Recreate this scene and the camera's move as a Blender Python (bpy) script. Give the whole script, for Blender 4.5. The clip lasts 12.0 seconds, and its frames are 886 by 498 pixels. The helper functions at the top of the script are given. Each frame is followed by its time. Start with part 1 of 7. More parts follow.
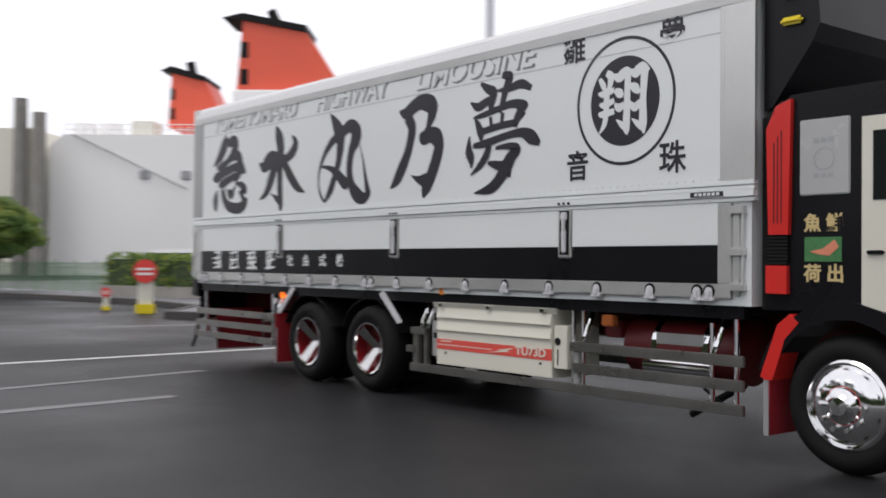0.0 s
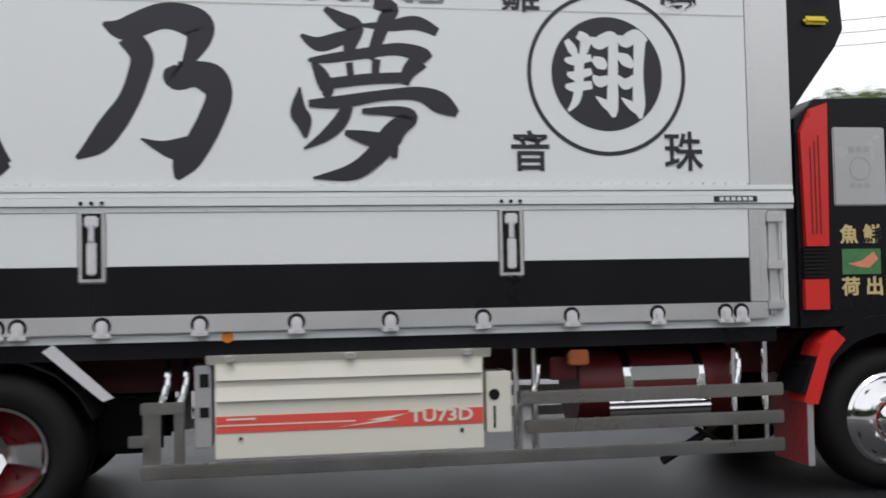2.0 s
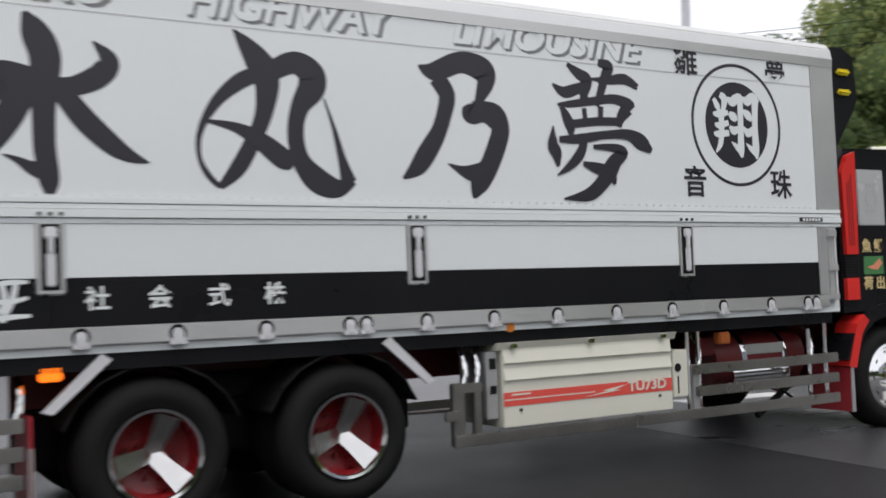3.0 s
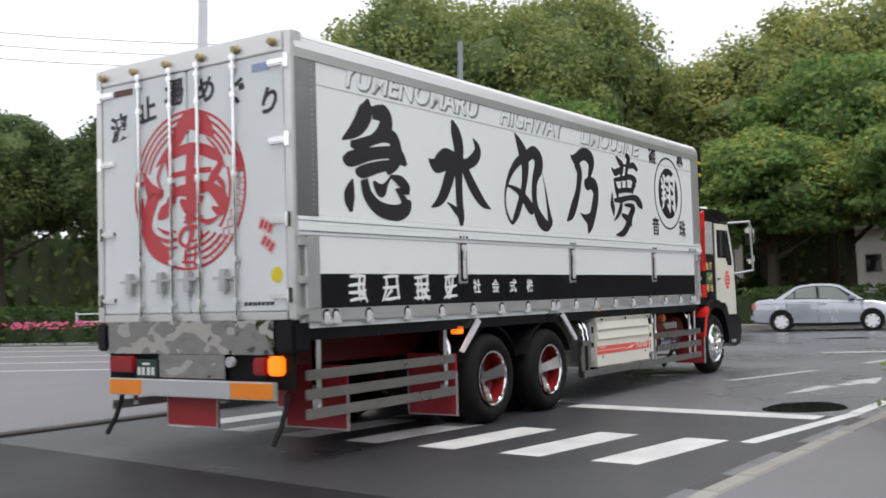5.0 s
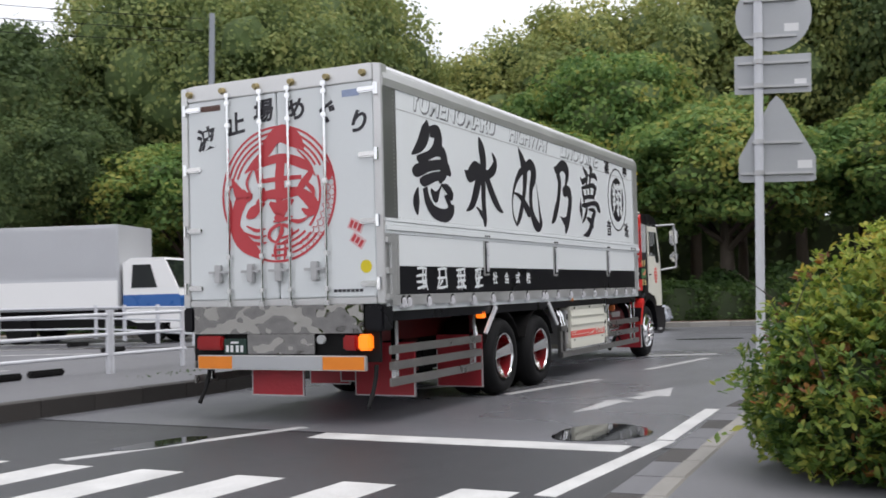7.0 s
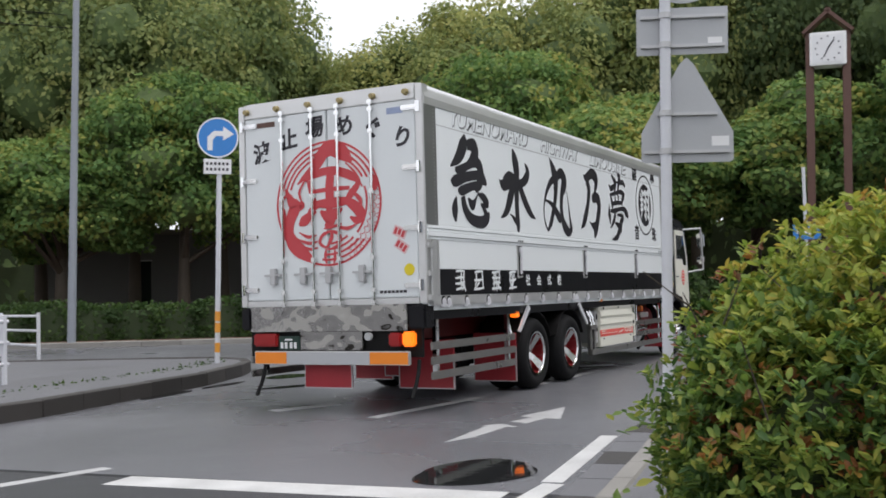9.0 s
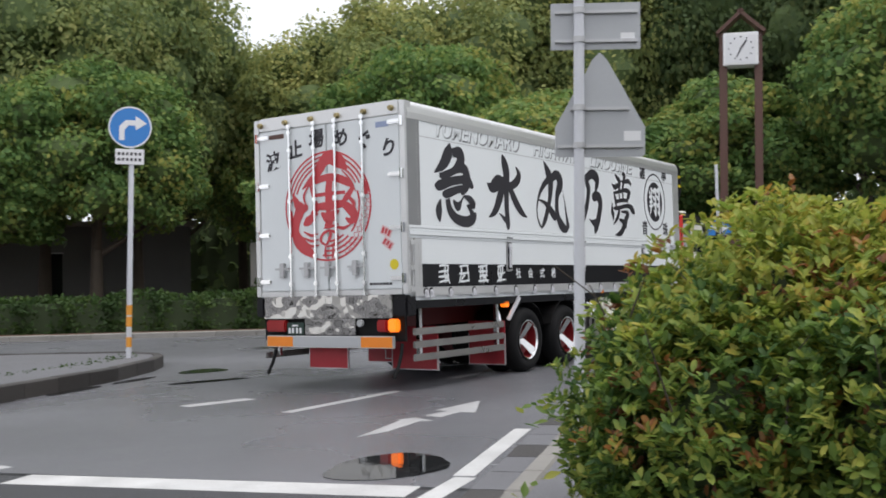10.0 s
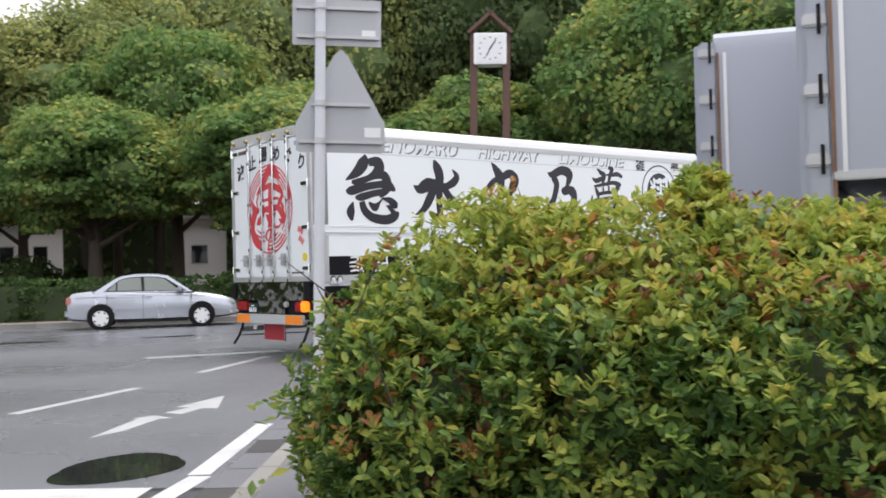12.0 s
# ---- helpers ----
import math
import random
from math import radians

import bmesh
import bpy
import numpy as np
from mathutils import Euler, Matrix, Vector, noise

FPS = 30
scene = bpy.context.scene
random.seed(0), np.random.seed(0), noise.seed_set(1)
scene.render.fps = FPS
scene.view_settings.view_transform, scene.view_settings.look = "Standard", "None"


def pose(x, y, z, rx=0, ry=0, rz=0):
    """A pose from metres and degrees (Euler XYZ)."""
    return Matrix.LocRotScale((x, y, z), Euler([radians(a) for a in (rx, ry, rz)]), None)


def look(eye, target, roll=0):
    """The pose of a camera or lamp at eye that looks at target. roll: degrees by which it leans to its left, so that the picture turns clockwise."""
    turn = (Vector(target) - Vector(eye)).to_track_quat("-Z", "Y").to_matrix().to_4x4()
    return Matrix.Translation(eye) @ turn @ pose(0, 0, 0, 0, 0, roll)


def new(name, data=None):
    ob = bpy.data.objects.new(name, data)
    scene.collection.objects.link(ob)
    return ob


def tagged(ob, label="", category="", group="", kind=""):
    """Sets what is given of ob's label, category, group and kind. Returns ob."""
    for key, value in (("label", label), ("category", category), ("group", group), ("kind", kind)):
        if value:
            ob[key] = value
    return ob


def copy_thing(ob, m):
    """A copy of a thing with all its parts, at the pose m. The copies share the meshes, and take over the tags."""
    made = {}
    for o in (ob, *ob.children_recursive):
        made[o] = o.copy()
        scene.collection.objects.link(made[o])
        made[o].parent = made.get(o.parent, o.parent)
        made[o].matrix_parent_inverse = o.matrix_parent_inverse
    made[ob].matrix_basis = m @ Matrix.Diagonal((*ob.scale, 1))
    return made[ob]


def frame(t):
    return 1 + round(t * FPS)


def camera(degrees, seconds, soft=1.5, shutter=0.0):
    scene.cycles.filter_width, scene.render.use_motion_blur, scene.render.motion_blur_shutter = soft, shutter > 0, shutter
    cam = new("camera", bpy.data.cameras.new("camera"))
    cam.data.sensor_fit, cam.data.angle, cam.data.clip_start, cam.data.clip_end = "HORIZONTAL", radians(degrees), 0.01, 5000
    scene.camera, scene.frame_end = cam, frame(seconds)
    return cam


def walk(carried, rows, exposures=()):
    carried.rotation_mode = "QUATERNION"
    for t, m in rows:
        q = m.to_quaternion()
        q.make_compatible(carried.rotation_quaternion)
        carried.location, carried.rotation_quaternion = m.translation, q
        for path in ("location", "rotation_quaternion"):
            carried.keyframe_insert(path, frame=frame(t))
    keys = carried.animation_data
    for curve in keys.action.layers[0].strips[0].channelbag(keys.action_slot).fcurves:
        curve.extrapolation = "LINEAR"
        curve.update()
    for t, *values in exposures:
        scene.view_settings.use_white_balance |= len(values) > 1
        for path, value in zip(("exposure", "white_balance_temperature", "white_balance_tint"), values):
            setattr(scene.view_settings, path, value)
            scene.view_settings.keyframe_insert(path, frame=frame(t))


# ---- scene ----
cam = camera(46.5, 12.0, soft=1.7, shutter=0.4)
# seconds, place, yaw to the left of +y, pitch, roll
CAM = [
    (0.0, -0.03, 0.02, 1.40, 113.02, 0.91, 0.52), (0.5, -0.02, 0.00, 1.40, 100.30, 1.05, 1.02), (1.0, 0.00, -0.01, 1.39, 83.84, 1.62, 0.71),
    (1.5, 0.03, -0.03, 1.38, 66.15, 2.73, 0.00), (2.0, 0.05, -0.05, 1.37, 50.20, 2.52, -1.15), (2.5, 0.06, -0.05, 1.37, 39.36, 2.98, -1.51),
    (3.0, 0.06, -0.03, 1.36, 30.25, 2.83, -2.17), (3.5, 0.03, 0.07, 1.35, 21.95, 2.53, -1.72), (3.7, 0.02, 0.12, 1.34, 18.57, 2.43, -1.68),
    (5.5, -0.23, 1.92, 1.35, 0.00, 2.69, -1.48), (6.0, -0.12, 2.86, 1.34, -3.44, 2.78, -1.29), (6.5, 0.10, 3.67, 1.34, -5.85, 2.58, -1.50),
    (7.0, 0.18, 4.00, 1.31, -9.07, 2.31, -1.48), (8.8, 0.88, 5.66, 1.30, -13.91, 2.59, -1.25), (9.0, 0.93, 5.74, 1.29, -14.62, 2.52, -1.59),
    (9.5, 0.96, 5.78, 1.28, -16.50, 2.33, -1.60), (10.0, 1.00, 5.78, 1.28, -18.99, 2.09, -1.46), (10.5, 1.06, 5.79, 1.29, -21.94, 1.76, -1.60),
    (11.0, 1.10, 5.80, 1.30, -25.50, 1.49, -1.10), (11.5, 1.12, 5.76, 1.31, -29.19, 1.38, -1.06), (12.0, 1.11, 5.70, 1.31, -32.32, 1.20, -1.45)]


def view(x, y, z, yaw, pitch, roll):
    a, b = radians(yaw), radians(pitch)
    return look((x, y, z), (x - math.sin(a) * math.cos(b), y + math.cos(a) * math.cos(b), z + math.sin(b)), roll)


EXPOSURES = [(0.0, 0.35, 6650, 14), (1.5, 0.38, 6600, 13), (3.5, 0.44, 6600, 12), (5.5, 0.62, 6550, 12), (7.0, 0.56, 6500, 13), (9.5, 0.5, 6500, 12), (10.5, 0.62, 6500, 12), (12.0, 0.93, 6500, 14)]
walk(cam, [(t, view(*row)) for t, *row in CAM], EXPOSURES)

# ---- sky and sun: overcast ----
world = bpy.data.worlds.new("world")
scene.world = world
world.use_nodes = True
wn, wl = world.node_tree.nodes, world.node_tree.links
sky = wn.new("ShaderNodeTexSky")
sky.sky_type, sky.sun_disc, sky.sun_elevation, sky.sun_rotation = "NISHITA", False, radians(69), radians(128)
veil = wn.new("ShaderNodeMix")
veil.data_type = "RGBA"
veil.inputs[0].default_value = 0.86
cloud = wn.new("ShaderNodeTexNoise")
cloud.inputs["Scale"].default_value, cloud.inputs["Detail"].default_value = 2.2, 5
cramp = wn.new("ShaderNodeValToRGB")
cramp.color_ramp.elements[0].position, cramp.color_ramp.elements[0].color = 0.25, (7.6, 7.9, 8.4, 1)
cramp.color_ramp.elements[1].position, cramp.color_ramp.elements[1].color = 0.8, (9.6, 9.7, 9.9, 1)
wl.new(cloud.outputs["Fac"], cramp.inputs[0])
wl.new(sky.outputs[0], veil.inputs[6])
wl.new(cramp.outputs[0], veil.inputs[7])
wl.new(veil.outputs[2], wn["Background"].inputs[0])
wn["Background"].inputs[1].default_value = 0.105
sun_data = bpy.data.lights.new("sun", "SUN")
sun_data.energy, sun_data.angle, sun_data.color = 1.3, radians(35), (1, 0.97, 0.93)
sun = new("sun", sun_data)
sun.matrix_basis = look((0, 0, 30), (-9, 7, 0))


# ---- materials ----
def material(name, colour, rough=0.5, metal=0.0, vary=0.15, scale=3.0, fine=60.0, bump=0.0, bump_scale=80.0, island=0.0, obj=0.0, bump_detail=4, spec=0.5, rough_vary=0.1, coat=0.0):
    """Base colour varied at two scales, uneven gloss, fine relief."""
    m = bpy.data.materials.new(name)
    m.use_nodes = True
    n, l = m.node_tree.nodes, m.node_tree.links
    b = n["Principled BSDF"]
    b.inputs["Metallic"].default_value = metal
    b.inputs["Specular IOR Level"].default_value = spec
    b.inputs["Coat Weight"].default_value = coat
    co = n.new("ShaderNodeTexCoord")

    def noise_at(s, d=4):
        t = n.new("ShaderNodeTexNoise")
        t.inputs["Scale"].default_value, t.inputs["Detail"].default_value = s, d
        l.new(co.outputs["Object"], t.inputs["Vector"])
        return t.outputs["Fac"]

    def maths(op, a, c, clamp=False):
        t = n.new("ShaderNodeMath")
        t.operation, t.use_clamp = op, clamp
        for i, v in enumerate((a, c)):
            if isinstance(v, (int, float)):
                t.inputs[i].default_value = v
            else:
                l.new(v, t.inputs[i])
        return t.outputs[0]
    big, small = noise_at(scale), noise_at(fine, 3)
    val = maths("ADD", maths("MULTIPLY", maths("SUBTRACT", big, 0.5), 2 * vary), maths("MULTIPLY", maths("SUBTRACT", small, 0.5), vary))
    if island:
        g = n.new("ShaderNodeNewGeometry")
        val = maths("ADD", val, maths("MULTIPLY", maths("SUBTRACT", g.outputs["Random Per Island"], 0.5), 2 * island))
    if obj:
        g = n.new("ShaderNodeObjectInfo")
        val = maths("ADD", val, maths("MULTIPLY", maths("SUBTRACT", g.outputs["Random"], 0.5), 2 * obj))
    val = maths("ADD", val, 1.0)
    mul = n.new("ShaderNodeVectorMath")
    mul.operation = "SCALE"
    mul.inputs[0].default_value = colour
    l.new(val, mul.inputs["Scale"])
    l.new(mul.outputs[0], b.inputs["Base Color"])
    l.new(maths("ADD", maths("MULTIPLY", maths("SUBTRACT", big, 0.5), 2 * rough_vary), rough, True), b.inputs["Roughness"])
    if bump:
        bp = n.new("ShaderNodeBump")
        bp.inputs["Strength"].default_value, bp.inputs["Distance"].default_value = 1.0, bump
        l.new(noise_at(bump_scale, bump_detail), bp.inputs["Height"])
        l.new(bp.outputs[0], b.inputs["Normal"])
    return m


def wet_asphalt(name, colour, lo, hi, spec=0.5):
    m = material(name, colour, 0.4, vary=0.25, scale=0.35, fine=90, bump=0.004, bump_scale=140, rough_vary=0.0, spec=spec)
    n, l = m.node_tree.nodes, m.node_tree.links
    co = n.new("ShaderNodeTexCoord")
    t = n.new("ShaderNodeTexNoise")
    t.inputs["Scale"].default_value, t.inputs["Detail"].default_value = 0.22, 6
    l.new(co.outputs["Object"], t.inputs["Vector"])
    r = n.new("ShaderNodeMapRange")
    r.inputs[1].default_value, r.inputs[2].default_value, r.inputs[3].default_value, r.inputs[4].default_value = 0.35, 0.65, lo, hi
    l.new(t.outputs["Fac"], r.inputs[0])
    l.new(r.outputs[0], n["Principled BSDF"].inputs["Roughness"])
    return m


def leafy(name, colour, second, third, scale=0.6, rough=0.45, spec=0.5):
    """Leaves: three tones by leaf and by patch of the crown, a little light through them."""
    m = bpy.data.materials.new(name)
    m.use_nodes = True
    n, l = m.node_tree.nodes, m.node_tree.links
    b = n["Principled BSDF"]
    b.inputs["Roughness"].default_value, b.inputs["Specular IOR Level"].default_value = rough, spec
    g, co = n.new("ShaderNodeNewGeometry"), n.new("ShaderNodeTexCoord")
    t = n.new("ShaderNodeTexNoise")
    t.inputs["Scale"].default_value, t.inputs["Detail"].default_value = scale, 4
    l.new(co.outputs["Object"], t.inputs["Vector"])
    mx = n.new("ShaderNodeMath")
    mx.operation = "MULTIPLY_ADD"
    mx.inputs[1].default_value, mx.inputs[2].default_value = 0.34, -0.17
    l.new(g.outputs["Random Per Island"], mx.inputs[0])
    ad = n.new("ShaderNodeMath")
    l.new(mx.outputs[0], ad.inputs[0])
    l.new(t.outputs["Fac"], ad.inputs[1])
    r = n.new("ShaderNodeValToRGB")
    r.color_ramp.elements[0].position, r.color_ramp.elements[0].color = 0.3, (*colour, 1)
    r.color_ramp.elements[1].position, r.color_ramp.elements[1].color = 0.56, (*second, 1)
    e = r.color_ramp.elements.new(0.76)
    e.color = (*third, 1)
    l.new(ad.outputs[0], r.inputs[0])
    l.new(r.outputs[0], b.inputs["Base Color"])
    tr = n.new("ShaderNodeBsdfTranslucent")
    l.new(r.outputs[0], tr.inputs[0])
    ms = n.new("ShaderNodeMixShader")
    ms.inputs[0].default_value = 0.45
    l.new(b.outputs[0], ms.inputs[1])
    l.new(tr.outputs[0], ms.inputs[2])
    l.new(ms.outputs[0], n["Material Output"].inputs[0])
    return m


def glowing(name, colour, strength):
    m = material(name, colour, 0.3, vary=0.05)
    b = m.node_tree.nodes["Principled BSDF"]
    b.inputs["Emission Color"].default_value, b.inputs["Emission Strength"].default_value = (*colour, 1), strength
    return m


def glass(name, colour=(0.015, 0.018, 0.018)):
    return material(name, colour, 0.05, vary=0.05, spec=0.35, rough_vary=0.02)


# paler tones farther off: grazing sky sheen is put into the base colour
ASPHALT = wet_asphalt("wet asphalt", (0.014, 0.0145, 0.016), 0.34, 0.56, 0.18)
ASPHALT_MID = wet_asphalt("damp grey asphalt", (0.042, 0.043, 0.047), 0.25, 0.46, 0.36)
ASPHALT_PALE = wet_asphalt("worn asphalt, pale with sky sheen", (0.13, 0.132, 0.143), 0.2, 0.42)
PUDDLE = material("standing water", (0.02, 0.021, 0.022), 0.02, vary=0.05, rough_vary=0.0, bump=0.0004, bump_scale=9)
PAVING = material("worn pavement asphalt", (0.125, 0.125, 0.134), 0.5, vary=0.2, scale=0.8, bump=0.003, bump_scale=110)
KERB = material("concrete kerb", (0.24, 0.23, 0.21), 0.7, vary=0.3, scale=1.5, bump=0.003, obj=0.15)
KERB_DARK = material("wet dirty kerb", (0.04, 0.036, 0.033), 0.6, vary=0.35, scale=1.5, bump=0.004, obj=0.2)
LINE = material("worn road paint", (0.52, 0.52, 0.51), 0.5, vary=0.34, scale=2.5, fine=45, bump=0.002)
LINE_GHOST = material("almost worn off road paint", (0.13, 0.13, 0.132), 0.5, vary=0.5, scale=1.2, fine=30)
LINE_OLD = material("faded road paint", (0.38, 0.38, 0.38), 0.5, vary=0.4, scale=1.5, fine=30)
WHITE = material("white body panel", (0.74, 0.77, 0.77), 0.32, vary=0.03, scale=0.7, fine=25, rough_vary=0.06)
ALU = material("weathered aluminium", (0.66, 0.66, 0.65), 0.38, metal=0.75, vary=0.08, scale=2, fine=50)
ALU_DULL = material("dull aluminium rail", (0.5, 0.5, 0.5), 0.45, metal=0.6, vary=0.12, scale=2, fine=50)
GUARD = material("weathered guard rail", (0.36, 0.35, 0.33), 0.3, metal=0.92, vary=0.22, scale=3, fine=40, bump=0.002, bump_scale=6)
FENDER = material("bright fender plate", (0.68, 0.68, 0.7), 0.4, metal=0.2, vary=0.05)
CHROME = material("polished chrome", (0.8, 0.8, 0.8), 0.08, metal=1.0, vary=0.04, rough_vary=0.03)
MIRROR = material("rippled stainless sheet", (0.42, 0.41, 0.39), 0.04, metal=1.0, vary=0.04, bump=0.028, bump_scale=4.0, bump_detail=1.2, rough_vary=0.02)
CHECKER = material("embossed steel sheet", (0.36, 0.36, 0.36), 0.3, metal=0.9, vary=0.1, bump=0.004, bump_scale=45)
BLACK = material("black paint", (0.008, 0.008, 0.01), 0.3, vary=0.2, scale=1.5, spec=0.22)
INK = material("black lettering", (0.018, 0.016, 0.022), 0.4, vary=0.1)
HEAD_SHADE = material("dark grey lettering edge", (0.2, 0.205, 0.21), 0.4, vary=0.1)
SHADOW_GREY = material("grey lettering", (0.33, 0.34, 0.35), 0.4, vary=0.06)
RED = material("red paint", (0.62, 0.025, 0.02), 0.3, vary=0.12, scale=2)
RED_DISH = material("dark red wheel paint", (0.2, 0.01, 0.013), 0.3, vary=0.25, scale=6)
BLADE = material("worn mirror steel", (0.62, 0.61, 0.6), 0.22, metal=1.0, vary=0.1, scale=8)
# red frame paint, darkened to carry the low light under the body
RED_DARK = material("dark red paint with shade in it", (0.13, 0.008, 0.01), 0.5, vary=0.3, scale=2)
STICKER = material("faded pink sticker", (0.72, 0.5, 0.5), 0.5, vary=0.08)
STICKER_BLUE = material("faded blue sticker", (0.3, 0.36, 0.52), 0.5, vary=0.3, scale=14)
FLAP = material("red rubber mudflap", (0.36, 0.02, 0.03), 0.5, vary=0.15, scale=3, bump=0.004, bump_scale=20)
CREAM = material("cream paint", (0.68, 0.67, 0.58), 0.35, vary=0.05, scale=1.5)
RUBBER = material("tyre rubber", (0.009, 0.009, 0.0095), 0.8, vary=0.3, scale=4, bump=0.002, spec=0.2)
CHASSIS = material("dark chassis", (0.009, 0.0085, 0.0085), 0.7, vary=0.4, scale=3, spec=0.2)
GLASS = glass("dark window glass")
CAR_GLASS = material("greenish car glass", (0.16, 0.18, 0.16), 0.08, vary=0.15, scale=2, spec=0.5, rough_vary=0.02)
LAMP_PALE = material("pale red lamp lens", (0.5, 0.2, 0.18), 0.15, vary=0.1)
TINT = material("pale curtain window", (0.42, 0.43, 0.43), 0.25, vary=0.05)
GOLD = material("gold lettering", (0.6, 0.47, 0.22), 0.4, vary=0.1)
EMBLEM_RED = material("red emblem print", (0.55, 0.05, 0.06), 0.4, vary=0.08)
SIGN_RED = material("sign red", (0.75, 0.06, 0.05), 0.4, vary=0.05)
STRIPE = material("red stripe", (0.72, 0.09, 0.07), 0.35, vary=0.05)
SCREEN_GREEN = material("green print", (0.06, 0.2, 0.07), 0.4, vary=0.3, scale=20)
SALMON = material("salmon print", (0.7, 0.25, 0.15), 0.4, vary=0.2, scale=20)
ORANGE = material("orange reflector", (0.85, 0.25, 0.02), 0.35, vary=0.08)
GREY_REFL = material("grey reflector", (0.45, 0.46, 0.47), 0.35, vary=0.05)
AMBER = glowing("amber lamp", (1.0, 0.2, 0.01), 0.8)
LAMP_RED = material("red lamp lens", (0.3, 0.015, 0.015), 0.15, vary=0.1)
AMBER_OFF = material("brown amber lens", (0.35, 0.1, 0.03), 0.2, vary=0.1)
BRASS = material("dull brass lamp", (0.32, 0.26, 0.12), 0.4, metal=0.4, vary=0.2)
YELLOW = material("yellow lamp", (0.75, 0.6, 0.02), 0.3, vary=0.05)
PLATE_GREEN = material("dark green plate", (0.01, 0.035, 0.025), 0.4, vary=0.1)
SIGN_GREY = material("sign back", (0.42, 0.43, 0.44), 0.45, metal=0.3, vary=0.07, scale=2)
POLE = material("white painted steel", (0.6, 0.61, 0.64), 0.4, vary=0.08, scale=2)
POLE_DARK = material("galvanised pole", (0.25, 0.27, 0.3), 0.45, vary=0.15, scale=1)
BLUE = material("sign blue", (0.03, 0.2, 0.55), 0.35, vary=0.05)
SIGN_WHITE = material("sign white", (0.75, 0.75, 0.75), 0.4, vary=0.04)
SIGN_ORANGE = material("orange band", (0.75, 0.32, 0.04), 0.4, vary=0.06)
CAR_DARK = material("dark grey car paint", (0.05, 0.055, 0.06), 0.25, metal=0.4, vary=0.05, coat=0.4)
SILVER = material("silver car paint", (0.42, 0.44, 0.48), 0.25, metal=0.5, vary=0.03, coat=0.4)
BROWN = material("brown painted steel", (0.1, 0.045, 0.03), 0.5, vary=0.15)
BARK = material("bark", (0.07, 0.055, 0.04), 0.8, vary=0.35, scale=2, bump=0.02, bump_scale=12)
SOIL = material("leaf litter soil", (0.1, 0.055, 0.035), 0.85, vary=0.4, scale=1.2, bump=0.02, bump_scale=9)
LEAF_TREE = leafy("broad tree leaves", (0.14, 0.195, 0.078), (0.26, 0.31, 0.11), (0.38, 0.385, 0.145), 0.45, 0.65, 0.2)
LEAF_GOLD = leafy("yellowish broad tree leaves", (0.18, 0.23, 0.085), (0.33, 0.36, 0.125), (0.46, 0.44, 0.155), 0.45, 0.65, 0.2)
LEAF_FRESH = leafy("fresh young tree leaves", (0.1, 0.19, 0.06), (0.2, 0.3, 0.085), (0.4, 0.38, 0.1), 0.5, 0.65, 0.2)
LEAF_DARK = leafy("dark tree leaves", (0.06, 0.095, 0.04), (0.11, 0.16, 0.06), (0.19, 0.22, 0.08), 0.3, 0.65, 0.2)
LEAF_BUSH = leafy("bush leaves", (0.055, 0.12, 0.03), (0.175, 0.265, 0.052), (0.42, 0.42, 0.085), 3.5, 0.5, 0.3)
# paler tone for the bush top: young leaves and sky light together
LEAF_TOP_LIT = leafy("yellowish young and sky-lit bush leaves", (0.2, 0.29, 0.05), (0.35, 0.39, 0.07), (0.5, 0.4, 0.08), 5.0, 0.5, 0.3)
LEAF_RUST = leafy("rusty bush leaves", (0.15, 0.06, 0.025), (0.3, 0.12, 0.035), (0.46, 0.28, 0.06), 3.5, 0.45)
LEAF_HEDGE = leafy("hedge leaves", (0.035, 0.07, 0.02), (0.06, 0.11, 0.028), (0.1, 0.15, 0.04), 1.0, 0.6, 0.3)
# near-black green: the shade in the gaps between leaves, as a colour
CORE = material("dark core for shade between leaves", (0.04, 0.06, 0.022), 0.8, vary=0.4, scale=2)
CORE_TREE = material("inner tree foliage", (0.085, 0.125, 0.04), 0.85, vary=0.5, scale=1.5, fine=9)
HULL = material("white ship paint", (0.82, 0.82, 0.81), 0.45, vary=0.05, scale=0.15)
FUNNEL = material("orange red ship paint", (0.72, 0.1, 0.05), 0.45, vary=0.06, scale=0.3)
# grey render, its colour lowered to carry the shadow under the trees
WALL = material("grey rendered wall darkened for tree shade", (0.15, 0.15, 0.145), 0.8, vary=0.15, scale=0.6)
CANVAS = material("corrugated silver box", (0.55, 0.56, 0.58), 0.4, metal=0.3, vary=0.06, scale=0.7)
BOXGREY = material("pale grey van body", (0.36, 0.38, 0.43), 0.35, vary=0.04, scale=0.5, fine=15)
RUST = material("rusty edge", (0.22, 0.12, 0.07), 0.7, vary=0.4, scale=4)
CAB_BLUE = material("blue cab paint", (0.03, 0.12, 0.36), 0.3, vary=0.08)
AZALEA = material("pink azalea", (0.45, 0.06, 0.14), 0.6, vary=0.4, scale=3)


# ---- building helpers ----
def part(name, bm, mat, parent=None, label="", at=None, smooth=False):
    """Links a bmesh as one mesh object, under a thing or a part."""
    me = bpy.data.meshes.new(name)
    bmesh.ops.recalc_face_normals(bm, faces=bm.faces)
    bm.to_mesh(me)
    bm.free()
    for m in (mat if isinstance(mat, (list, tuple)) else [mat]):
        me.materials.append(m)
    if smooth:
        me.polygons.foreach_set("use_smooth", [True] * len(me.polygons))
        me.set_sharp_from_angle(angle=radians(38))
    ob = new(name, me)
    if parent:
        ob.parent = parent
    if at is not None:
        ob.matrix_basis = at
    if label:
        tagged(ob, label)
    return ob


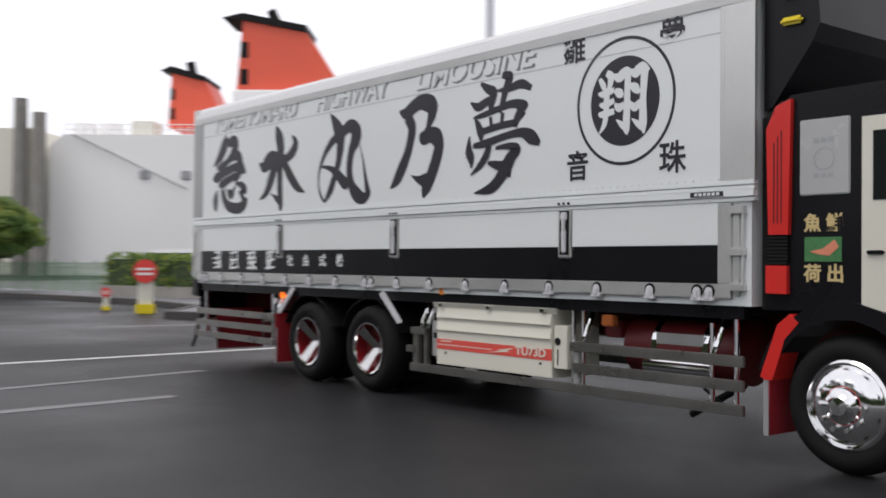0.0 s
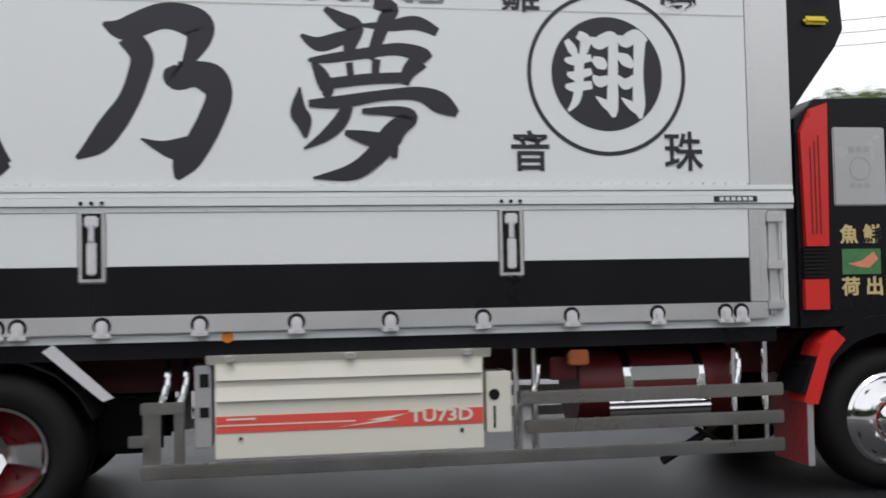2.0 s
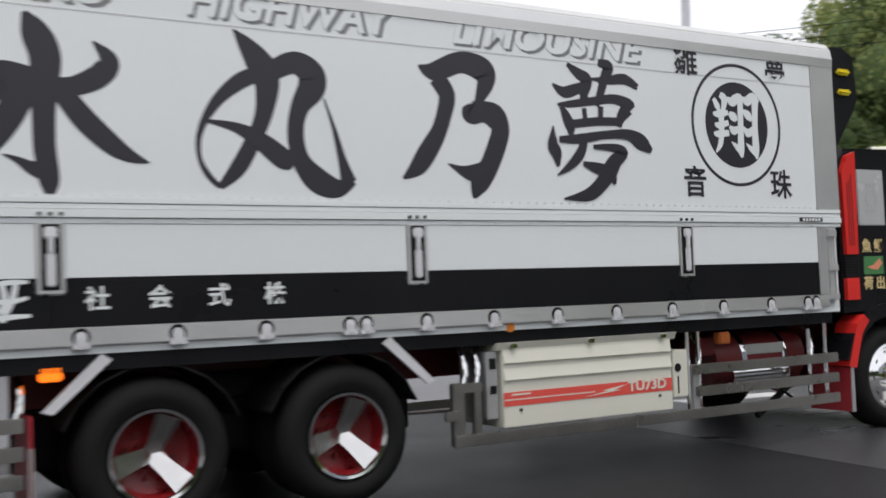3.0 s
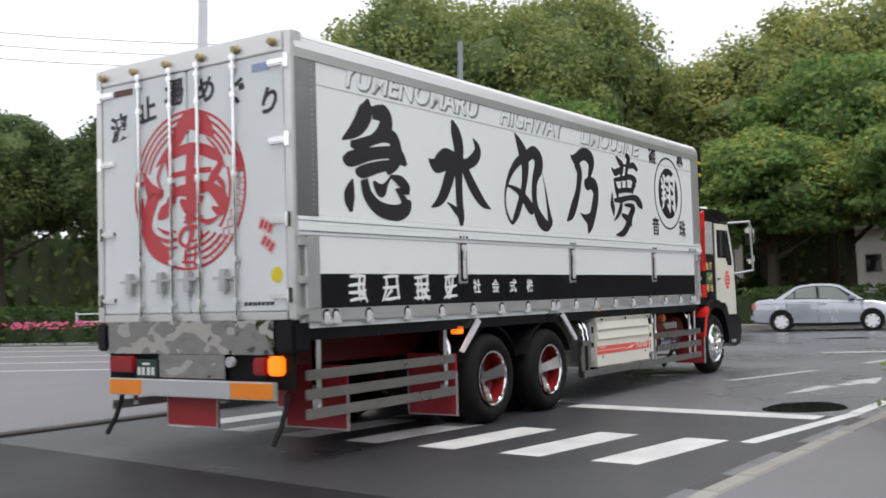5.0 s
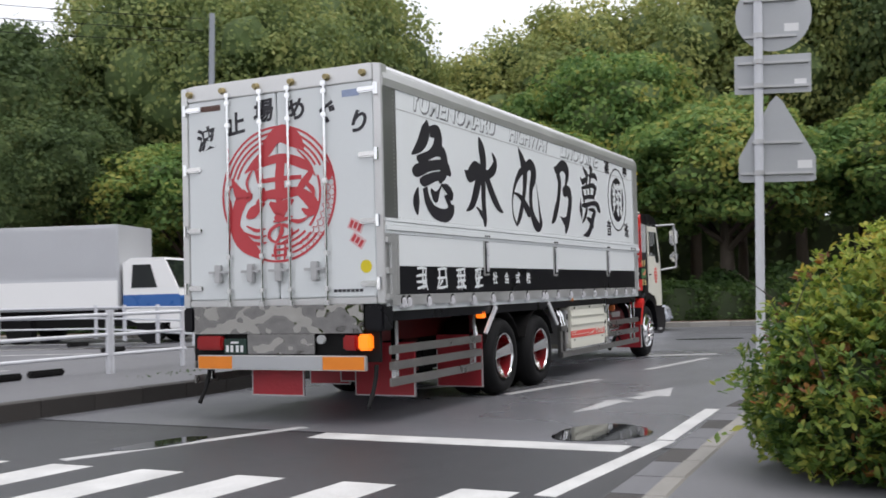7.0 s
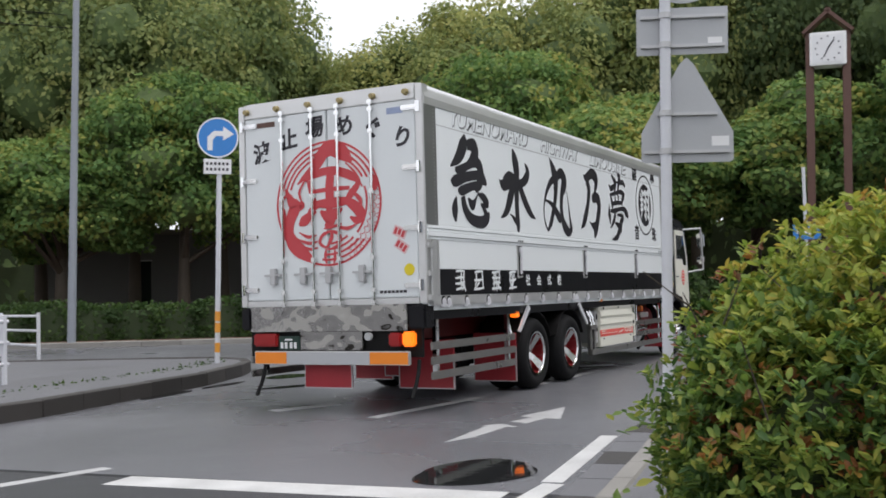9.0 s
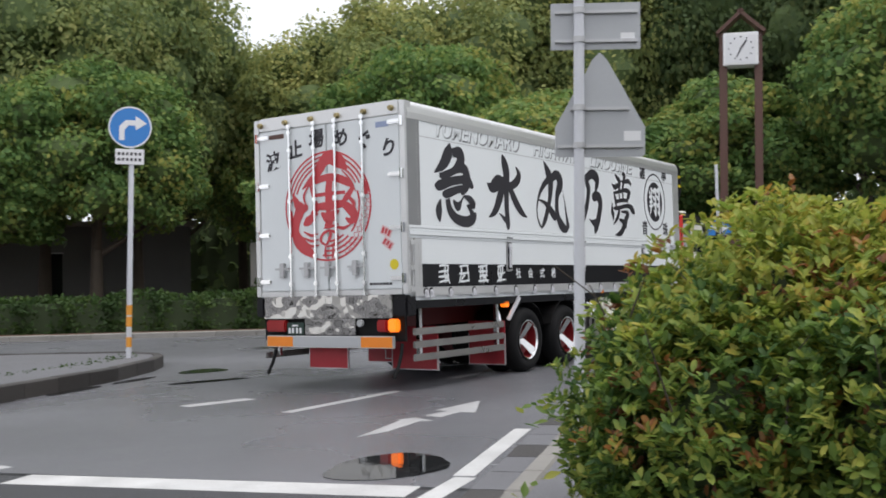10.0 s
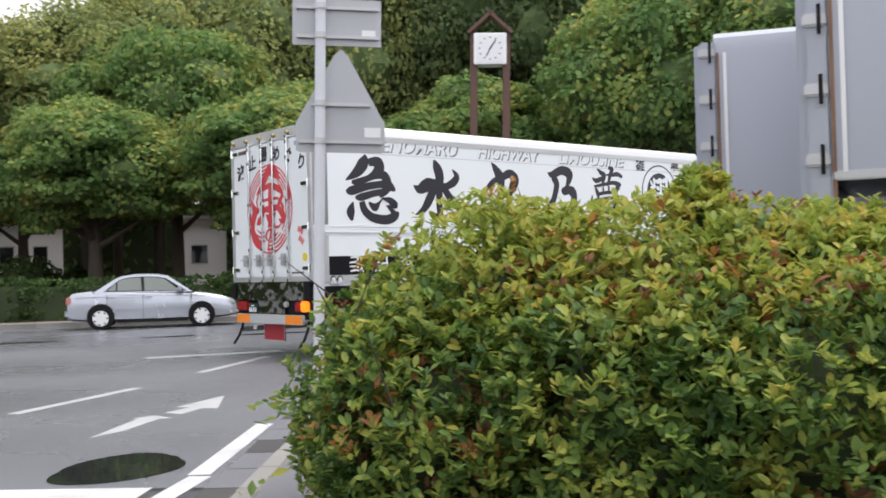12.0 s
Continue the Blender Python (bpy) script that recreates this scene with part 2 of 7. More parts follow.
def thing(name, label, category, group="", kind="", at=None):
    ob = tagged(new(name), label, category, group, kind)
    ob.empty_display_size = 0.2
    if at is not None:
        ob.matrix_basis = at
    return ob


def cube(bm, x0, x1, y0, y1, z0, z1, bevel=0.0, m=None):
    r = bmesh.ops.create_cube(bm, size=1, matrix=Matrix.LocRotScale(((x0 + x1) / 2, (y0 + y1) / 2, (z0 + z1) / 2), None, (abs(x1 - x0), abs(y1 - y0), abs(z1 - z0))))
    vs = r["verts"]
    if bevel:
        es = list({e for v in vs for e in v.link_edges})
        out = bmesh.ops.bevel(bm, geom=es, offset=bevel, segments=2, affect="EDGES", clamp_overlap=True)
        vs = list({v for f in out["faces"] for v in f.verts} | {v for v in vs if v.is_valid})
    if m is not None:
        bmesh.ops.transform(bm, matrix=m, verts=vs)
    return bm


def B(*a, **k):
    return cube(bmesh.new(), *a, **k)


def rod(bm, a, b, r, r2=None, seg=12, caps=True):
    a, b = Vector(a), Vector(b)
    d = b - a
    m = Matrix.Translation((a + b) / 2) @ d.to_track_quat("Z", "Y").to_matrix().to_4x4()
    bmesh.ops.create_cone(bm, cap_ends=caps, segments=seg, radius1=r, radius2=r if r2 is None else r2, depth=d.length, matrix=m)
    return bm


def R(*a, **k):
    return rod(bmesh.new(), *a, **k)


def prism(bm, pts, axis, a, b):
    """A flat outline pushed from a to b along an axis; pts lie in the other two axes, in order."""
    i = "xyz".index(axis)

    def at(p, h):
        v = list(p)
        v.insert(i, h)
        return bm.verts.new(v)
    lo, hi = [at(p, a) for p in pts], [at(p, b) for p in pts]
    n = len(pts)
    bm.faces.new(lo[::-1])
    bm.faces.new(hi)
    for k in range(n):
        bm.faces.new((lo[k], lo[(k + 1) % n], hi[(k + 1) % n], hi[k]))
    return bm


def P(*a):
    return prism(bmesh.new(), *a)


def lathe(bm, profile, axis_m, seg=32):
    """Turns a profile of (radius, height) round z, then places it."""
    rings = []
    for r, h in profile:
        rings.append([bm.verts.new(axis_m @ Vector((r * math.cos(2 * math.pi * k / seg), r * math.sin(2 * math.pi * k / seg), h))) for k in range(seg)])
    for a, b in zip(rings, rings[1:]):
        for k in range(seg):
            bm.faces.new((a[k], a[(k + 1) % seg], b[(k + 1) % seg], b[k]))
    return bm


def mesh_object(name, verts, faces, mats, parent=None, index=None, label="", smooth=False):
    """A mesh straight from arrays of corners and quads or triangles."""
    me = bpy.data.meshes.new(name)
    verts, faces = np.asarray(verts, np.float32), np.asarray(faces, np.int32)
    n, k = faces.shape
    me.vertices.add(len(verts))
    me.vertices.foreach_set("co", verts.ravel())
    me.loops.add(n * k)
    me.loops.foreach_set("vertex_index", faces.ravel())
    me.polygons.add(n)
    me.polygons.foreach_set("loop_start", np.arange(n, dtype=np.int32) * k)
    for m in mats:
        me.materials.append(m)
    if index is not None:
        me.polygons.foreach_set("material_index", np.asarray(index, np.int32))
    me.update(calc_edges=True)
    if smooth:
        me.polygons.foreach_set("use_smooth", [True] * n)
    ob = new(name, me)
    if parent:
        ob.parent = parent
    if label:
        tagged(ob, label)
    return ob


def text_part(name, words, size, mat, parent, m, shear=0.0, bold=0.0, depth=0.002, width=None, label="", space=1.0):
    """Lettering from the built-in font, as a thin mesh; width: squeezed or stretched to so many metres."""
    cu = bpy.data.curves.new(name, "FONT")
    cu.body, cu.size, cu.shear, cu.offset, cu.extrude, cu.space_character = words, size, shear, bold, depth, space
    cu.align_x, cu.align_y, cu.resolution_u = "CENTER", "CENTER", 3
    tmp = bpy.data.objects.new(name, cu)
    scene.collection.objects.link(tmp)
    me = bpy.data.meshes.new_from_object(tmp.evaluated_get(bpy.context.evaluated_depsgraph_get()))
    bpy.data.objects.remove(tmp)
    bpy.data.curves.remove(cu)
    if width and len(me.vertices):
        xs = [v.co.x for v in me.vertices]
        k, mid = width / max(1e-6, max(xs) - min(xs)), (max(xs) + min(xs)) / 2
        for v in me.vertices:
            v.co.x = (v.co.x - mid) * k
    me.materials.clear()
    me.materials.append(mat)
    ob = new(name, me)
    ob.parent, ob.matrix_basis = parent, m
    if label:
        tagged(ob, label)
    return ob


def brush(bm, strokes, x0, x1, z0, z1, y, out=-1):
    """Brush strokes: rows of (u, v, width) in the unit square, laid as smooth tapered ribbons on the plane y."""
    for si, s in enumerate(strokes):
        pts = [Vector(p) for p in s]
        path = []
        for i in range(len(pts) - 1):
            a, b, c, d = pts[max(i - 1, 0)], pts[i], pts[i + 1], pts[min(i + 2, len(pts) - 1)]
            for k in range(6):
                t = k / 6
                path.append(0.5 * ((2 * b) + (c - a) * t + (2 * a - 5 * b + 4 * c - d) * t * t + (3 * b - a - 3 * c + d) * t ** 3))
        path.append(pts[-1])
        yy = y + out * (0.0012 + 0.0004 * si)
        left, right = [], []
        w, h = x1 - x0, z1 - z0
        for i, p in enumerate(path):
            q = path[min(i + 1, len(path) - 1)] - path[max(i - 1, 0)]
            d = Vector((q.x * w, q.y * h))
            d = d.normalized() if d.length > 1e-6 else Vector((1, 0))
            hw = max(p.z, 0.012) / 2 * h
            cx, cz = x0 + p.x * w, z0 + p.y * h
            left.append(bm.verts.new((cx - d.y * hw, yy, cz + d.x * hw)))
            right.append(bm.verts.new((cx + d.y * hw, yy, cz - d.x * hw)))
        for i in range(len(path) - 1):
            bm.faces.new((left[i], left[i + 1], right[i + 1], right[i]))
    return bm


def glyph_bars(bm, x, z, w, h, y, seed, out=-1, bold=1.0):
    """An illegible sign as a cluster of plain brushed bars of its size."""
    rnd = random.Random(seed)
    j = lambda a, d=0.06: a + rnd.uniform(-d, d)
    rows = rnd.choice((3, 4))
    strokes = [[(j(0.08), j(0.1 + 0.8 * k / (rows - 1), 0.03), 0.07), (0.5, j(0.13 + 0.8 * k / (rows - 1), 0.03), 0.09), (j(0.92), j(0.16 + 0.8 * k / (rows - 1), 0.03), 0.06)] for k in range(rows)]
    strokes += [[(j(u), j(0.95), 0.08), (j(u), 0.5, 0.1), (j(u + rnd.choice((-0.2, 0, 0.15))), j(0.05), 0.04)] for u in rnd.sample((0.22, 0.42, 0.6, 0.8), rnd.choice((2, 3)))]
    strokes.append([(j(0.5), j(0.45), 0.1), (j(0.3), j(0.25), 0.08), (j(0.08), j(0.05, 0.04), 0.03)] if rnd.random() < 0.5 else [(j(0.5), j(0.45), 0.06), (j(0.75), j(0.25), 0.12), (j(0.95, 0.04), j(0.06, 0.04), 0.04)])
    return brush(bm, [[(u, v, t * bold) for u, v, t in st] for st in strokes], x, x + w, z, z + h, y, out)


# ---- ground, kerbs, markings ----
def sheet(name, pts, z, mat, label, category, thick=0.0, kind="structure"):
    bm = bmesh.new()
    prism(bm, pts, "z", z - thick, z)
    ob = part(name, bm, mat)
    return tagged(ob, label, category, kind=kind)


sheet("ground", [(-900, -900), (900, -900), (900, 900), (-900, 900)], 0.0, ASPHALT, "wet dark grey asphalt road with faint damp patches", "road", 0.3)


def offset_line(pts, d):
    """The same line shifted to its right by d."""
    out = []
    for i, p in enumerate(pts):
        a, b = Vector(pts[max(i - 1, 0)]), Vector(pts[min(i + 1, len(pts) - 1)])
        t = (b - a).normalized()
        out.append((p[0] + t.y * d, p[1] - t.x * d))
    return out


def resample(pts, step):
    out, rest = [pts[0]], 0.0
    for a, b in zip(pts, pts[1:]):
        a, b = Vector(a), Vector(b)
        n = max(1, round((b - a).length / step))
        out += [tuple(a + (b - a) * k / n) for k in range(1, n + 1)]
    return out


def kerb_run(name, pts, h, w, mat, label, step=0.9):
    """A row of kerb stones along a line, each one a part, raised lip to the left of the line."""
    k = tagged(new(name), label, "kerb", kind="structure")
    pts = resample(pts, step)
    inner = offset_line(pts, -w)
    for i in range(len(pts) - 1):
        a, b, c, d = Vector(pts[i]), Vector(pts[i + 1]), Vector(inner[i + 1]), Vector(inner[i])
        g = 0.006
        q = [a.lerp(b, g), b.lerp(a, g), c.lerp(d, g), d.lerp(c, g)]
        hi = (h(*a.lerp(b, 0.5)) + 0.012 if callable(h) else h) + random.uniform(-0.004, 0.004)
        bm = P([tuple(v) for v in q], "z", -0.05, hi)
        top = [e for e in bm.edges if all(v.co.z > 0.0 for v in e.verts)]
        bmesh.ops.bevel(bm, geom=top, offset=0.018, segments=1, affect="EDGES")
        part("kerb_stone", bm, mat, k)
    return k


LEFT_KERB = [(-16.0, 2.4), (-9.5, 7.4), (-5.9, 11.3), (-4.35, 13.6), (-3.43, 15.0), (-2.0, 16.75), (-0.56, 18.45), (0.61, 20.5), (1.39, 21.9), (2.0, 23.5), (2.22, 24.5), (2.2, 25.3), (1.7, 26.2), (0.4, 26.9), (-5.0, 29.0), (-30.0, 37.0)]


def left_height(x, y):
    """The kerb sinks almost to the road where the crossing meets it."""
    return 0.2 * min(1.0, max(0.15, (y - 13.2) / 2.0))


def left_pavement():
    line = resample(LEFT_KERB, 0.8)
    edge, back = offset_line(line, -0.16), offset_line(line, -1.5)
    bm = bmesh.new()
    outer = [bm.verts.new((*p, -0.02)) for p in edge]
    lip = [bm.verts.new((*p, left_height(*p) - 0.012)) for p in edge]
    inner = [bm.verts.new((*p, 0.2)) for p in back]
    for k in range(len(line) - 1):
        bm.faces.new((lip[k], lip[k + 1], inner[k + 1], inner[k]))
        bm.faces.new((outer[k], outer[k + 1], lip[k + 1], lip[k]))
    bm.faces.new(inner + [bm.verts.new((-60, 37, 0.2)), bm.verts.new((-60, 2.4, 0.2))])
    tagged(part("pavement_island", bm, PAVING), "damp grey asphalt footway and parking lot behind the kerb", "pavement", kind="structure")


left_pavement()
kerb_run("kerb_left", LEFT_KERB, left_height, 0.16, KERB_DARK, "dirty dark concrete kerb stones with moss", 0.8)

RIGHT_KERB = [(30.0, 24.5), (14.0, 21.2), (9.5, 19.2), (7.0, 16.6), (5.1, 14.2), (4.2, 12.75), (2.5, 10.15), (0.9, 7.6), (-0.6, 4.9), (-2.0, 1.6), (-2.9, -3.0), (-3.4, -12.0)]
inner = offset_line(RIGHT_KERB, -0.15)
sheet("pavement_near", inner + [(20, -12), (30, -12)], 0.12, PAVING, "damp footway asphalt beside the road", "pavement", 0.12)
kerb_run("kerb_right", RIGHT_KERB, 0.13, 0.15, KERB, "pale worn concrete kerb stones", 0.6)
# concrete gutter slabs along the near kerb
gut = tagged(new("gutter"), "grey concrete gutter slabs along the kerb", "gutter", kind="structure")
gl = resample([p for p in RIGHT_KERB if -1 < p[1] < 22], 0.6)
go = offset_line(gl, 0.34)
for i in range(len(gl) - 1):
    q = [gl[i], gl[i + 1], go[i + 1], go[i]]
    c = Vector((sum(p[0] for p in q) / 4, sum(p[1] for p in q) / 4))
    part("slab", P([tuple(c + (Vector(p) - c) * 0.97) for p in q], "z", -0.02, 0.008), KERB_DARK if i % 3 == 0 else PAVING, gut)

FAR_KERB = [(-60.0, 58.0), (-30.0, 48.0), (-8.0, 40.3), (9.0, 34.9), (22.0, 31.6), (40.0, 28.6), (70.0, 24.0)]
far_in = offset_line(FAR_KERB, -0.2)
kerb_run("kerb_far", FAR_KERB, 0.16, 0.2, KERB, "mossy stone kerb along the park", 1.2)
bed = sheet("park_bed", far_in + [(140, 24), (140, 160), (-140, 160), (-140, 58)], 0.14, SOIL, "reddish brown leaf litter under the park trees", "soil", 0.14)


# road tone steps up with distance, carrying sky sheen in the colour
sheet("road_crossing", [(-14, 17.5), (-2.5, 9.2), (4, 4.5), (7.9, 8.4), (2.55, 12.35), (-12, 22.85)], 0.0025, ASPHALT_MID, "damp mid-grey asphalt under the zebra crossing", "road", 0.02)
sheet("road_worn", [(-12, 22.95), (2.6, 12.42), (8, 8.5), (140, 8), (140, 70), (-140, 70), (-140, 23)], 0.003, ASPHALT_PALE, "worn damp asphalt beyond the crossing, sky sheen in its pale colour", "road", 0.02)


def strip(name, a, b, w, mat, label, z=0.005):
    a, b = Vector(a), Vector(b)
    d = (b - a).normalized()
    n = Vector((-d.y, d.x)) * w / 2
    return sheet(name, [tuple(a - n), tuple(b - n), tuple(b + n), tuple(a + n)], z, mat, label, "road marking", 0.004)


# zebra crossing
STEP = Vector((0.743, -0.493))
for k in range(7):
    a = Vector((-4.07, 12.5)) + STEP * k
    b = a + Vector((0.95, 1.21))
    e = Vector((0.34, -0.235))
    sheet("crossing_stripe", [tuple(a), tuple(a + e), tuple(b + e), tuple(b)], 0.005, LINE, "worn white zebra crossing stripe on wet asphalt", "road marking", 0.004)
strip("stop_line", (0.5, 13.68), (2.9, 12.0), 0.34, LINE, "white stop line painted on the road")
strip("edge_line", (1.8, 10.36), (3.36, 12.3), 0.15, LINE, "white edge line painted beside the gutter")
strip("edge_line", (3.37, 12.36), (4.62, 14.25), 0.15, LINE, "white edge line painted beside the gutter")
strip("lane_line", (2.94, 16.6), (4.6, 18.1), 0.14, LINE_OLD, "thin white dashed lane line")
strip("lane_line", (5.8, 19.4), (7.6, 21.3), 0.14, LINE_OLD, "thin white dashed lane line")
strip("lane_line", (0.4, 14.3), (-1.6, 12.9), 0.14, LINE_OLD, "faded white lane line")
strip("cross_road_line", (-10.4, -11.15), (-30.0, -2.5), 0.16, LINE, "thin white line on the dark road")
strip("cross_road_line", (-10.4, -11.15), (2.0, -16.6), 0.16, LINE, "thin white line on the dark road")
strip("faded_line", (-8.2, -8.95), (-11.2, -8.1), 0.16, LINE_GHOST, "faded white paint on the dark road")
strip("faded_line", (-7.2, -7.5), (-8.9, -6.8), 0.2, LINE_GHOST, "faded white paint on the dark road")
strip("faded_line", (-17.5, -15.5), (-19.5, -14.2), 0.35, LINE_GHOST, "faded white paint on the dark road")


def turn_arrow(at):
    """A right-turn lane arrow: a slim shaft with a barbed head."""
    bm = bmesh.new()
    prism(bm, [(0, 0), (0.2, 0.3), (0.38, 1.0), (0.5, 1.02), (0.3, 1.25), (0.12, 1.1), (0.18, 1.05)], "z", 0.001, 0.0055)
    prism(bm, [(0.36, 1.42), (0.54, 1.28), (0.68, 1.68), (0.84, 1.62), (0.78, 2.7), (0.4, 1.85), (0.54, 1.76)], "z", 0.001, 0.0055)
    return tagged(part("lane_arrow", bm, LINE_OLD, at=at), "white turn arrow painted on the lane", "road marking", kind="structure")


turn_arrow(pose(3.18, 14.5, 0, 0, 0, -27))
strip("lane_arrow_far", (2.0, 17.8), (2.8, 18.2), 0.22, LINE_OLD, "end of a white lane arrow on the far lane")
strip("cross_road_mark", (6.0, 22.6), (8.2, 22.2), 0.3, LINE_OLD, "faded white marking across the junction")


def puddle(x, y, a, b, turn, seed):
    rnd = random.Random(seed)
    c, s = math.cos(radians(turn)), math.sin(radians(turn))
    w = [rnd.uniform(0.8, 1.15) for _ in range(9)]
    pts = []
    for k in range(36):
        t = 2 * math.pi * k / 36
        i = k / 4
        r = w[int(i) % 9] + (w[(int(i) + 1) % 9] - w[int(i) % 9]) * (i % 1)
        u, v = a * r * math.cos(t), b * r * math.sin(t)
        pts.append((x + c * u - s * v, y + s * u + c * v))
    sheet("puddle", pts, 0.0085, PUDDLE, "shallow dark puddle lying on the asphalt", "puddle", 0.003, kind="stuff")


puddle(3.02, 12.95, 0.6, 0.4, 35, 1)
puddle(-0.9, 13.6, 0.45, 0.2, 40, 2)
puddle(2.75, 23.0, 0.55, 0.35, 60, 3)
puddle(2.6, 21.0, 0.7, 0.16, 20, 4)
puddle(0.8, 20.6, 0.6, 0.14, 60, 5)
puddle(1.6, 21.8, 0.6, 0.12, 55, 6)
puddle(8.3, 28.2, 0.8, 0.25, -10, 7)
puddle(10.2, 27.2, 0.9, 0.2, -12, 8)
puddle(5.2, 29.0, 0.8, 0.2, -15, 9)

def ring(bm, cx, cz, r0, r1, y0, y1, seg=64, a0=0.0, a1=2 * math.pi):
    """A flat ring, or an arc of one, standing on the xz plane."""
    full = abs(a1 - a0 - 2 * math.pi) < 1e-6
    n = seg if full else seg + 1
    rows = [[bm.verts.new((cx + r * math.cos(a0 + (a1 - a0) * k / seg), y, cz + r * math.sin(a0 + (a1 - a0) * k / seg))) for k in range(n)] for r, y in ((r0, y1), (r1, y1), (r1, y0), (r0, y0))]
    for j in range(4):
        p, q = rows[j], rows[(j + 1) % 4]
        for k in range(seg):
            bm.faces.new((p[k], p[(k + 1) % n], q[(k + 1) % n], q[k]))
    return bm


def disc(bm, cx, cz, r, y0, y1, seg=48, sx=1.0):
    return prism(bm, [(cx + sx * r * math.cos(2 * math.pi * k / seg), cz + r * math.sin(2 * math.pi * k / seg)) for k in range(seg)], "y", y0, y1)


# ---- the decorated truck ----
SIDE = -1.25
truck = thing("truck", "white box truck with brush lettering, black and red cab, driving off", "truck")
tp = lambda name, bm, mat, label="", parent=None, smooth=False: part(name, bm, mat, parent or truck, label, smooth=smooth)

tp("cargo_box", B(-3.66, 5.58, -1.225, 1.225, 1.12, 3.5), WHITE, "white panelled cargo box")
tp("roof", P([(-1.235, 3.46), (-1.235, 3.54), (-1.19, 3.59), (-1.1, 3.6), (1.1, 3.6), (1.19, 3.59), (1.235, 3.54), (1.235, 3.46)], "x", -3.7, 5.62), ALU, "pale rounded roof")
for s in (-1, 1):
    y = s * 1.25
    f = lambda a: (s * 1.22, s * a)
    # wing panel, its frame and the hinged gates below
    tp("wing_panel", B(-3.43, 5.32, *f(1.247), 2.045, 3.36, bevel=0.003), WHITE, "white upper wing panel")
    tp("top_rail", P([(s * 1.2, 3.36), (s * 1.256, 3.36), (s * 1.26, 3.44), (s * 1.245, 3.52), (s * 1.2, 3.57)], "x", -3.7, 5.62), ALU, "rounded aluminium top rail")
    tp("letter_rail", B(-3.43, 5.32, s * 1.24, s * 1.2485, 3.16, 3.169), ALU_DULL)
    tp("rear_trim", B(-3.7, -3.433, *f(1.252), 2.045, 3.36), CHECKER, "embossed steel corner plate")
    tp("front_trim", B(5.323, 5.62, *f(1.252), 2.045, 3.36), ALU, "aluminium corner plate with rivets")
    for z0, z1, d in ((2.012, 2.045, 1.262), (1.978, 2.009, 1.256), (1.925, 1.975, 1.268), (1.89, 1.922, 1.255)):
        tp("wing_sill", B(-3.7, 5.62, s * 1.2, s * d, z0, z1, bevel=0.003), WHITE, "pale sill rail between wing and gates")
    for a, b in ((-3.43, -1.242), (-1.238, 1.184), (1.188, 3.708), (3.712, 5.3)):
        tp("gate_panel", B(a, b, *f(1.25), 1.572, 1.888), WHITE, "white gate panel")
        tp("gate_band", B(a, b, *f(1.25), 1.282, 1.569), BLACK, "black lower gate band")
    tp("gate_sill", B(-3.6, 5.42, *f(1.258), 1.172, 1.279, bevel=0.004), ALU, "aluminium gate sill")
    for x0, x1 in ((-3.6, -3.433), (5.303, 5.42)):
        tp("gate_post", B(x0, x1, *f(1.257), 1.283, 1.885, bevel=0.004), ALU, "riveted aluminium gate post")
    bm = bmesh.new()
    for k in range(16):
        for xx in (-3.5, 5.335, 5.375):
            cube(bm, xx - 0.006, xx + 0.006, s * 1.25, s * 1.262, 1.32 + 0.036 * k, 1.33 + 0.036 * k)
    for k in range(30):
        cube(bm, 5.345, 5.357, s * 1.25, s * 1.256, 2.1 + 0.042 * k, 2.11 + 0.042 * k)
        cube(bm, -3.5, -3.49, s * 1.25, s * 1.256, 2.1 + 0.042 * k, 2.11 + 0.042 * k)
    for k in range(114):
        cube(bm, -3.4 + 0.077 * k, -3.388 + 0.077 * k, s * 1.25, s * 1.259, 2.055, 2.063)
        if k % 4 == 0:
            cube(bm, -3.4 + 0.077 * k, -3.386 + 0.077 * k, s * 1.25, s * 1.259, 1.9, 1.91)
    tagged(tp("rivets", bm, ALU), kind="stuff")
    tp("under_beam", B(-3.6, 5.5, s * 1.1, s * 1.2, 1.02, 1.17), BLACK, "black side beam")
    # corner locks in front of and behind the gates
    for xx in (5.46, -3.66):
        bm = B(xx - 0.02, xx + 0.03, s * 1.2, s * 1.25, 1.2, 1.87)
        rod(bm, (xx + 0.06, s * 1.25, 1.86), (xx + 0.06, s * 1.25, 1.25), 0.012, seg=6)
        for z in (1.83, 1.52, 1.26):
            cube(bm, xx - 0.04, xx + 0.08, s * 1.2, s * 1.275, z - 0.03, z + 0.03, bevel=0.006)
        tp("corner_lock", bm, ALU, "bright corner lock bars")


def latch(x):
    l = tp("gate_latch", B(x - 0.085, x + 0.085, -1.262, -1.22, 1.47, 1.9, bevel=0.012), ALU, "recessed aluminium gate latch")
    # no hollow: a near-black plate stands for the shade in the recess
    part("recess", B(x - 0.055, x + 0.055, -1.2655, -1.25, 1.5, 1.885), CHASSIS, l)
    bm = B(x - 0.028, x + 0.028, -1.285, -1.26, 1.52, 1.72, bevel=0.01)
    rod(bm, (x, -1.275, 1.72), (x, -1.275, 1.82), 0.018, seg=8)
    cube(bm, x - 0.04, x + 0.04, -1.285, -1.26, 1.8, 1.87, bevel=0.01)
    part("lever", bm, FENDER, l, "worn bright lever")
    for k in (-1, 0, 1):
        part("bolt", R((x + 0.06 * k, -1.27, 1.945), (x + 0.06 * k, -1.28, 1.945), 0.012, seg=8), CHASSIS, l)


for x in (3.71, 1.186, -1.24):
    latch(x)


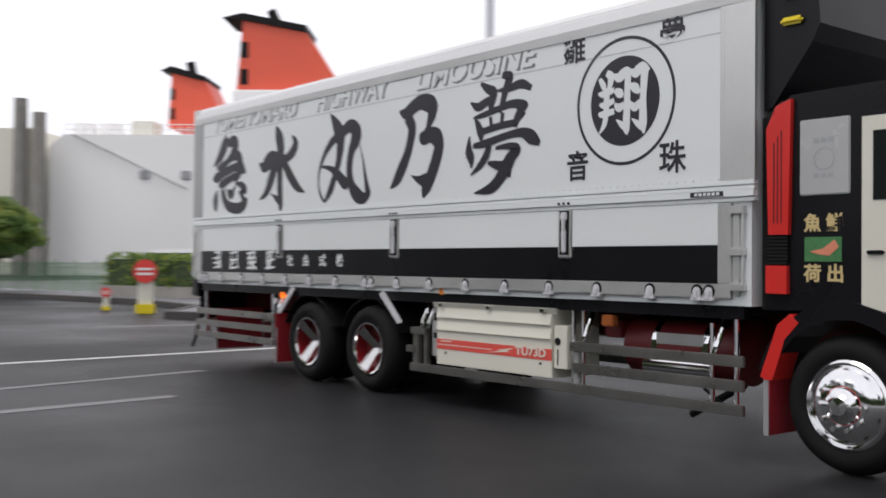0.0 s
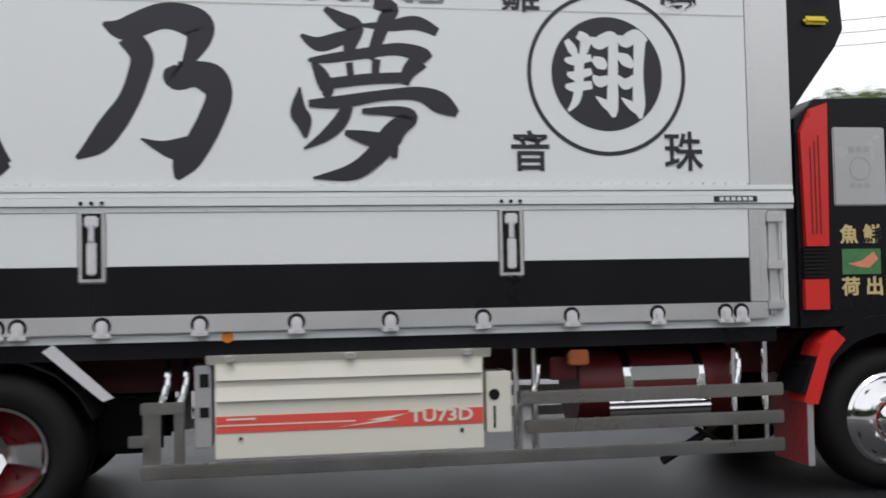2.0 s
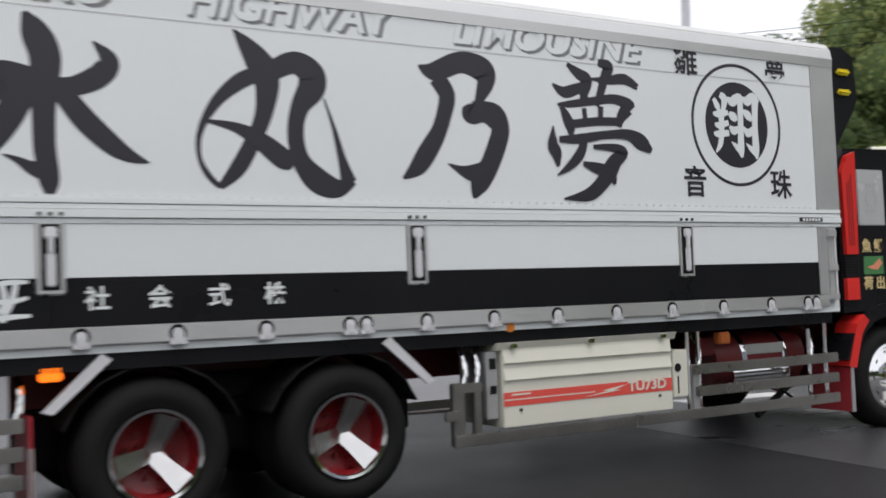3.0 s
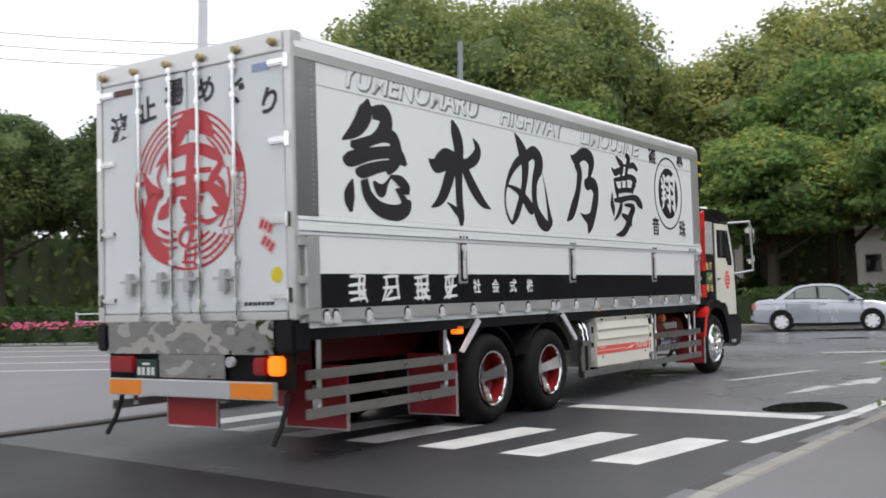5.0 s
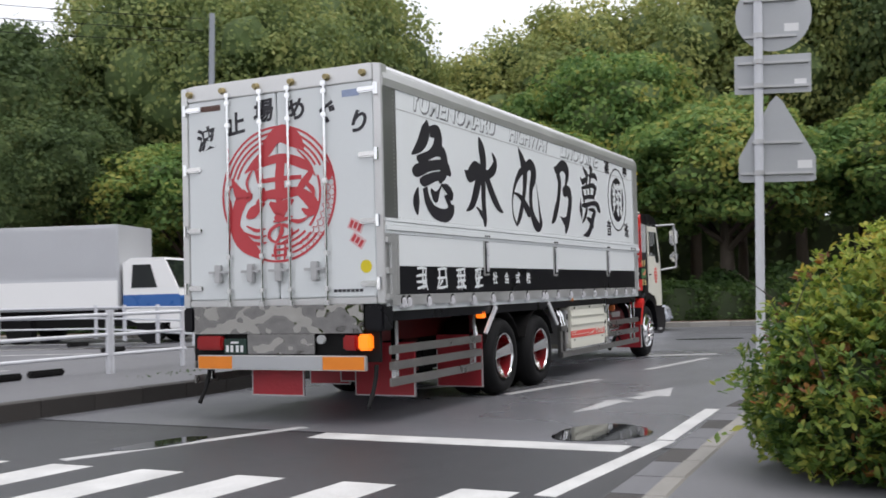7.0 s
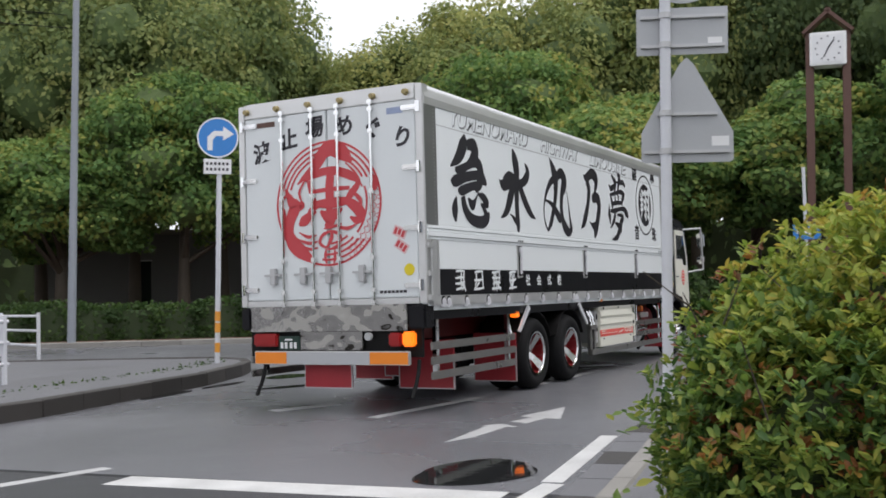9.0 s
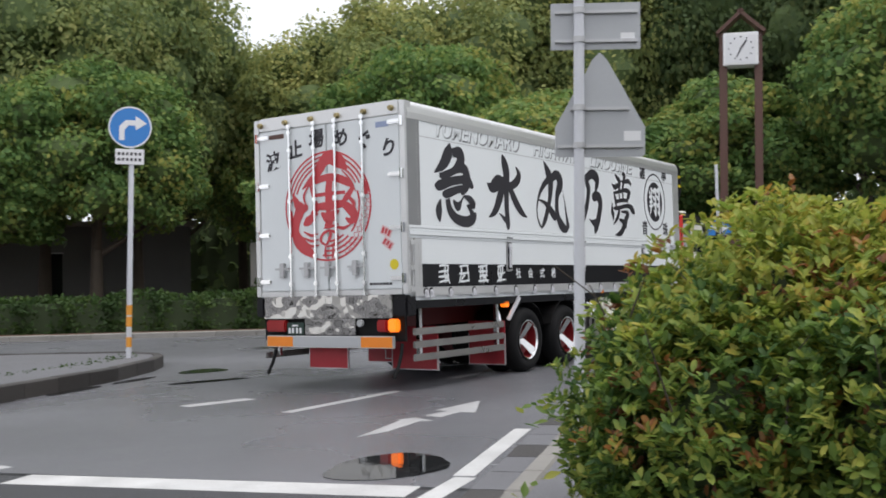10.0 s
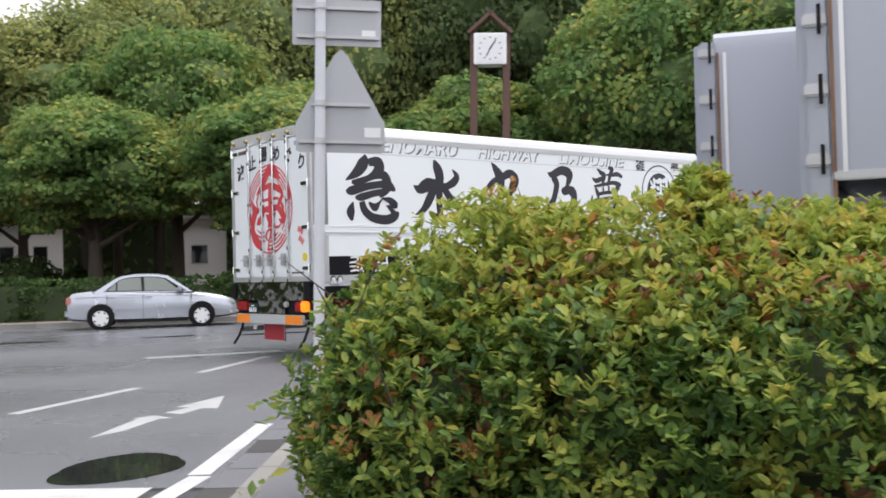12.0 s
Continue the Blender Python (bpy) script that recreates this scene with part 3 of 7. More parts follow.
def clip_at(x):
    bm = bmesh.new()
    pts = [(x - 0.034, 1.165), (x + 0.034, 1.165), (x + 0.034, 1.22)] + [(x + 0.034 * math.cos(t), 1.22 + 0.035 * math.sin(t)) for t in (0.5, 1.05, 1.57, 2.1, 2.64)] + [(x - 0.034, 1.22)]
    prism(bm, pts, "y", -1.258, -1.272)
    cube(bm, x - 0.02, x + 0.02, -1.272, -1.29, 1.165, 1.23, bevel=0.005)
    cube(bm, x - 0.05, x + 0.05, -1.24, -1.285, 1.15, 1.172, bevel=0.004)
    h = tp("gate_hinge", bm, FENDER, "small bright gate hinge")
    # flat dark disc painted for the shaded hole round the hinge
    part("base", disc(bmesh.new(), x, 1.222, 0.054, -1.2575, -1.2605, 14), CHASSIS, h)


for x in (5.23, 5.12, 4.66, 4.09, 3.52, 2.94, 2.37, 1.8, 1.24, 0.77, 0.65, 0.06, -0.51, -1.08, -1.65, -2.22, -2.8, -3.25, -3.37):
    clip_at(x)
bm = B(3.86, 4.02, -1.264, -1.25, 1.185, 1.27, bevel=0.004)
tp("gate_joint_plate", bm, ALU, "riveted joint plate")
tp("maker_plate", B(5.06, 5.36, -1.2715, -1.266, 1.935, 1.972), INK, "small dark plate with illegible bars")
bm = bmesh.new()
for k in range(6):
    cube(bm, 5.1 + 0.04 * k, 5.128 + 0.04 * k, -1.2735, -1.27, 1.942, 1.965)
tp("plate_marks", bm, WHITE)

# brush lettering on both wing panels' visible side
KYU = [
    [(0.38, 0.99, 0.03), (0.35, 0.88, 0.18), (0.22, 0.73, 0.15), (0.01, 0.61, 0.02)],
    [(0.44, 0.88, 0.11), (0.61, 0.89, 0.16), (0.64, 0.8, 0.18), (0.54, 0.7, 0.13), (0.38, 0.63, 0.07)],
    [(0.12, 0.59, 0.05), (0.24, 0.59, 0.1), (0.54, 0.68, 0.09), (0.72, 0.7, 0.14), (0.78, 0.6, 0.17), (0.75, 0.49, 0.15), (0.63, 0.39, 0.06)],
    [(0.01, 0.46, 0.03), (0.11, 0.46, 0.13), (0.41, 0.53, 0.11), (0.72, 0.57, 0.11), (0.84, 0.54, 0.14), (0.94, 0.48, 0.04)],
    [(0.18, 0.37, 0.04), (0.28, 0.37, 0.11), (0.52, 0.43, 0.1), (0.71, 0.46, 0.09)]]
KYU += [
    [(0.14, 0.3, 0.02), (0.09, 0.16, 0.14), (0.11, 0.03, 0.04)],
    [(0.3, 0.31, 0.1), (0.35, 0.18, 0.12), (0.5, 0.08, 0.13), (0.75, 0.05, 0.14), (0.92, 0.1, 0.13), (0.99, 0.17, 0.04)],
    [(0.93, 0.11, 0.12), (0.86, 0.19, 0.07), (0.76, 0.26, 0.02)],
    [(0.43, 0.3, 0.03), (0.54, 0.23, 0.12), (0.63, 0.3, 0.04), (0.71, 0.38, 0.02)],
    [(0.7, 0.36, 0.03), (0.84, 0.33, 0.1), (0.94, 0.26, 0.09), (0.76, 0.25, 0.02)]]
MIZU = [
    [(0.38, 0.99, 0.03), (0.43, 0.89, 0.15), (0.48, 0.75, 0.17), (0.47, 0.51, 0.13), (0.47, 0.26, 0.12), (0.49, 0.08, 0.11), (0.49, -0, 0.05)],
    [(0.48, 0.13, 0.14), (0.41, 0.14, 0.08), (0.34, 0.18, 0.04), (0.27, 0.21, 0.01)],
    [(0, 0.59, 0.01), (0.1, 0.54, 0.14), (0.22, 0.59, 0.2), (0.29, 0.62, 0.19), (0.44, 0.59, 0.18)],
    [(0.37, 0.55, 0.14), (0.29, 0.4, 0.15), (0.2, 0.26, 0.12), (0.11, 0.19, 0.07), (0.02, 0.15, 0.01)],
    [(0.72, 0.86, 0.01), (0.8, 0.76, 0.11), (0.75, 0.67, 0.13), (0.62, 0.6, 0.11), (0.52, 0.59, 0.11)]]
MIZU += [
    [(0.55, 0.58, 0.11), (0.66, 0.43, 0.13), (0.79, 0.3, 0.12), (0.89, 0.23, 0.08), (1, 0.19, 0.01)]]
MARU = [
    [(0.24, 1, 0.01), (0.31, 0.92, 0.1), (0.4, 0.8, 0.18), (0.44, 0.69, 0.16), (0.41, 0.49, 0.11), (0.34, 0.33, 0.1), (0.25, 0.17, 0.1), (0.14, 0.05, 0.04)],
    [(0.44, 0.75, 0.08), (0.29, 0.7, 0.1), (0.13, 0.56, 0.07), (0.03, 0.38, 0.04), (0.02, 0.23, 0.03), (0.07, 0.12, 0.04), (0.14, 0.05, 0.03)],
    [(0.44, 0.75, 0.12), (0.61, 0.83, 0.14), (0.72, 0.77, 0.18), (0.72, 0.68, 0.18), (0.64, 0.55, 0.12), (0.61, 0.39, 0.11), (0.64, 0.23, 0.12), (0.74, 0.11, 0.16), (0.87, 0.06, 0.12), (0.99, 0.1, 0.03)]]
MARU += [
    [(0.95, 0.1, 0.11), (0.91, 0.24, 0.06), (0.86, 0.44, 0.03), (0.8, 0.62, 0.01)],
    [(0.07, 0.44, 0.02), (0.24, 0.41, 0.06), (0.38, 0.34, 0.11), (0.53, 0.23, 0.13), (0.58, 0.18, 0.05)]]
NAI = [
    [(0.18, 0.88, 0.02), (0.32, 0.85, 0.13), (0.57, 0.93, 0.15), (0.78, 0.89, 0.18), (0.8, 0.8, 0.14), (0.72, 0.66, 0.06)],
    [(0.61, 0.64, 0.06), (0.65, 0.59, 0.16), (0.77, 0.6, 0.15), (0.88, 0.57, 0.18), (0.93, 0.48, 0.15), (0.88, 0.35, 0.15), (0.79, 0.2, 0.15), (0.7, 0.09, 0.14), (0.65, -0, 0.03)],
    [(0.79, 0.18, 0.16), (0.64, 0.17, 0.12), (0.53, 0.19, 0.06), (0.42, 0.23, 0.01)],
    [(0.34, 0.81, 0.13), (0.43, 0.7, 0.13), (0.4, 0.57, 0.12), (0.34, 0.44, 0.12), (0.24, 0.31, 0.14), (0.14, 0.2, 0.12), (0.01, 0.12, 0.02)]]
YUME = [
    [(0.08, 0.81, 0.02), (0.18, 0.76, 0.08), (0.3, 0.79, 0.08), (0.41, 0.83, 0.05)],
    [(0.44, 0.87, 0.02), (0.6, 0.87, 0.06), (0.76, 0.89, 0.08), (0.89, 0.84, 0.05)],
    [(0.22, 0.96, 0.03), (0.32, 0.9, 0.08), (0.4, 0.86, 0.09), (0.37, 0.77, 0.08), (0.35, 0.68, 0.04)],
    [(0.51, 0.99, 0.05), (0.61, 0.97, 0.09), (0.57, 0.89, 0.08), (0.53, 0.79, 0.07), (0.48, 0.68, 0.05)],
    [(0.12, 0.67, 0.02), (0.23, 0.68, 0.05), (0.43, 0.71, 0.06), (0.64, 0.74, 0.07), (0.79, 0.71, 0.09), (0.83, 0.68, 0.06)],
    [(0.15, 0.66, 0.03), (0.2, 0.58, 0.08), (0.23, 0.5, 0.07), (0.21, 0.47, 0.03)]]
YUME += [
    [(0.78, 0.68, 0.11), (0.71, 0.61, 0.08), (0.69, 0.54, 0.04)],
    [(0.36, 0.66, 0.04), (0.37, 0.57, 0.04)],
    [(0.52, 0.68, 0.05), (0.51, 0.57, 0.04)],
    [(0.23, 0.54, 0.06), (0.47, 0.57, 0.06), (0.69, 0.58, 0.06)],
    [(0.07, 0.52, 0.01), (0.06, 0.39, 0.09), (0.09, 0.33, 0.09), (0.1, 0.24, 0.02)],
    [(0.12, 0.43, 0.04), (0.3, 0.44, 0.07), (0.56, 0.48, 0.06), (0.77, 0.49, 0.08), (0.9, 0.44, 0.12), (1, 0.38, 0.04)],
    [(0.35, 0.42, 0.06), (0.3, 0.33, 0.08), (0.21, 0.25, 0.06), (0.09, 0.18, 0.01)]]
YUME += [
    [(0.43, 0.39, 0.03), (0.63, 0.39, 0.06), (0.72, 0.36, 0.08), (0.64, 0.3, 0.11), (0.59, 0.24, 0.13), (0.49, 0.13, 0.11), (0.36, 0.05, 0.09), (0.14, 0.02, 0.01)],
    [(0.33, 0.27, 0.03), (0.46, 0.24, 0.08), (0.59, 0.21, 0.08), (0.62, 0.13, 0.03)]]
for name, glyph, x0, x1, z0, z1 in (("letter", KYU, -3.11, -2.1, 2.08, 3.155), ("letter", MIZU, -1.793, -0.658, 2.06, 3.136), ("letter", MARU, -0.367, 0.736, 2.07, 3.147), ("letter", NAI, 1.09, 1.99, 2.088, 3.15), ("letter", YUME, 2.336, 3.385, 2.074, 3.19)):
    tp(name, brush(bmesh.new(), glyph, x0, x1, z0, z1, -1.247), INK, "black brush-written character")
turned = Matrix.Rotation(radians(90), 4, "X")
for words, a, b in (("YUMENOMARU", -3.08, -0.82), ("HIGHWAY", -0.42, 1.1), ("LIMOUSINE", 1.53, 3.36)):
    m = Matrix.Translation(((a + b) / 2, -1.2485, 3.298)) @ turned
    text_part("heading_shadow", words, 0.29, HEAD_SHADE, truck, Matrix.Translation((0.018, 0, -0.012)) @ m, shear=0.25, bold=0.006, depth=0.0006, width=b - a - 0.02)
    text_part("heading", words, 0.29, WHITE, truck, Matrix.Translation((-0.008, -0.0025, 0.008)) @ m, shear=0.25, bold=0.007, depth=0.001, width=b - a - 0.03, label="white raised italic heading with grey shadow")


tp("emblem_ring", ring(bmesh.new(), 4.37, 2.765, 0.503, 0.53, -1.247, -1.249), INK, "thin black emblem ring")
tp("emblem_disc", disc(bmesh.new(), 4.37, 2.765, 0.37, -1.247, -1.249), INK, "black emblem disc")
SHO = [
    [(0.14, 0.79, 0.05), (0.19, 0.71, 0.08), (0.22, 0.65, 0.04)],
    [(0.24, 0.84, 0.07), (0.31, 0.79, 0.1), (0.28, 0.66, 0.06)],
    [(0.12, 0.62, 0.03), (0.2, 0.61, 0.08), (0.36, 0.64, 0.06)],
    [(0.14, 0.5, 0.03), (0.21, 0.48, 0.08), (0.36, 0.52, 0.06)],
    [(0.12, 0.39, 0.03), (0.19, 0.38, 0.08), (0.36, 0.4, 0.07)],
    [(0.25, 0.67, 0.09), (0.24, 0.4, 0.08), (0.21, 0.26, 0.07), (0.14, 0.17, 0.02)],
    [(0.35, 0.81, 0.03), (0.43, 0.77, 0.12), (0.54, 0.83, 0.09), (0.6, 0.77, 0.07)],
    [(0.56, 0.8, 0.09), (0.55, 0.51, 0.09), (0.54, 0.21, 0.1), (0.55, 0.12, 0.03)]]
SHO += [
    [(0.54, 0.18, 0.07), (0.47, 0.24, 0.07), (0.39, 0.3, 0.01)],
    [(0.37, 0.63, 0.05), (0.44, 0.59, 0.11), (0.49, 0.55, 0.04)],
    [(0.37, 0.48, 0.03), (0.43, 0.43, 0.1), (0.51, 0.46, 0.06)],
    [(0.6, 0.83, 0.03), (0.67, 0.79, 0.12), (0.77, 0.85, 0.09), (0.85, 0.78, 0.07)],
    [(0.8, 0.8, 0.11), (0.78, 0.51, 0.09), (0.78, 0.24, 0.11), (0.79, 0.11, 0.03)],
    [(0.77, 0.18, 0.08), (0.7, 0.23, 0.07), (0.62, 0.29, 0.01)],
    [(0.59, 0.67, 0.04), (0.67, 0.62, 0.11), (0.73, 0.56, 0.04)],
    [(0.59, 0.48, 0.03), (0.66, 0.41, 0.1), (0.75, 0.47, 0.06)]]
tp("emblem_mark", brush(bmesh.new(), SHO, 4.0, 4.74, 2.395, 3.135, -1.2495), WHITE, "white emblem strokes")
for k, (x, z) in enumerate(((3.685, 3.135), (4.745, 3.13), (3.73, 2.12), (4.75, 2.12))):
    text_part("small_mark", "雛夢音珠"[k], 0.27, INK, truck, Matrix.Translation((x + 0.12, -1.2505, z + 0.125)) @ turned, bold=0.004, depth=0.001, label="small black character")
for k in range(4):
    tp("firm_mark", glyph_bars(bmesh.new(), -3.08 + 0.49 * k, 1.315, 0.28, 0.25, -1.25, 50 + k, bold=1.35), WHITE, "white firm mark of plain bars")
for k in range(4):
    text_part("firm_mark", "社会式株"[k], 0.15, WHITE, truck, Matrix.Translation((-0.98 + 0.37 * k, -1.2515, 1.435)) @ turned, bold=0.003, depth=0.001, label="small white character")
tp("side_marker", disc(bmesh.new(), 1.96, 1.14, 0.035, -1.2, -1.23, 16), ORANGE, "round orange side marker")

# rear end
XR = -3.72
bm = bmesh.new()
cube(bm, -3.73, -3.6, -1.25, -1.16, 1.2, 3.58, bevel=0.008)
cube(bm, -3.73, -3.6, 1.16, 1.25, 1.2, 3.58, bevel=0.008)
cube(bm, -3.732, -3.6, -1.155, 1.155, 3.42, 3.58, bevel=0.008)
cube(bm, -3.732, -3.6, -1.155, 1.155, 1.2, 1.265, bevel=0.006)
tp("rear_frame", bm, ALU, "worn stainless rear door frame")
for y0, y1 in ((-1.157, -0.008), (0.008, 1.157)):
    tp("rear_door", B(XR - 0.005, -3.64, y0, y1, 1.27, 3.415, bevel=0.01), WHITE, "white rear door")


def lock_bar(y):
    x = XR - 0.035
    l = tp("lock_bar", R((x, y, 1.2), (x, y, 3.46), 0.017, seg=10), CHROME, "chrome locking bar")
    for z in (1.22, 1.36, 1.72, 2.45, 3.12, 3.36, 3.44):
        part("bracket", B(x - 0.02, x + 0.03, y - 0.03, y + 0.03, z - 0.025, z + 0.025, bevel=0.006), CHROME, l)
    bm = B(x - 0.03, x, y + 0.02, y + 0.26, 1.55, 1.575, bevel=0.004)
    cube(bm, x - 0.035, x + 0.02, y + 0.1, y + 0.18, 1.45, 1.64, bevel=0.008)
    part("handle", bm, ALU_DULL, l, "grey lever handle")


for y in (0.61, 0.19, -0.16, -0.6):
    lock_bar(y)
for s in (-1, 1):
    for z in (3.33, 2.68, 2.02, 1.4):
        bm = B(XR - 0.03, XR, s * 0.98, s * 1.2, z - 0.028, z + 0.028, bevel=0.012)
        rod(bm, (XR - 0.02, s * 1.19, z - 0.06), (XR - 0.02, s * 1.19, z + 0.06), 0.024, seg=8)
        tp("door_hinge", bm, CHROME, "chrome door hinge")
for y in (-1.05, -0.63, -0.2, 0.24, 0.68, 1.12):
    tp("roof_marker", R((-3.73, y, 3.5), (-3.78, y, 3.5), 0.04, 0.028, seg=14), BRASS, "dull brass marker lamp")
# red round print: a ring of arcs, waves and scales


def rear_print(name, bm, mat, label=""):
    """What is drawn in x and z on the plane y = 0 is put on the rear doors, read from behind."""
    bmesh.ops.transform(bm, matrix=Matrix(((0, 1, 0, XR - 0.0062), (-1, 0, 0, 0), (0, 0, 1, 0), (0, 0, 0, 1))), verts=bm.verts)
    return tp(name, bm, mat, label)


CZ = 2.355
bm = bmesh.new()
for k, (r, a0, a1) in enumerate(((0.7, 2, 178), (0.645, 88, 176), (0.59, 96, 170), (0.54, 102, 160), (0.645, 22, 78), (0.59, 26, 70), (0.54, 30, 60), (0.7, 178, 362), (0.64, 262, 318), (0.58, 265, 314), (0.52, 268, 310), (0.46, 274, 304), (0.52, 318, 378))):
    ring(bm, 0, CZ, r - 0.013, r + 0.011, -0.002 - 0.0002 * k, 0, 32, radians(a0), radians(a1))
rear_print("round_print", bm, EMBLEM_RED, "red round print of waves and scales")
bm = bmesh.new()
WAVE = [
    [(0.35, 0.82, 0.012), (0.44, 0.89, 0.093), (0.54, 0.94, 0.132), (0.65, 0.89, 0.124), (0.73, 0.81, 0.031)],
    [(0.49, 0.93, 0.093), (0.41, 0.82, 0.078), (0.3, 0.74, 0.054), (0.21, 0.67, 0.012)],
    [(0.29, 0.69, 0.031), (0.35, 0.73, 0.058), (0.54, 0.76, 0.066), (0.71, 0.71, 0.074), (0.79, 0.65, 0.047), (0.72, 0.56, 0.062), (0.67, 0.51, 0.023)],
    [(0.33, 0.69, 0.062), (0.35, 0.6, 0.058), (0.38, 0.5, 0.031)],
    [(0.54, 0.78, 0.07), (0.52, 0.64, 0.078), (0.52, 0.51, 0.078), (0.51, 0.42, 0.047)],
    [(0.34, 0.6, 0.031), (0.53, 0.61, 0.035), (0.71, 0.61, 0.031)]]
WAVE += [
    [(0.36, 0.5, 0.047), (0.53, 0.5, 0.085), (0.68, 0.51, 0.062)],
    [(0.09, 0.64, 0.012), (0.15, 0.53, 0.085), (0.18, 0.49, 0.109), (0.13, 0.37, 0.093), (0.12, 0.27, 0.093), (0.17, 0.18, 0.124), (0.26, 0.11, 0.101), (0.37, 0.04, 0.016)],
    [(0.07, 0.48, 0.023), (0.09, 0.34, 0.039), (0.12, 0.21, 0.054), (0.19, 0.12, 0.062), (0.3, 0.05, 0.023)],
    [(0.22, 0.34, 0.023), (0.27, 0.37, 0.085), (0.33, 0.41, 0.062), (0.39, 0.44, 0.012)],
    [(0.2, 0.5, 0.039), (0.25, 0.5, 0.062), (0.22, 0.46, 0.023)],
    [(0.67, 0.52, 0.054), (0.77, 0.45, 0.093), (0.81, 0.39, 0.085), (0.77, 0.35, 0.062), (0.71, 0.38, 0.016)]]
WAVE += [
    [(0.43, 0.44, 0.023), (0.51, 0.39, 0.101), (0.58, 0.42, 0.078), (0.64, 0.45, 0.012)],
    [(0.51, 0.39, 0.101), (0.52, 0.35, 0.085), (0.47, 0.32, 0.016)],
    [(0.42, 0.48, 0.016), (0.34, 0.45, 0.047), (0.31, 0.4, 0.016)],
    [(0.53, 0.28, 0.019), (0.45, 0.25, 0.027), (0.42, 0.19, 0.027), (0.48, 0.15, 0.019), (0.53, 0.22, 0.035), (0.54, 0.27, 0.027), (0.61, 0.24, 0.027), (0.6, 0.17, 0.027), (0.53, 0.14, 0.012)],
    [(0.46, 0.3, 0.012), (0.54, 0.31, 0.027), (0.63, 0.33, 0.012)],
    [(0.48, 0.14, 0.012), (0.47, 0.08, 0.027), (0.48, 0.02, 0.012)],
    [(0.56, 0.13, 0.012), (0.56, 0.07, 0.027), (0.55, 0.02, 0.012)]]
WAVE += [
    [(0.22, 0.28, 0.008), (0.31, 0.24, 0.027), (0.39, 0.25, 0.008)],
    [(0.2, 0.23, 0.008), (0.31, 0.19, 0.027), (0.4, 0.2, 0.008)],
    [(0.28, 0.16, 0.008), (0.33, 0.14, 0.027), (0.4, 0.15, 0.008)],
    [(0.88, 0.76, 0.008), (0.93, 0.68, 0.039), (0.95, 0.61, 0.05), (0.93, 0.57, 0.016)],
    [(0.68, 0.81, 0.008), (0.77, 0.72, 0.019), (0.83, 0.61, 0.008)],
    [(0.72, 0.59, 0.012), (0.8, 0.52, 0.039), (0.82, 0.46, 0.008)],
    [(0.29, 0.7, 0.012), (0.23, 0.6, 0.023), (0.27, 0.5, 0.008)],
    [(0.57, 0.32, 0.012), (0.68, 0.29, 0.031), (0.77, 0.32, 0.008)]]
brush(bm, WAVE, -0.71, 0.71, CZ - 0.71, CZ + 0.71, 0.0)
rear_print("wave_print", bm, EMBLEM_RED, "red wave and fish strokes")
bm = bmesh.new()
for i in range(9):
    for j in range(3):
        a, r = radians(-62 + 8.6 * i + 4.3 * (j % 2)), 0.56 + 0.05 * j
        ring(bm, r * math.cos(a), CZ + r * math.sin(a), 0.032, 0.04, -0.0045, -0.003, 8, a - 1.6, a + 1.6)
rear_print("scale_print", bm, EMBLEM_RED)
for k, (ch, y, z, tilt) in enumerate((("波", 0.92, 2.99, 12), ("止", 0.53, 3.11, 8), ("場", 0.17, 3.22, 4), ("め", -0.23, 3.2, -4), ("ぐ", -0.6, 3.14, -8), ("り", -0.98, 3.0, -12))):
    m = Matrix.Translation((XR - 0.0075, y, z)) @ Matrix.Rotation(radians(-90), 4, "Z") @ turned @ Matrix.Rotation(radians(tilt), 4, "Z")
    text_part("rear_letter", ch, 0.25, INK, truck, m, shear=0.12, bold=0.008, depth=0.0008, label="dark brush-style character")
for x, z, turn in ((0.93, 1.98, -24), (0.95, 1.83, -35)):
    bm = B(-0.085, 0.085, -0.002, 0, -0.055, 0.055, m=Matrix.Translation((x, 0, z)) @ Matrix.Rotation(radians(-turn), 4, "Y"))
    rear_print("small_sticker", bm, STICKER, "small pale sticker with red marks")
    bm = bmesh.new()
    for k in range(3):
        cube(bm, -0.07 + 0.05 * k, -0.035 + 0.05 * k, -0.0035, -0.002, -0.04 + 0.01 * (k % 2), 0.035, m=Matrix.Translation((x, 0, z)) @ Matrix.Rotation(radians(-turn), 4, "Y"))
    rear_print("sticker_bars", bm, EMBLEM_RED)
bm = bmesh.new()
disc(bm, 1.04, 1.57, 0.065, -0.002, 0, 20)
rear_print("yellow_sticker", bm, YELLOW, "round yellow sticker")
bm = bmesh.new()
cube(bm, -0.98, -0.72, -0.002, 0, 3.3, 3.36)
rear_print("brown_sticker", bm, BROWN)
bm = bmesh.new()
cube(bm, 0.8, 1.0, -0.002, 0, 3.28, 3.35)
rear_print("blue_sticker", bm, STICKER_BLUE)
bm = bmesh.new()
for k in range(7):
    cube(bm, 0.66 + 0.05 * k, 0.7 + 0.05 * k, -0.002, 0, 1.32, 1.35)
rear_print("small_bars", bm, INK)
tp("rear_skirt", B(-3.74, -3.72, -1.0, 1.12, 0.91, 1.2, bevel=0.006), MIRROR, "rippled mirror-polished steel skirt")
tp("lower_skirt", B(-3.73, -3.71, -0.42, 0.42, 0.7, 0.905, bevel=0.005), MIRROR, "rippled mirror-polished steel panel")
for y0, y1 in ((1.1, 1.24), (-1.24, -1.02)):
    tp("corner_block", B(-3.76, -3.55, y0, y1, 0.93, 1.19, bevel=0.02), BLACK, "black rubber corner block")
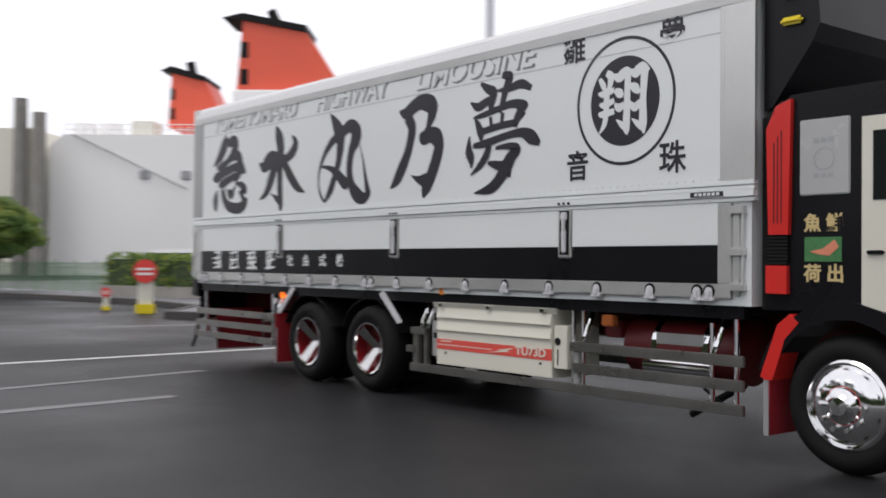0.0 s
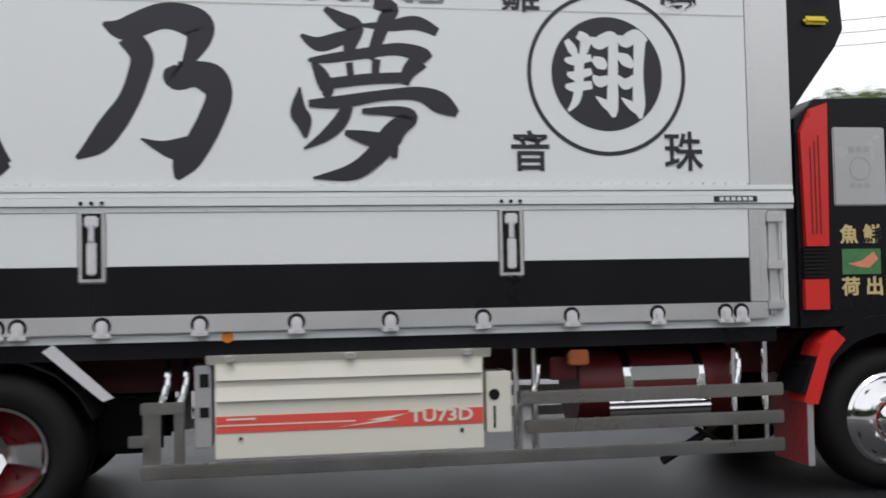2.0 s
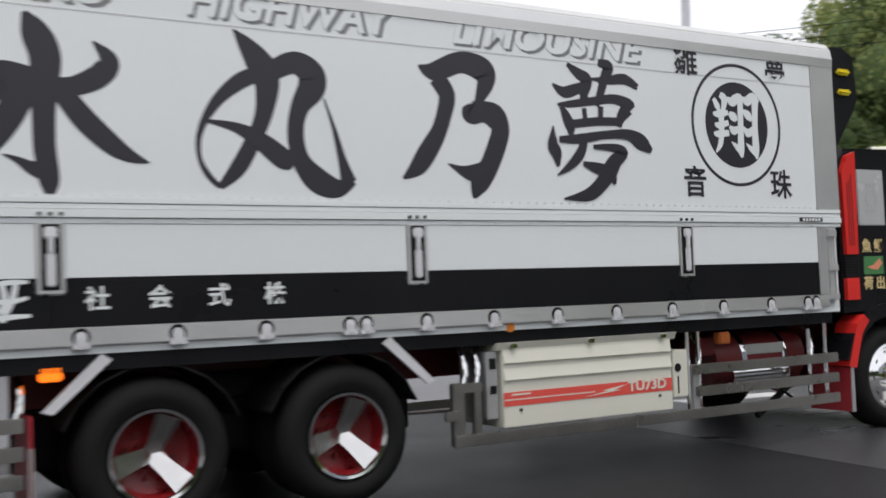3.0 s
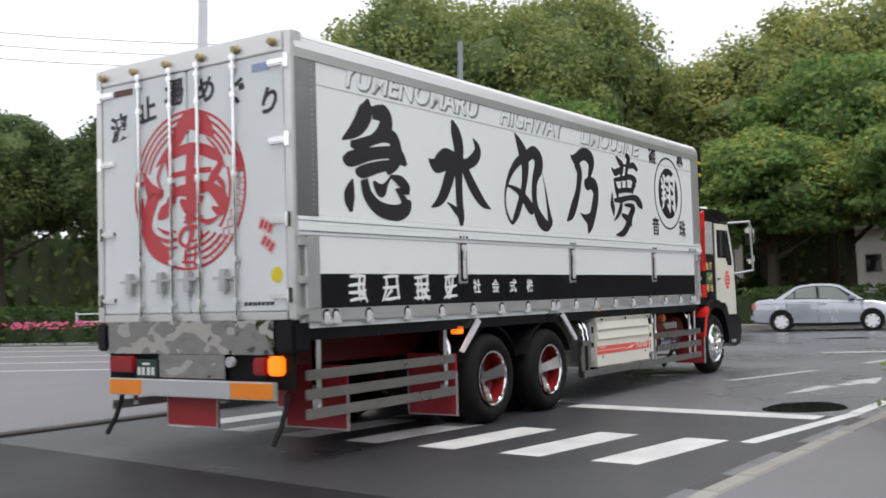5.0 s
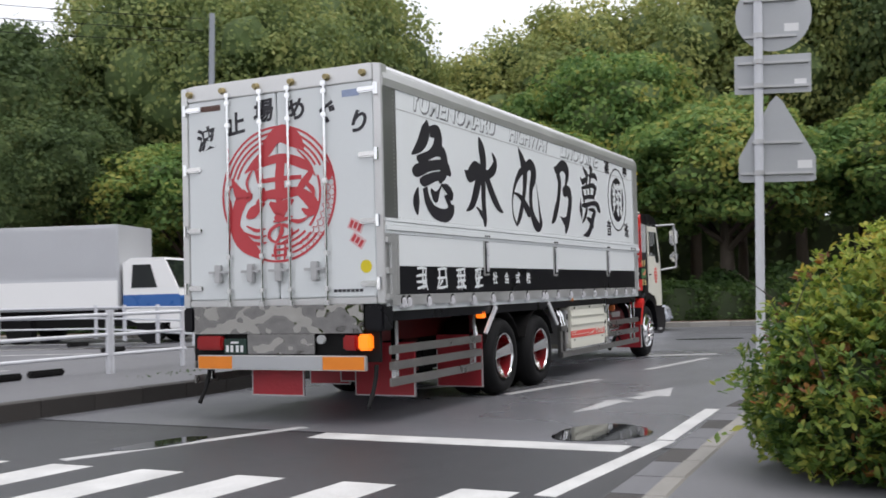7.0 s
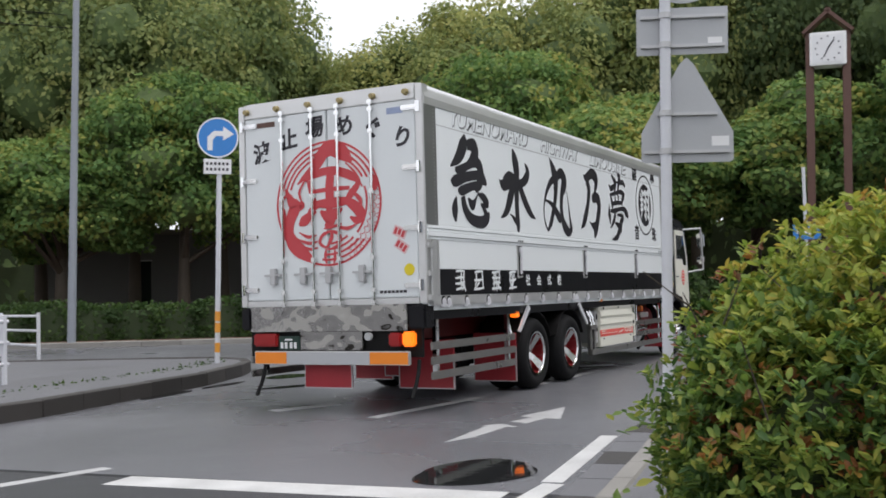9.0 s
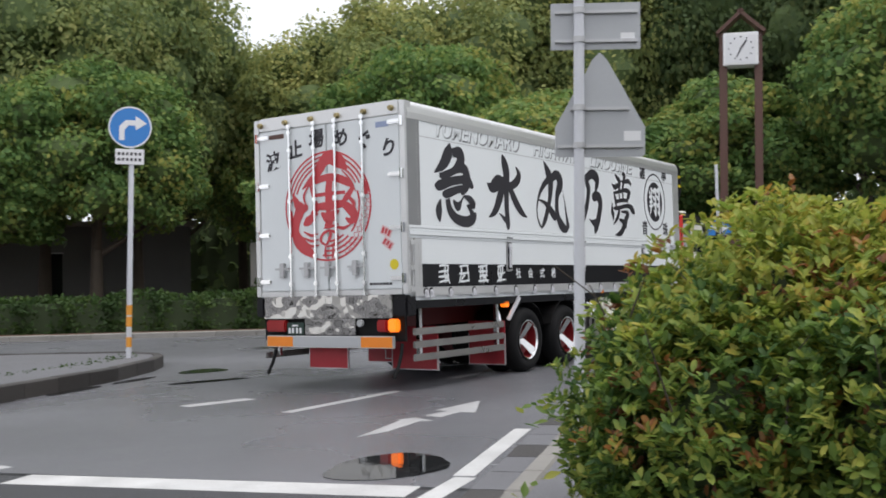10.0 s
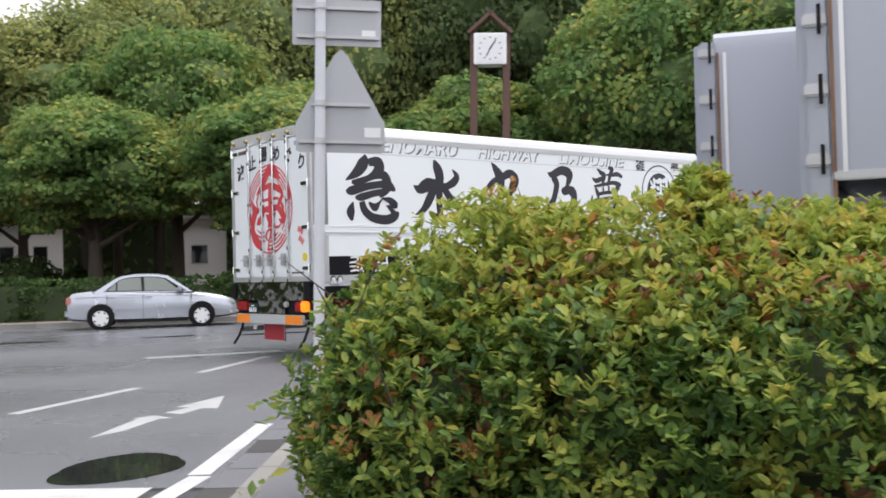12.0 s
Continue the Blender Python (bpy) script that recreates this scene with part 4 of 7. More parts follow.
tp("rear_back", B(-3.68, -3.64, -1.15, 1.15, 0.62, 1.2), CHASSIS)
bar = tp("bumper_bar", B(-3.8, -3.75, -1.05, 1.02, 0.54, 0.69, bevel=0.008), ALU, "reflective rear bumper board")
part("reflector", B(-3.804, -3.795, -0.55, 0.56, 0.55, 0.68), GREY_REFL, bar, "grey reflective strip")
part("reflector", B(-3.804, -3.795, 0.565, 1.005, 0.55, 0.68), ORANGE, bar, "orange reflective strip")
part("reflector", B(-3.804, -3.795, -1.035, -0.555, 0.55, 0.68), ORANGE, bar, "orange reflective strip")
for y in (-0.6, 0.65):
    part("bracket", B(-3.755, -3.6, y - 0.04, y + 0.04, 0.58, 0.68), CHASSIS, bar)
tp("tail_lamp", B(-3.77, -3.68, 0.72, 1.06, 0.74, 0.89, bevel=0.02), LAMP_RED, "dark red tail lamp")
tp("tail_lamp", B(-3.77, -3.68, -0.93, -0.77, 0.74, 0.89, bevel=0.02), LAMP_RED, "dark red tail lamp")
tp("turn_signal", B(-3.78, -3.68, -1.09, -0.95, 0.74, 0.9, bevel=0.02), AMBER, "lit amber turn signal")
pl = tp("number_plate", B(-3.745, -3.73, 0.42, 0.71, 0.7, 0.86, bevel=0.004), PLATE_GREEN, "dark green number plate with plain bars")
bm = bmesh.new()
for k in range(4):
    cube(bm, -3.749, -3.744, 0.46 + 0.058 * k + (0.012 if k > 1 else 0), 0.495 + 0.058 * k + (0.012 if k > 1 else 0), 0.72, 0.79)
cube(bm, -3.749, -3.744, 0.52, 0.62, 0.81, 0.83)
part("plate_bars", bm, SIGN_WHITE, pl)
tp("reversing_lamp", R((-3.74, -0.52, 0.85), (-3.78, -0.52, 0.85), 0.045, seg=14), TINT)
for y0, y1, x, z0 in ((-0.2, 0.45, -3.6, 0.26), (-1.2, -0.48, -3.04, 0.22), (-1.22, -0.62, -1.36, 0.16), (0.6, 1.2, -1.36, 0.16), (-0.5, 0.1, -2.4, 0.3)):
    fl = tp("mudflap", B(x - 0.01, x + 0.01, y0, y1, z0, 0.78 if y0 < -0.5 or y0 > 0.5 else 0.53, bevel=0.004), FLAP, "red rubber mudflap with pale rim")
    bm = bmesh.new()
    for a, b in ((y0, y0 + 0.012), (y1 - 0.012, y1)):
        cube(bm, x - 0.014, x + 0.014, a, b, z0, 0.6)
    cube(bm, x - 0.014, x + 0.014, y0 + 0.012, y1 - 0.012, z0, z0 + 0.012)
    part("rim", bm, ALU_DULL, fl)
for y in (0.9, -1.14):
    bm = bmesh.new()
    pts = [(-3.74, 0.6), (-3.76, 0.48), (-3.82, 0.34), (-3.92, 0.2)]
    for (x0, z0), (x1, z1) in zip(pts, pts[1:]):
        rod(bm, (x0, y, z0), (x1, y, z1), 0.022, seg=8)
    tp("strap", bm, RUBBER, "hanging black rubber strap")

# frame, guards and equipment under the box
bm = bmesh.new()
for y in (-0.43, 0.43):
    cube(bm, -3.6, 6.9, y - 0.04, y + 0.04, 0.76, 1.04)
for x in np.arange(-3.3, 6.0, 0.9):
    cube(bm, x - 0.05, x + 0.05, -0.39, 0.39, 0.8, 1.0)
tp("chassis_frame", bm, RED_DARK, "dark red ladder frame")
tp("floor_beams", B(-3.6, 5.5, -1.1, 1.1, 1.05, 1.115), CHASSIS)
for x in (-0.64, 0.64, 6.3):
    tp("axle", R((x, -0.9, 0.5), (x, 0.9, 0.5), 0.09, seg=10), RED_DARK)
    tp("differential", R((x - 0.22, 0, 0.5), (x + 0.22, 0, 0.5), 0.22, 0.14, seg=14), RED_DARK)
for s in (-1, 1):
    for z, x0, x1 in ((0.35, 1.45, 5.52), (0.53, 3.78, 5.52), (0.71, 3.75, 5.52)):
        tp("side_guard", B(x0, x1, s * 1.2, s * 1.235, z - 0.042, z + 0.042, bevel=0.008), GUARD, "grey aluminium side guard rail")
    for x, z1 in ((3.8, 0.75), (5.2, 0.98), (3.86, 1.02), (5.42, 1.05), (3.74, 1.1)):
        bm = B(x - 0.03, x + 0.03, s * 1.15, s * 1.2, 0.31, z1, bevel=0.006) if x == 3.8 else R((x, s * 1.17, 0.33), (x, s * 1.17, z1), 0.02, seg=8)
        tp("guard_post", bm, CHROME if x != 3.8 else ALU_DULL)
    for x in (3.84, 5.2, 1.55, 1.66, -1.45):
        bm = bmesh.new()
        prev = None
        for k in range(7):
            t = k / 6
            p = (x + 0.05 * math.sin(t * 2.2), s * (1.18 - 0.1 * t * t), 0.7 + 0.3 * t)
            if prev:
                rod(bm, prev, p, 0.022, seg=8)
            prev = p
        tp("curved_post", bm, CHROME, "curved chrome guard post")
    bm = bmesh.new()
    cube(bm, 1.46, 1.56, s * 1.15, s * 1.2, 0.31, 0.76, bevel=0.006)
    cube(bm, 1.64, 1.7, s * 1.15, s * 1.2, 0.31, 0.76, bevel=0.006)
    cube(bm, 1.45, 1.7, s * 1.202, s * 1.225, 0.69, 0.76, bevel=0.006)
    cube(bm, 1.38, 1.5, s * 1.202, s * 1.23, 0.5, 0.57, bevel=0.006)
    tp("guard_ladder", bm, GUARD)
    for z in (0.415, 0.575, 0.735):
        tp("rear_guard", B(-3.6, -1.4, s * 1.2, s * 1.235, z - 0.042, z + 0.042, bevel=0.006), GUARD, "weathered rear side guard rail")
    for x in (-3.4, -1.5):
        tp("guard_bracket", B(x - 0.03, x + 0.03, s * 1.13, s * 1.19, 0.4, 1.05, bevel=0.006), CHROME)
    # fenders round the bogie with chrome ends
    for x, d in ((-1.3, 1), (1.3, -1)):
        tp("fender_end", P([(x, 0.8), (x + 0.06 * d, 0.78), (x + 0.4 * d, 1.08), (x + 0.34 * d, 1.12)], "y", s * 1.215, s * 1.24), FENDER, "slanted bright fender end")
    # near-black covers: the shade over the wheels is in their colour
    for x in (-0.64, 0.64):
        bm = bmesh.new()
        arc = [(x + 0.57 * math.cos(radians(20 + 17.5 * k)), 0.48 + 0.55 * math.sin(radians(20 + 17.5 * k))) for k in range(9)]
        prism(bm, arc + [(px, pz + 0.015) for px, pz in arc[::-1]], "y", s * 0.6, s * 1.19)
        tp("wheel_cover", bm, CHASSIS)
for x, mt in ((-1.24, AMBER), (4.15, AMBER_OFF)):
    tp("side_signal", B(x - 0.065, x + 0.065, -1.2, -1.12, 0.9 if x > 0 else 0.97, 1.0 if x > 0 else 1.06, bevel=0.01), mt, "amber side signal lamp")
# refrigeration unit
ref = tp("cooling_unit", B(1.88, 3.52, -1.215, -0.6, 0.41, 0.985, bevel=0.006), CREAM, "cream louvred cooling unit housing")
part("lip", P([(-1.21, 0.975), (-1.235, 1.03), (-1.0, 1.03), (-1.0, 0.975)], "x", 1.83, 3.57), CREAM, ref)
for z in (0.88, 0.755):
    part("louvre", P([(-1.212, z), (-1.232, z), (-1.212, z + 0.1)], "x", 1.89, 3.51), CREAM, ref)
part("stripe", B(1.885, 3.515, -1.2185, -1.21, 0.565, 0.665), STRIPE, ref, "red stripe")
part("stripe_line", B(1.885, 2.72, -1.2205, -1.2185, 0.606, 0.614), CREAM, ref)
part("stripe_bolt", P([(2.62, 0.575), (2.86, 0.608), (2.8, 0.614), (3.04, 0.645), (2.92, 0.612), (2.98, 0.606)], "y", -1.2185, -1.221), CREAM, ref)
text_part("model_mark", "TU73D", 0.105, CREAM, ref, Matrix.Translation((3.25, -1.2215, 0.622)) @ turned, bold=0.003, depth=0.001, width=0.4)
part("small_bar", B(1.95, 2.12, -1.221, -1.2185, 0.64, 0.652), CREAM, ref)
for x in (1.97, 2.69, 3.42):
    part("catch", B(x - 0.03, x + 0.03, -1.25, -1.23, 0.99, 1.02, bevel=0.005), CHROME, ref)
for x in (2.03, 3.38):
    part("bolt", R((x, -1.215, 0.53), (x, -1.224, 0.53), 0.012, seg=8), CHASSIS, ref)
sb = tp("control_box", B(3.54, 3.7, -1.21, -0.8, 0.5, 0.88, bevel=0.006), CREAM, "cream side box with a dark port")
part("port", R((3.59, -1.205, 0.74), (3.59, -1.216, 0.74), 0.034, seg=16), CHASSIS, sb)
part("slot", B(3.583, 3.597, -1.213, -1.205, 0.53, 0.67), CHASSIS, sb)
sb = tp("switch_panel", B(1.76, 1.86, -1.18, -0.9, 0.48, 0.97, bevel=0.005), ALU_DULL, "grey switch panel")
part("switch", B(1.79, 1.845, -1.185, -1.175, 0.84, 0.92), CHASSIS, sb)
part("switch", B(1.79, 1.845, -1.185, -1.175, 0.66, 0.72), CHASSIS, sb)
# fuel tank and small gear behind the side guard
tank = tp("fuel_tank", R((4.2, -0.78, 0.74), (5.3, -0.78, 0.74), 0.26, seg=24), RED_DARK, "dark red cylindrical tank", smooth=True)
part("plate", B(4.55, 5.02, -1.045, -1.03, 0.78, 0.87, bevel=0.004), ALU, tank, "pale embossed plate")
part("band", R((4.5, -0.78, 0.74), (4.56, -0.78, 0.74), 0.27, seg=24), CHROME, tank)
part("band", R((5.0, -0.78, 0.74), (5.06, -0.78, 0.74), 0.27, seg=24), CHROME, tank)
tp("silver_tank", R((4.4, -0.95, 0.6), (5.1, -0.95, 0.6), 0.09, seg=16), CHROME, "small silver air tank")
tp("red_box", B(4.0, 4.18, -1.05, -0.8, 0.8, 0.95, bevel=0.01), RED_DARK)
bm = R((5.0, -1.0, 0.45), (5.25, -1.0, 0.3), 0.015, seg=6)
rod(bm, (4.8, -0.9, 0.22), (5.3, -0.9, 0.5), 0.03, seg=8)
tp("exhaust_pipe", bm, CHASSIS)

# cab
cabin = tp("cab", P([(5.68, 1.1), (5.68, 2.5), (5.8, 2.6), (6.9, 2.62), (7.22, 2.5), (7.42, 1.9), (7.46, 1.15), (7.46, 0.85), (6.85, 0.85), (6.82, 1.12)], "y", -1.19, 1.19), BLACK, "black truck cab with cream door")
part("door_panel", P([(6.42, 1.12), (6.42, 2.42), (7.08, 2.42), (7.3, 1.88), (7.36, 1.2), (7.36, 0.92), (6.98, 0.92), (6.92, 1.05), (6.8, 1.12)], "y", -1.205, -1.18), CREAM, cabin, "cream cab door")
part("door_window", P([(6.5, 1.86), (6.5, 2.32), (7.03, 2.32), (7.2, 1.84), (7.2, 1.74), (7.0, 1.74), (6.92, 1.86)], "y", -1.21, -1.2), GLASS, cabin, "dark door window")
part("door_handle", B(6.46, 6.58, -1.225, -1.2, 1.5, 1.525, bevel=0.006), BLACK, cabin)
bm = bmesh.new()
disc(bm, 6.95, 1.5, 0.15, -1.205, -1.2075, 24, 0.8)
part("door_emblem", bm, STRIPE, cabin, "red round door emblem")
bm = bmesh.new()
for k in range(4):
    cube(bm, 6.86, 7.04, -1.2075, -1.2085, 1.4 + 0.06 * k, 1.415 + 0.06 * k)
cube(bm, 6.69, 6.75, -1.205, -1.207, 1.46, 1.54)
part("emblem_bars", bm, CREAM, cabin)
part("side_window", B(5.95, 6.33, -1.2, -1.18, 1.91, 2.44, bevel=0.008), TINT, cabin, "pale curtained sleeper window")
bm = bmesh.new()
ring(bm, 6.14, 2.16, 0.07, 0.08, -1.2, -1.2015, 24)
for k in range(3):
    cube(bm, 6.06 + 0.055 * k, 6.1 + 0.055 * k, -1.2, -1.201, 2.27, 2.31)
    cube(bm, 6.06 + 0.055 * k, 6.1 + 0.055 * k, -1.2, -1.201, 2.03, 2.06)
part("window_mark", bm, SHADOW_GREY, cabin)
for words, z in (("魚 鮮", 1.71), ("荷 出", 1.36)):
    text_part("gold_letters", words, 0.13, GOLD, cabin, Matrix.Translation((6.13, -1.1915, z)) @ turned, bold=0.004, depth=0.001, width=0.3, label="gold lettering")
pic = part("painted_panel", B(5.99, 6.27, -1.196, -1.18, 1.45, 1.62), SCREEN_GREEN, cabin, "small painted panel of a red fish on green")
bm = bmesh.new()
prism(bm, [(6.03, 1.52), (6.1, 1.5), (6.18, 1.49), (6.25, 1.55), (6.22, 1.6), (6.13, 1.54)], "y", -1.196, -1.198)
part("fish_shape", bm, SALMON, pic)
part("roof_cap", P([(5.7, 2.52), (5.85, 2.64), (6.85, 2.66), (7.2, 2.56), (7.15, 2.5)], "y", -1.15, 1.15), BLACK, cabin)
part("windscreen", P([(7.1, 2.45), (7.24, 2.44), (7.42, 1.88), (7.36, 1.7)], "y", -1.08, 1.08), GLASS, cabin, "dark windscreen")
part("roof_lamp", R((6.55, -0.9, 2.68), (6.9, -0.9, 2.7), 0.04, seg=10), CREAM, cabin)
fair = part("red_fairing", P([(5.72, 1.64), (5.7, 2.4), (5.78, 2.56), (5.9, 2.6), (5.88, 1.64)], "y", -1.23, -1.05), RED, cabin, "red vertical side fairing")
part("red_fairing", P([(5.7, 1.22), (5.7, 1.42), (5.87, 1.42), (5.87, 1.22)], "y", -1.23, -1.05), RED, cabin, "red lower fairing piece")
bm = bmesh.new()
for k in range(8):
    cube(bm, 5.7, 5.87, -1.22, -1.05, 1.43 + 0.026 * k, 1.448 + 0.026 * k)
part("grille", bm, CHASSIS, cabin, "black louvre grille")
# dark red strips stand for the shade in the fairing's grooves
for x, z in ((5.765, 2.3), (5.795, 2.34), (5.825, 2.38)):
    part("groove", B(x - 0.005, x + 0.005, -1.233, -1.228, 1.72, z), RED_DARK, cabin)
part("fender_trim", P([(5.7, 0.6), (5.66, 0.62), (5.8, 1.0), (5.9, 1.08), (5.97, 1.02), (5.86, 0.9), (5.76, 0.6)], "y", -1.235, -1.0), RED, cabin, "red front fender trim")
arc = [radians(165 - 16.5 * k) for k in range(11)]
bm = P([(6.3 + 0.56 * math.cos(a), 0.5 + 0.56 * math.sin(a)) for a in arc] + [(6.3 + 0.68 * math.cos(a), 0.5 + 0.68 * math.sin(a)) for a in arc[::-1]], "y", -1.23, -0.85)
part("fender", bm, BLACK, cabin, "black front wheel arch")
part("bumper", P([(6.86, 0.45), (6.86, 0.86), (7.5, 0.88), (7.55, 0.6), (7.45, 0.42), (7.2, 0.38)], "y", -1.22, 1.22), BLACK, cabin, "black front bumper")
part("step", B(7.0, 7.2, -1.24, -1.2, 0.45, 0.5, bevel=0.01), ALU_DULL, cabin)
mf = part("front_mudflap", P([(5.68, 0.7), (5.74, 0.7), (5.72, 0.2), (5.69, 0.2)], "y", -1.22, -0.75), FLAP, cabin, "red front mudflap")
part("rim", B(5.685, 5.725, -1.228, -1.215, 0.2, 0.72), ALU_DULL, mf)
part("mirror", B(7.46, 7.54, -1.52, -1.36, 2.08, 2.4, bevel=0.035), CHROME, cabin, "chrome-backed door mirror")
part("round_mirror", B(7.44, 7.54, -1.52, -1.36, 1.76, 1.95, bevel=0.045), CHROME, cabin, "round chrome lower mirror")
bm = R((7.05, -1.2, 2.45), (7.45, -1.46, 2.48), 0.018, seg=8)
rod(bm, (7.45, -1.46, 2.48), (7.48, -1.48, 1.65), 0.018, seg=8)
rod(bm, (7.48, -1.48, 1.65), (7.3, -1.2, 1.6), 0.018, seg=8)
part("mirror_arm", bm, ALU_DULL, cabin)
nose = tp("wind_deflector", P([(5.63, 2.55), (5.7, 2.57), (6.02, 3.0), (6.08, 3.12), (6.05, 3.52), (5.9, 3.6), (5.63, 3.58)], "y", -1.15, 1.15), BLACK, "black front nose fairing above the cab")
for z in (3.14, 3.33):
    for s in (-1, 1):
        part("nose_lamp", B(5.78, 5.96, s * 1.15, s * 1.2, z, z + 0.055, bevel=0.02), YELLOW, nose, "yellow marker lamp")
for s in (-1, 1):
    tp("cab_gap_panel", B(5.62, 5.68, s * 1.0, s * 1.15, 1.1, 2.5), CHASSIS)


# wheels turn on their axles: each is built round its own hub
BLADE_TURN = radians(-75) + 14.7 / 0.478


def wheel(x, s, front):
    hub_y = s * (1.2 if front else 1.215)
    w = tp("wheel", R((0, -s * 0.32, 0), (0, -s * 0.215, 0), 0.2, seg=16), CHASSIS, "turning front wheel" if front else "turning rear wheel with red dish")
    w.matrix_basis = Matrix.Translation((x, hub_y, 0.478))
    side = Matrix.Rotation(radians(90 * s), 4, "X").inverted() if s > 0 else Matrix.Rotation(radians(90), 4, "X")
    bm = bmesh.new()
    prof = [(0.285, -0.05), (0.32, -0.014), (0.37, -0.002), (0.42, -0.012), (0.452, -0.045), (0.47, -0.085), (0.476, -0.1), (0.476, -0.22), (0.45, -0.27), (0.33, -0.28), (0.285, -0.26)]
    lathe(bm, prof, side, 40)
    if not front:
        lathe(bm, [(r, h - 0.33) for r, h in prof], side, 40)
    part("tyre", bm, RUBBER, w, "black rubber tyre", smooth=True)
    bm = bmesh.new()
    if front:
        lathe(bm, [(0.3, -0.1), (0.31, -0.02), (0.29, -0.005), (0.27, -0.03), (0.25, -0.02), (0.2, 0.02), (0.13, 0.03), (0.12, 0.05), (0.09, 0.06), (0.06, 0.09), (0.0, 0.095)], side, 36)
        part("rim", bm, CHROME, w, "polished chrome rim", smooth=True)
        for k in range(10):
            a = 2 * math.pi * k / 10
            part("wheel_nut", R(side @ Vector((0.165 * math.cos(a), 0.165 * math.sin(a), 0.02)), side @ Vector((0.165 * math.cos(a), 0.165 * math.sin(a), 0.07)), 0.018, seg=8), CHROME, w)
        part("hub_ring", lathe(bmesh.new(), [(0.135, 0.028), (0.1, 0.055)], side, 24), RED, w, "red hub ring")
        for k in range(10):
            a = 2 * math.pi * (k + 0.5) / 10
            part("rim_hole", R(side @ Vector((0.235 * math.cos(a), 0.235 * math.sin(a), -0.02)), side @ Vector((0.235 * math.cos(a), 0.235 * math.sin(a), -0.012)), 0.02, seg=10), CHASSIS, w)
    else:
        lathe(bm, [(0.292, -0.03), (0.287, -0.008), (0.268, -0.012), (0.262, -0.03)], side, 36)
        part("rim", bm, CHROME, w, "chrome rim edge", smooth=True)
        part("dish", lathe(bmesh.new(), [(0.262, -0.03), (0.245, -0.17), (0.2, -0.2), (0.1, -0.2), (0.09, -0.19), (0.0, -0.19)], side, 36), RED_DISH, w, "dark red deep wheel dish", smooth=True)
        for k in range(8):
            a = 2 * math.pi * k / 8
            part("wheel_nut", R(side @ Vector((0.15 * math.cos(a), 0.15 * math.sin(a), -0.2)), side @ Vector((0.15 * math.cos(a), 0.15 * math.sin(a), -0.165)), 0.016, seg=6), RED_DARK, w)
        # three mirror-bright blades that lean outwards to the rim
        for k in range(3):
            a = BLADE_TURN + 2 * math.pi * k / 3
            bm = bmesh.new()
            top = [side @ (Matrix.Rotation(a, 3, "Z") @ Vector(p)) for p in ((0.0, -0.05, -0.15), (0.1, -0.055, -0.095), (0.25, -0.072, -0.02), (0.25, 0.072, -0.02), (0.1, 0.055, -0.095), (0.0, 0.05, -0.15))]
            low = [v + side.to_3x3() @ Vector((0, 0, -0.018)) for v in top]
            vs, ws = [bm.verts.new(v) for v in top], [bm.verts.new(v) for v in low]
            for ids in ((0, 1, 4, 5), (1, 2, 3, 4)):
                bm.faces.new([vs[i] for i in ids])
                bm.faces.new([ws[i] for i in ids[::-1]])
            for i in range(6):
                bm.faces.new((vs[i], ws[i], ws[(i + 1) % 6], vs[(i + 1) % 6]))
            part("hub_blade", bm, BLADE, w, "mirror-bright hub blade")
    return w


WHEELS = [wheel(x, s, x > 3) for x in (-0.64, 0.64, 6.3) for s in (-1, 1)]

# bogie beams and springs between the rear wheels
for s in (-1, 1):
    tp("bogie_beam", B(-1.45, 1.5, s * 0.42 - 0.05, s * 0.42 + 0.05, 0.36, 0.74, bevel=0.03), CHASSIS, "dark bogie beam")
    tp("leaf_spring", B(-0.95, 0.95, s * 0.55 - 0.04, s * 0.55 + 0.04, 0.76, 0.92, bevel=0.02), CHASSIS)



# ---- foliage ----
RNG = np.random.default_rng(7)


def leaves(centres, normals, size, spread=0.6, long=1.8):
    """Folded leaf blades of six corners at the given places, tilted about the normals. Returns corners and quads."""
    n = len(centres)
    nor = normals + RNG.normal(0, spread, (n, 3))
    nor /= np.linalg.norm(nor, axis=1, keepdims=True) + 1e-9
    t = RNG.normal(0, 1, (n, 3))
    t -= (t * nor).sum(1, keepdims=True) * nor
    t /= np.linalg.norm(t, axis=1, keepdims=True) + 1e-9
    b = np.cross(nor, t)
    s = size * RNG.uniform(0.65, 1.3, (n, 1))
    w, l, f = s * 0.5, s * long * 0.5, s * 0.14
    v = np.stack([centres - t * l, centres - b * w + nor * f, centres - b * w * 0.75 + t * l * 0.55 + nor * f, centres + t * l, centres + b * w * 0.75 + t * l * 0.55 + nor * f, centres + b * w + nor * f], 1)
    q = np.array([[0, 1, 2, 3], [0, 3, 4, 5]])
    faces = (np.arange(n)[:, None, None] * 6 + q[None]).reshape(-1, 4)
    return v.reshape(-1, 3), faces


def blades(centres, normals, size, spread):
    """Small pointed leaves of one quad each, for crowns seen from afar."""
    n = len(centres)
    nor = normals + RNG.normal(0, spread, (n, 3))
    nor /= np.linalg.norm(nor, axis=1, keepdims=True) + 1e-9
    t = RNG.normal(0, 1, (n, 3))
    t -= (t * nor).sum(1, keepdims=True) * nor
    t /= np.linalg.norm(t, axis=1, keepdims=True) + 1e-9
    b = np.cross(nor, t)
    s = size * RNG.uniform(0.7, 1.35, (n, 1))
    v = np.stack([centres - t * s * 0.75, centres - b * s * 0.5, centres + t * s * 0.75, centres + b * s * 0.5], 1)
    return v.reshape(-1, 3), np.arange(n * 4).reshape(-1, 4)


